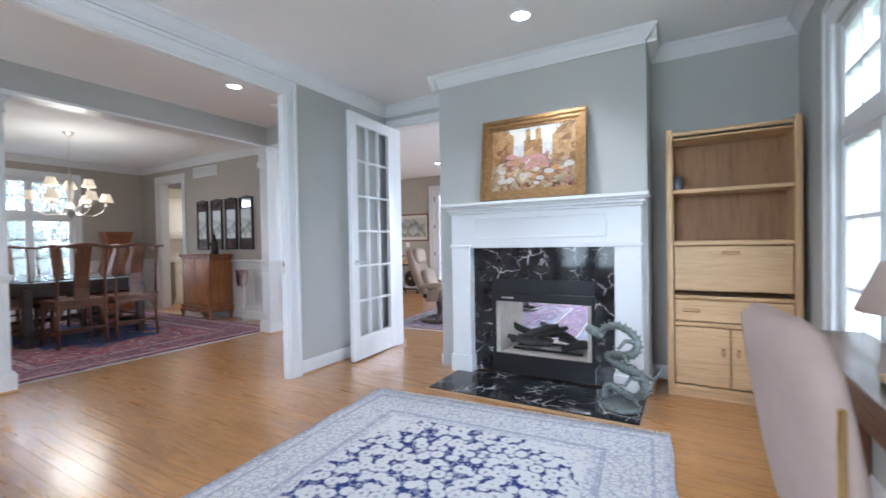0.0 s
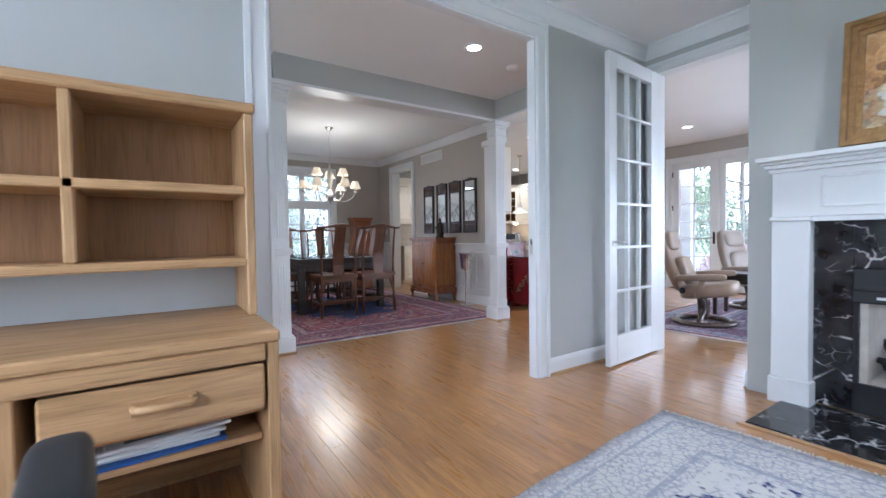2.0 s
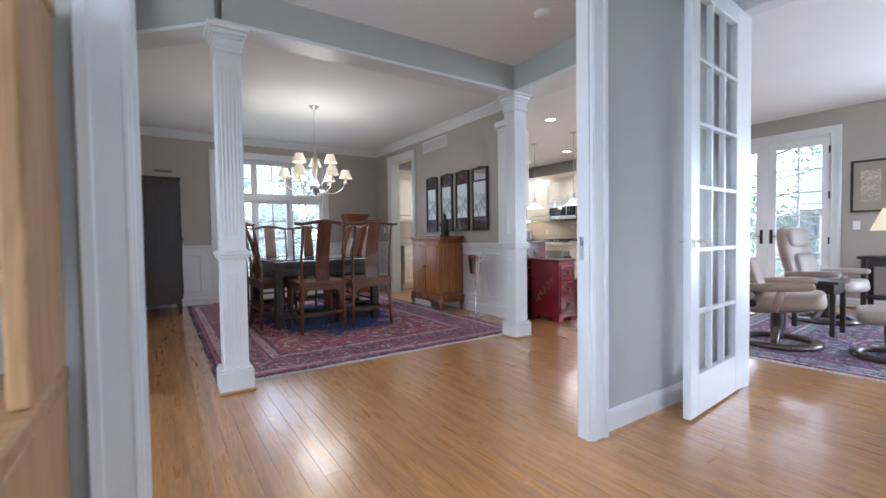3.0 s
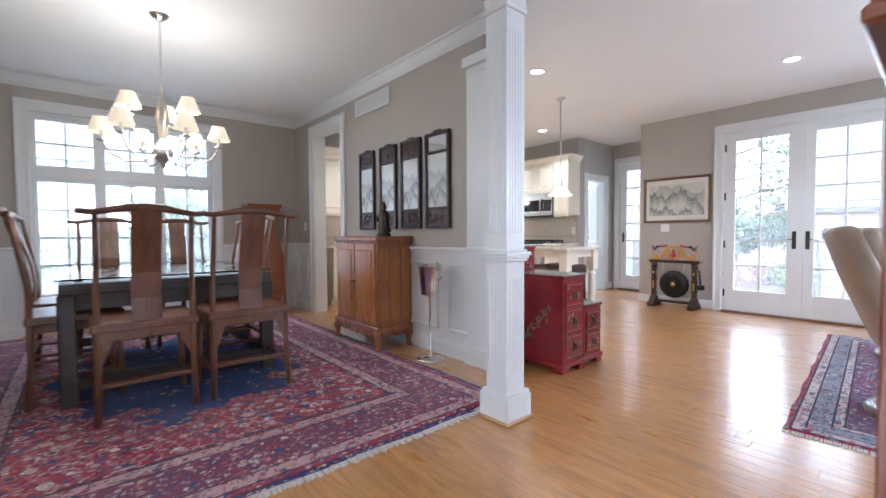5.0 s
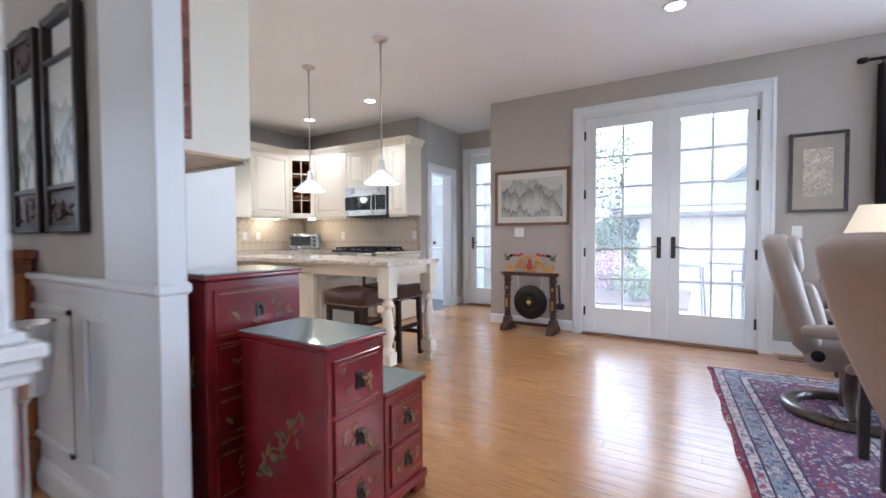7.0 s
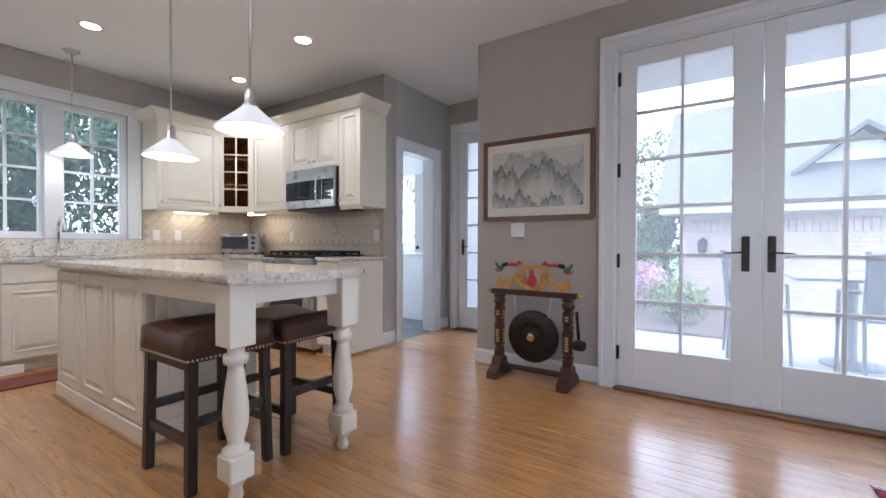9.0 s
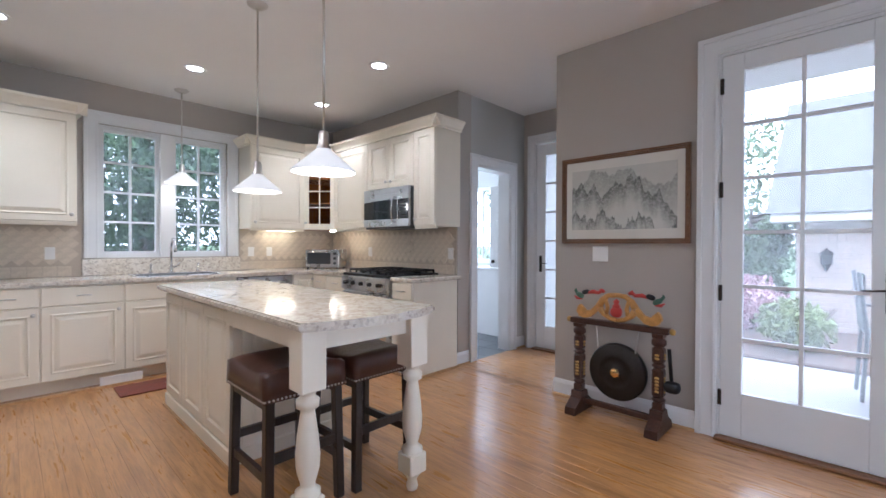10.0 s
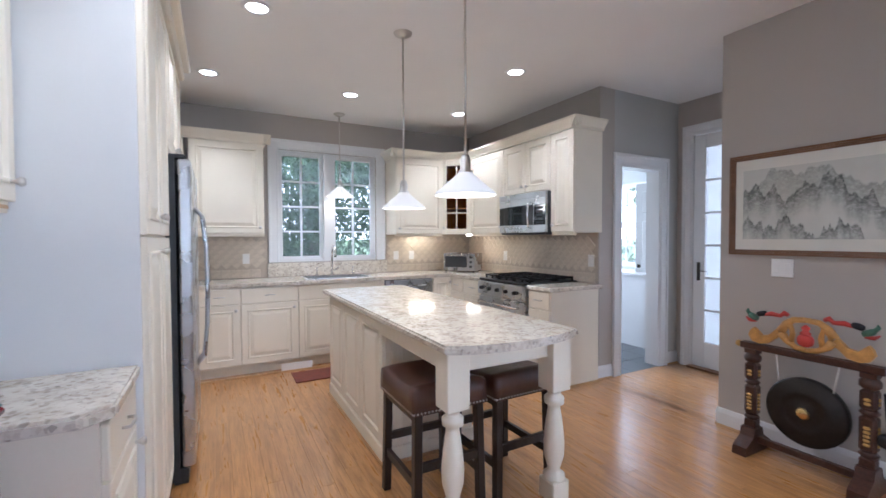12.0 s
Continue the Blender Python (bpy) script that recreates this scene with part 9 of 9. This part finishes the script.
lathe(lan, [(0, 0.82), (0.02, 0.84), (0.05, 0.92)], at=(-4.57, 14.905, 0), n=12)
part("wall_lantern", lan, M_black, gar, "black wall lantern")
brick_wall(gw, "y", 15.0, -4.95, -0.6, -0.2, 1.27, -1, 120)
# brick return walls beside the outer door and the study window
wing = thing("brick_wing", pose(0, 0, 0), "pale brick wing of the house outside the alcove door", "building")
ww = part("wall", B((-8.1, 11.9, -0.3, -5.85, 12.1, 3.0)), M_mortar, wing)
brick_wall(ww, "y", 11.9, -8.1, -5.85, -0.2, 3.0, -1, 250, M_brick_p)
wing2 = thing("brick_wing", pose(0, 0, 0), "pale brick wing of the house beside the study window", "building")
ww = part("wall", B((1.7, 4.1, -0.3, 4.2, 4.4, 4.0)), M_mortar, wing2)
brick_wall(ww, "y", 4.1, 1.7, 4.2, -0.2, 3.4, -1, 300)
# neighbour's house and fence beyond the dining window
nb = thing("neighbour_house", pose(0, 0, 0), "white sided neighbouring house beyond the drive", "building")
part("wall", B((-26, -4, -0.3, -19, 3.4, 3.2)), M_siding, nb)
bm = bmesh.new()
prism(bm, [(-26.4, 3.2), (-22.5, 5.6), (-18.6, 3.2)], -4.3, 3.7, Matrix(((1, 0, 0, 0), (0, 0, -1, 0), (0, 1, 0, 0), (0, 0, 0, 1))))
part("roof", bm, M_roof, nb)
fe = thing("garden_fence", pose(-15.8, -1.0, -0.3), "grey wooden garden fence", "fence")
for k in range(36):
    part("fence_board", B((0, 0.16 * k, 0, 0.02, 0.16 * k + 0.14, 1.5), bevel=0.003), M_ink, fe)
part("rail", B((0.02, 0, 1.2, 0.06, 5.8, 1.28)), M_ink, fe)
# patio table and chairs
ptb = thing("patio_table", pose(-3.15, 11.6, -0.16), "grey metal patio table", "table")
M_patio = plain("grey_patio_metal", (0.22, 0.23, 0.24), 0.5, 0.3)
part("tabletop", B((-0.5, -0.5, 0.86, 0.5, 0.5, 0.89), bevel=0.008), M_patio, ptb)
bm = bmesh.new()
lathe(bm, [(0, 0), (0.25, 0), (0.25, 0.03), (0.04, 0.06), (0.04, 0.86)], n=20)
part("pedestal", bm, M_patio, ptb)


def patio_chair(m):
    t = thing("patio_chair", m, "tall grey metal patio chair with mesh back", "chair", "patio chairs")
    for x in (-0.22, 0.22):
        bm = bmesh.new()
        tube(bm, [(x, -0.25, 0), (x, -0.22, 0.6), (x, -0.28, 1.15)], 0.016, 8)
        part("back_leg", bm, M_patio, t)
        bm = bmesh.new()
        tube(bm, [(x, 0.28, 0), (x, 0.24, 0.8), (x, -0.2, 0.82)], 0.016, 8)
        part("arm", bm, M_patio, t)
    part("seat", B((-0.21, -0.22, 0.58, 0.21, 0.24, 0.60)), M_patio, t)
    part("back_mesh", B((-0.21, -0.25, 0.64, 0.21, -0.235, 1.13)), M_patio, t)
    return t


pch = patio_chair(pose(-3.95, 11.45, -0.16, 0, 0, -85))
copy_thing(pch, pose(-3.1, 10.75, -0.16, 0, 0, 10))
copy_thing(pch, pose(-2.4, 11.7, -0.16, 0, 0, 95))


# ---- backsplash tiles: diamonds over a straight course, on both kitchen walls
def backsplash(wall_name, axis, at, out, spans, limit):
    host = bpy.data.objects[wall_name]
    s = 0.1
    dia = bmesh.new()
    r = s / math.sqrt(2) * 1.39
    prism(dia, [(-r / 2 * 1.0, 0), (0, -r / 2), (r / 2, 0), (0, r / 2)], 0, 0.008, Matrix(((1, 0, 0, 0), (0, 0, -1, 0), (0, 1, 0, 0), (0, 0, 0, 1))))
    me = mesh_of(dia, "wall_tile", M_tile)
    sq = mesh_of(B((-0.048, -0.008, -0.045, 0.048, 0, 0.045)), "wall_tile", M_tile)
    step = s
    for a0, a1, z0, z1 in spans:
        base = B((at, a0, z0, at + out * 0.006, a1, z1) if axis == "x" else (a0, at, z0, a1, at + out * 0.006, z1))
        g = part("grout_bed", base, M_grout, host)
        def put(mesh, p, z):
            ob = new("wall_tile", mesh)
            ob.parent = host
            ob.matrix_world = pose(at + out * 0.005, p, z, 0, 0, 90) if axis == "x" else pose(p, at + out * 0.005, z)
        p = a0 + 0.05
        while p < a1 - 0.04:
            put(sq, p, z0 + 0.05)
            p += 0.1
        row = 0
        z = z0 + 0.155
        while z < z1 - 0.045:
            p = a0 + 0.055 + (0.05 if row % 2 else 0)
            while p < a1 - 0.045:
                put(me, p, z)
                p += 0.1
            z += 0.05
            row += 1


backsplash("wall_kitchen_west", "x", -9.45, 1, [(5.05, 6.42, 0.915, 1.40), (7.85, 9.09, 0.915, 1.40)], 300)
backsplash("wall_kitchen_north", "y", 9.1, -1, [(-9.44, -7.11, 0.915, 1.40)], 300)


# ---- the floor's boards: those along the walk are single pieces, the rest one joined sheet
rng = random.Random(5)
BW = 0.083
board_meshes = {}


def board_mesh(length):
    if length not in board_meshes:
        g, c, t = 0.0003, 0.0006, 0.012
        x, y = length / 2 - g, BW / 2 - g
        vs = [(-x, -y, -t), (x, -y, -t), (x, y, -t), (-x, y, -t), (-x, -y, -c), (x, -y, -c), (x, y, -c), (-x, y, -c), (-x + c, -y + c, 0), (x - c, -y + c, 0), (x - c, y - c, 0), (-x + c, y - c, 0)]
        fs = [(8, 9, 10, 11)] + [(a, (a + 1) % 4, (a + 1) % 4 + 4, a + 4) for a in range(4)] + [(a + 4, (a + 1) % 4 + 4, (a + 1) % 4 + 8, a + 8) for a in range(4)]
        me = bpy.data.meshes.new("floor_board")
        me.from_pydata(vs, [], fs)
        me.materials.append(M_board)
        board_meshes[length] = me
    return board_meshes[length]


def floor_boards():
    rest_v, rest_f, singles = [], [], 0
    areas = [(-9.45, 1.12, -1.5, 9.1), (-7.1, -6.0, 9.1, 10.28)]
    for x0, x1, y0, y1 in areas:
        y = y0 + BW / 2
        while y < y1:
            x = x0 - rng.uniform(0, 1.2)
            while x < x1:
                length = rng.choice((0.6, 0.9, 1.2, 1.5, 1.8))
                a, b = max(x, x0), min(x + length, x1)
                if b - a > 0.02:
                    me = board_mesh(length)
                    whole = a == x and b == x + length
                    cx = x + length / 2
                    near = -4.6 < cx < -1.2 and 1.0 < y < 3.4 or -4.5 < cx < -2.6 and 3.4 <= y < 6.4 or -5.6 < cx < -3.6 and 6.4 <= y < 8.9
                    if whole and near and singles < 300:
                        ob = new("floor_board", me)
                        ob.parent = floor
                        ob.location = (cx, y, 0)
                        singles += 1
                    else:
                        k = len(rest_v)
                        sx = (b - a) / length
                        for v in me.vertices:
                            rest_v.append((v.co.x * sx + (a + b) / 2, v.co.y + y, v.co.z))
                        rest_f.extend(tuple(i + k for i in p.vertices) for p in me.polygons)
                x += length
            y += BW
    me = bpy.data.meshes.new("floor_boards")
    me.from_pydata(rest_v, [], rest_f)
    me.materials.append(M_board_joined)
    ob = new("floor_boards", me)
    ob.parent = floor
    tagged(ob, kind="stuff")


floor_boards()
# slate tiles of the mud room
me = mesh_of(B((-0.148, -0.148, -0.012, 0.148, 0.148, 0.0), bevel=0.002), "slate_tile", M_slate)
for i in range(8):
    for j in range(6):
        ob = new("slate_tile", me)
        ob.parent = floor_mud
        ob.location = (-9.5 + 0.15 + 0.3 * i, 9.3 + 0.15 + 0.3 * j, 0)
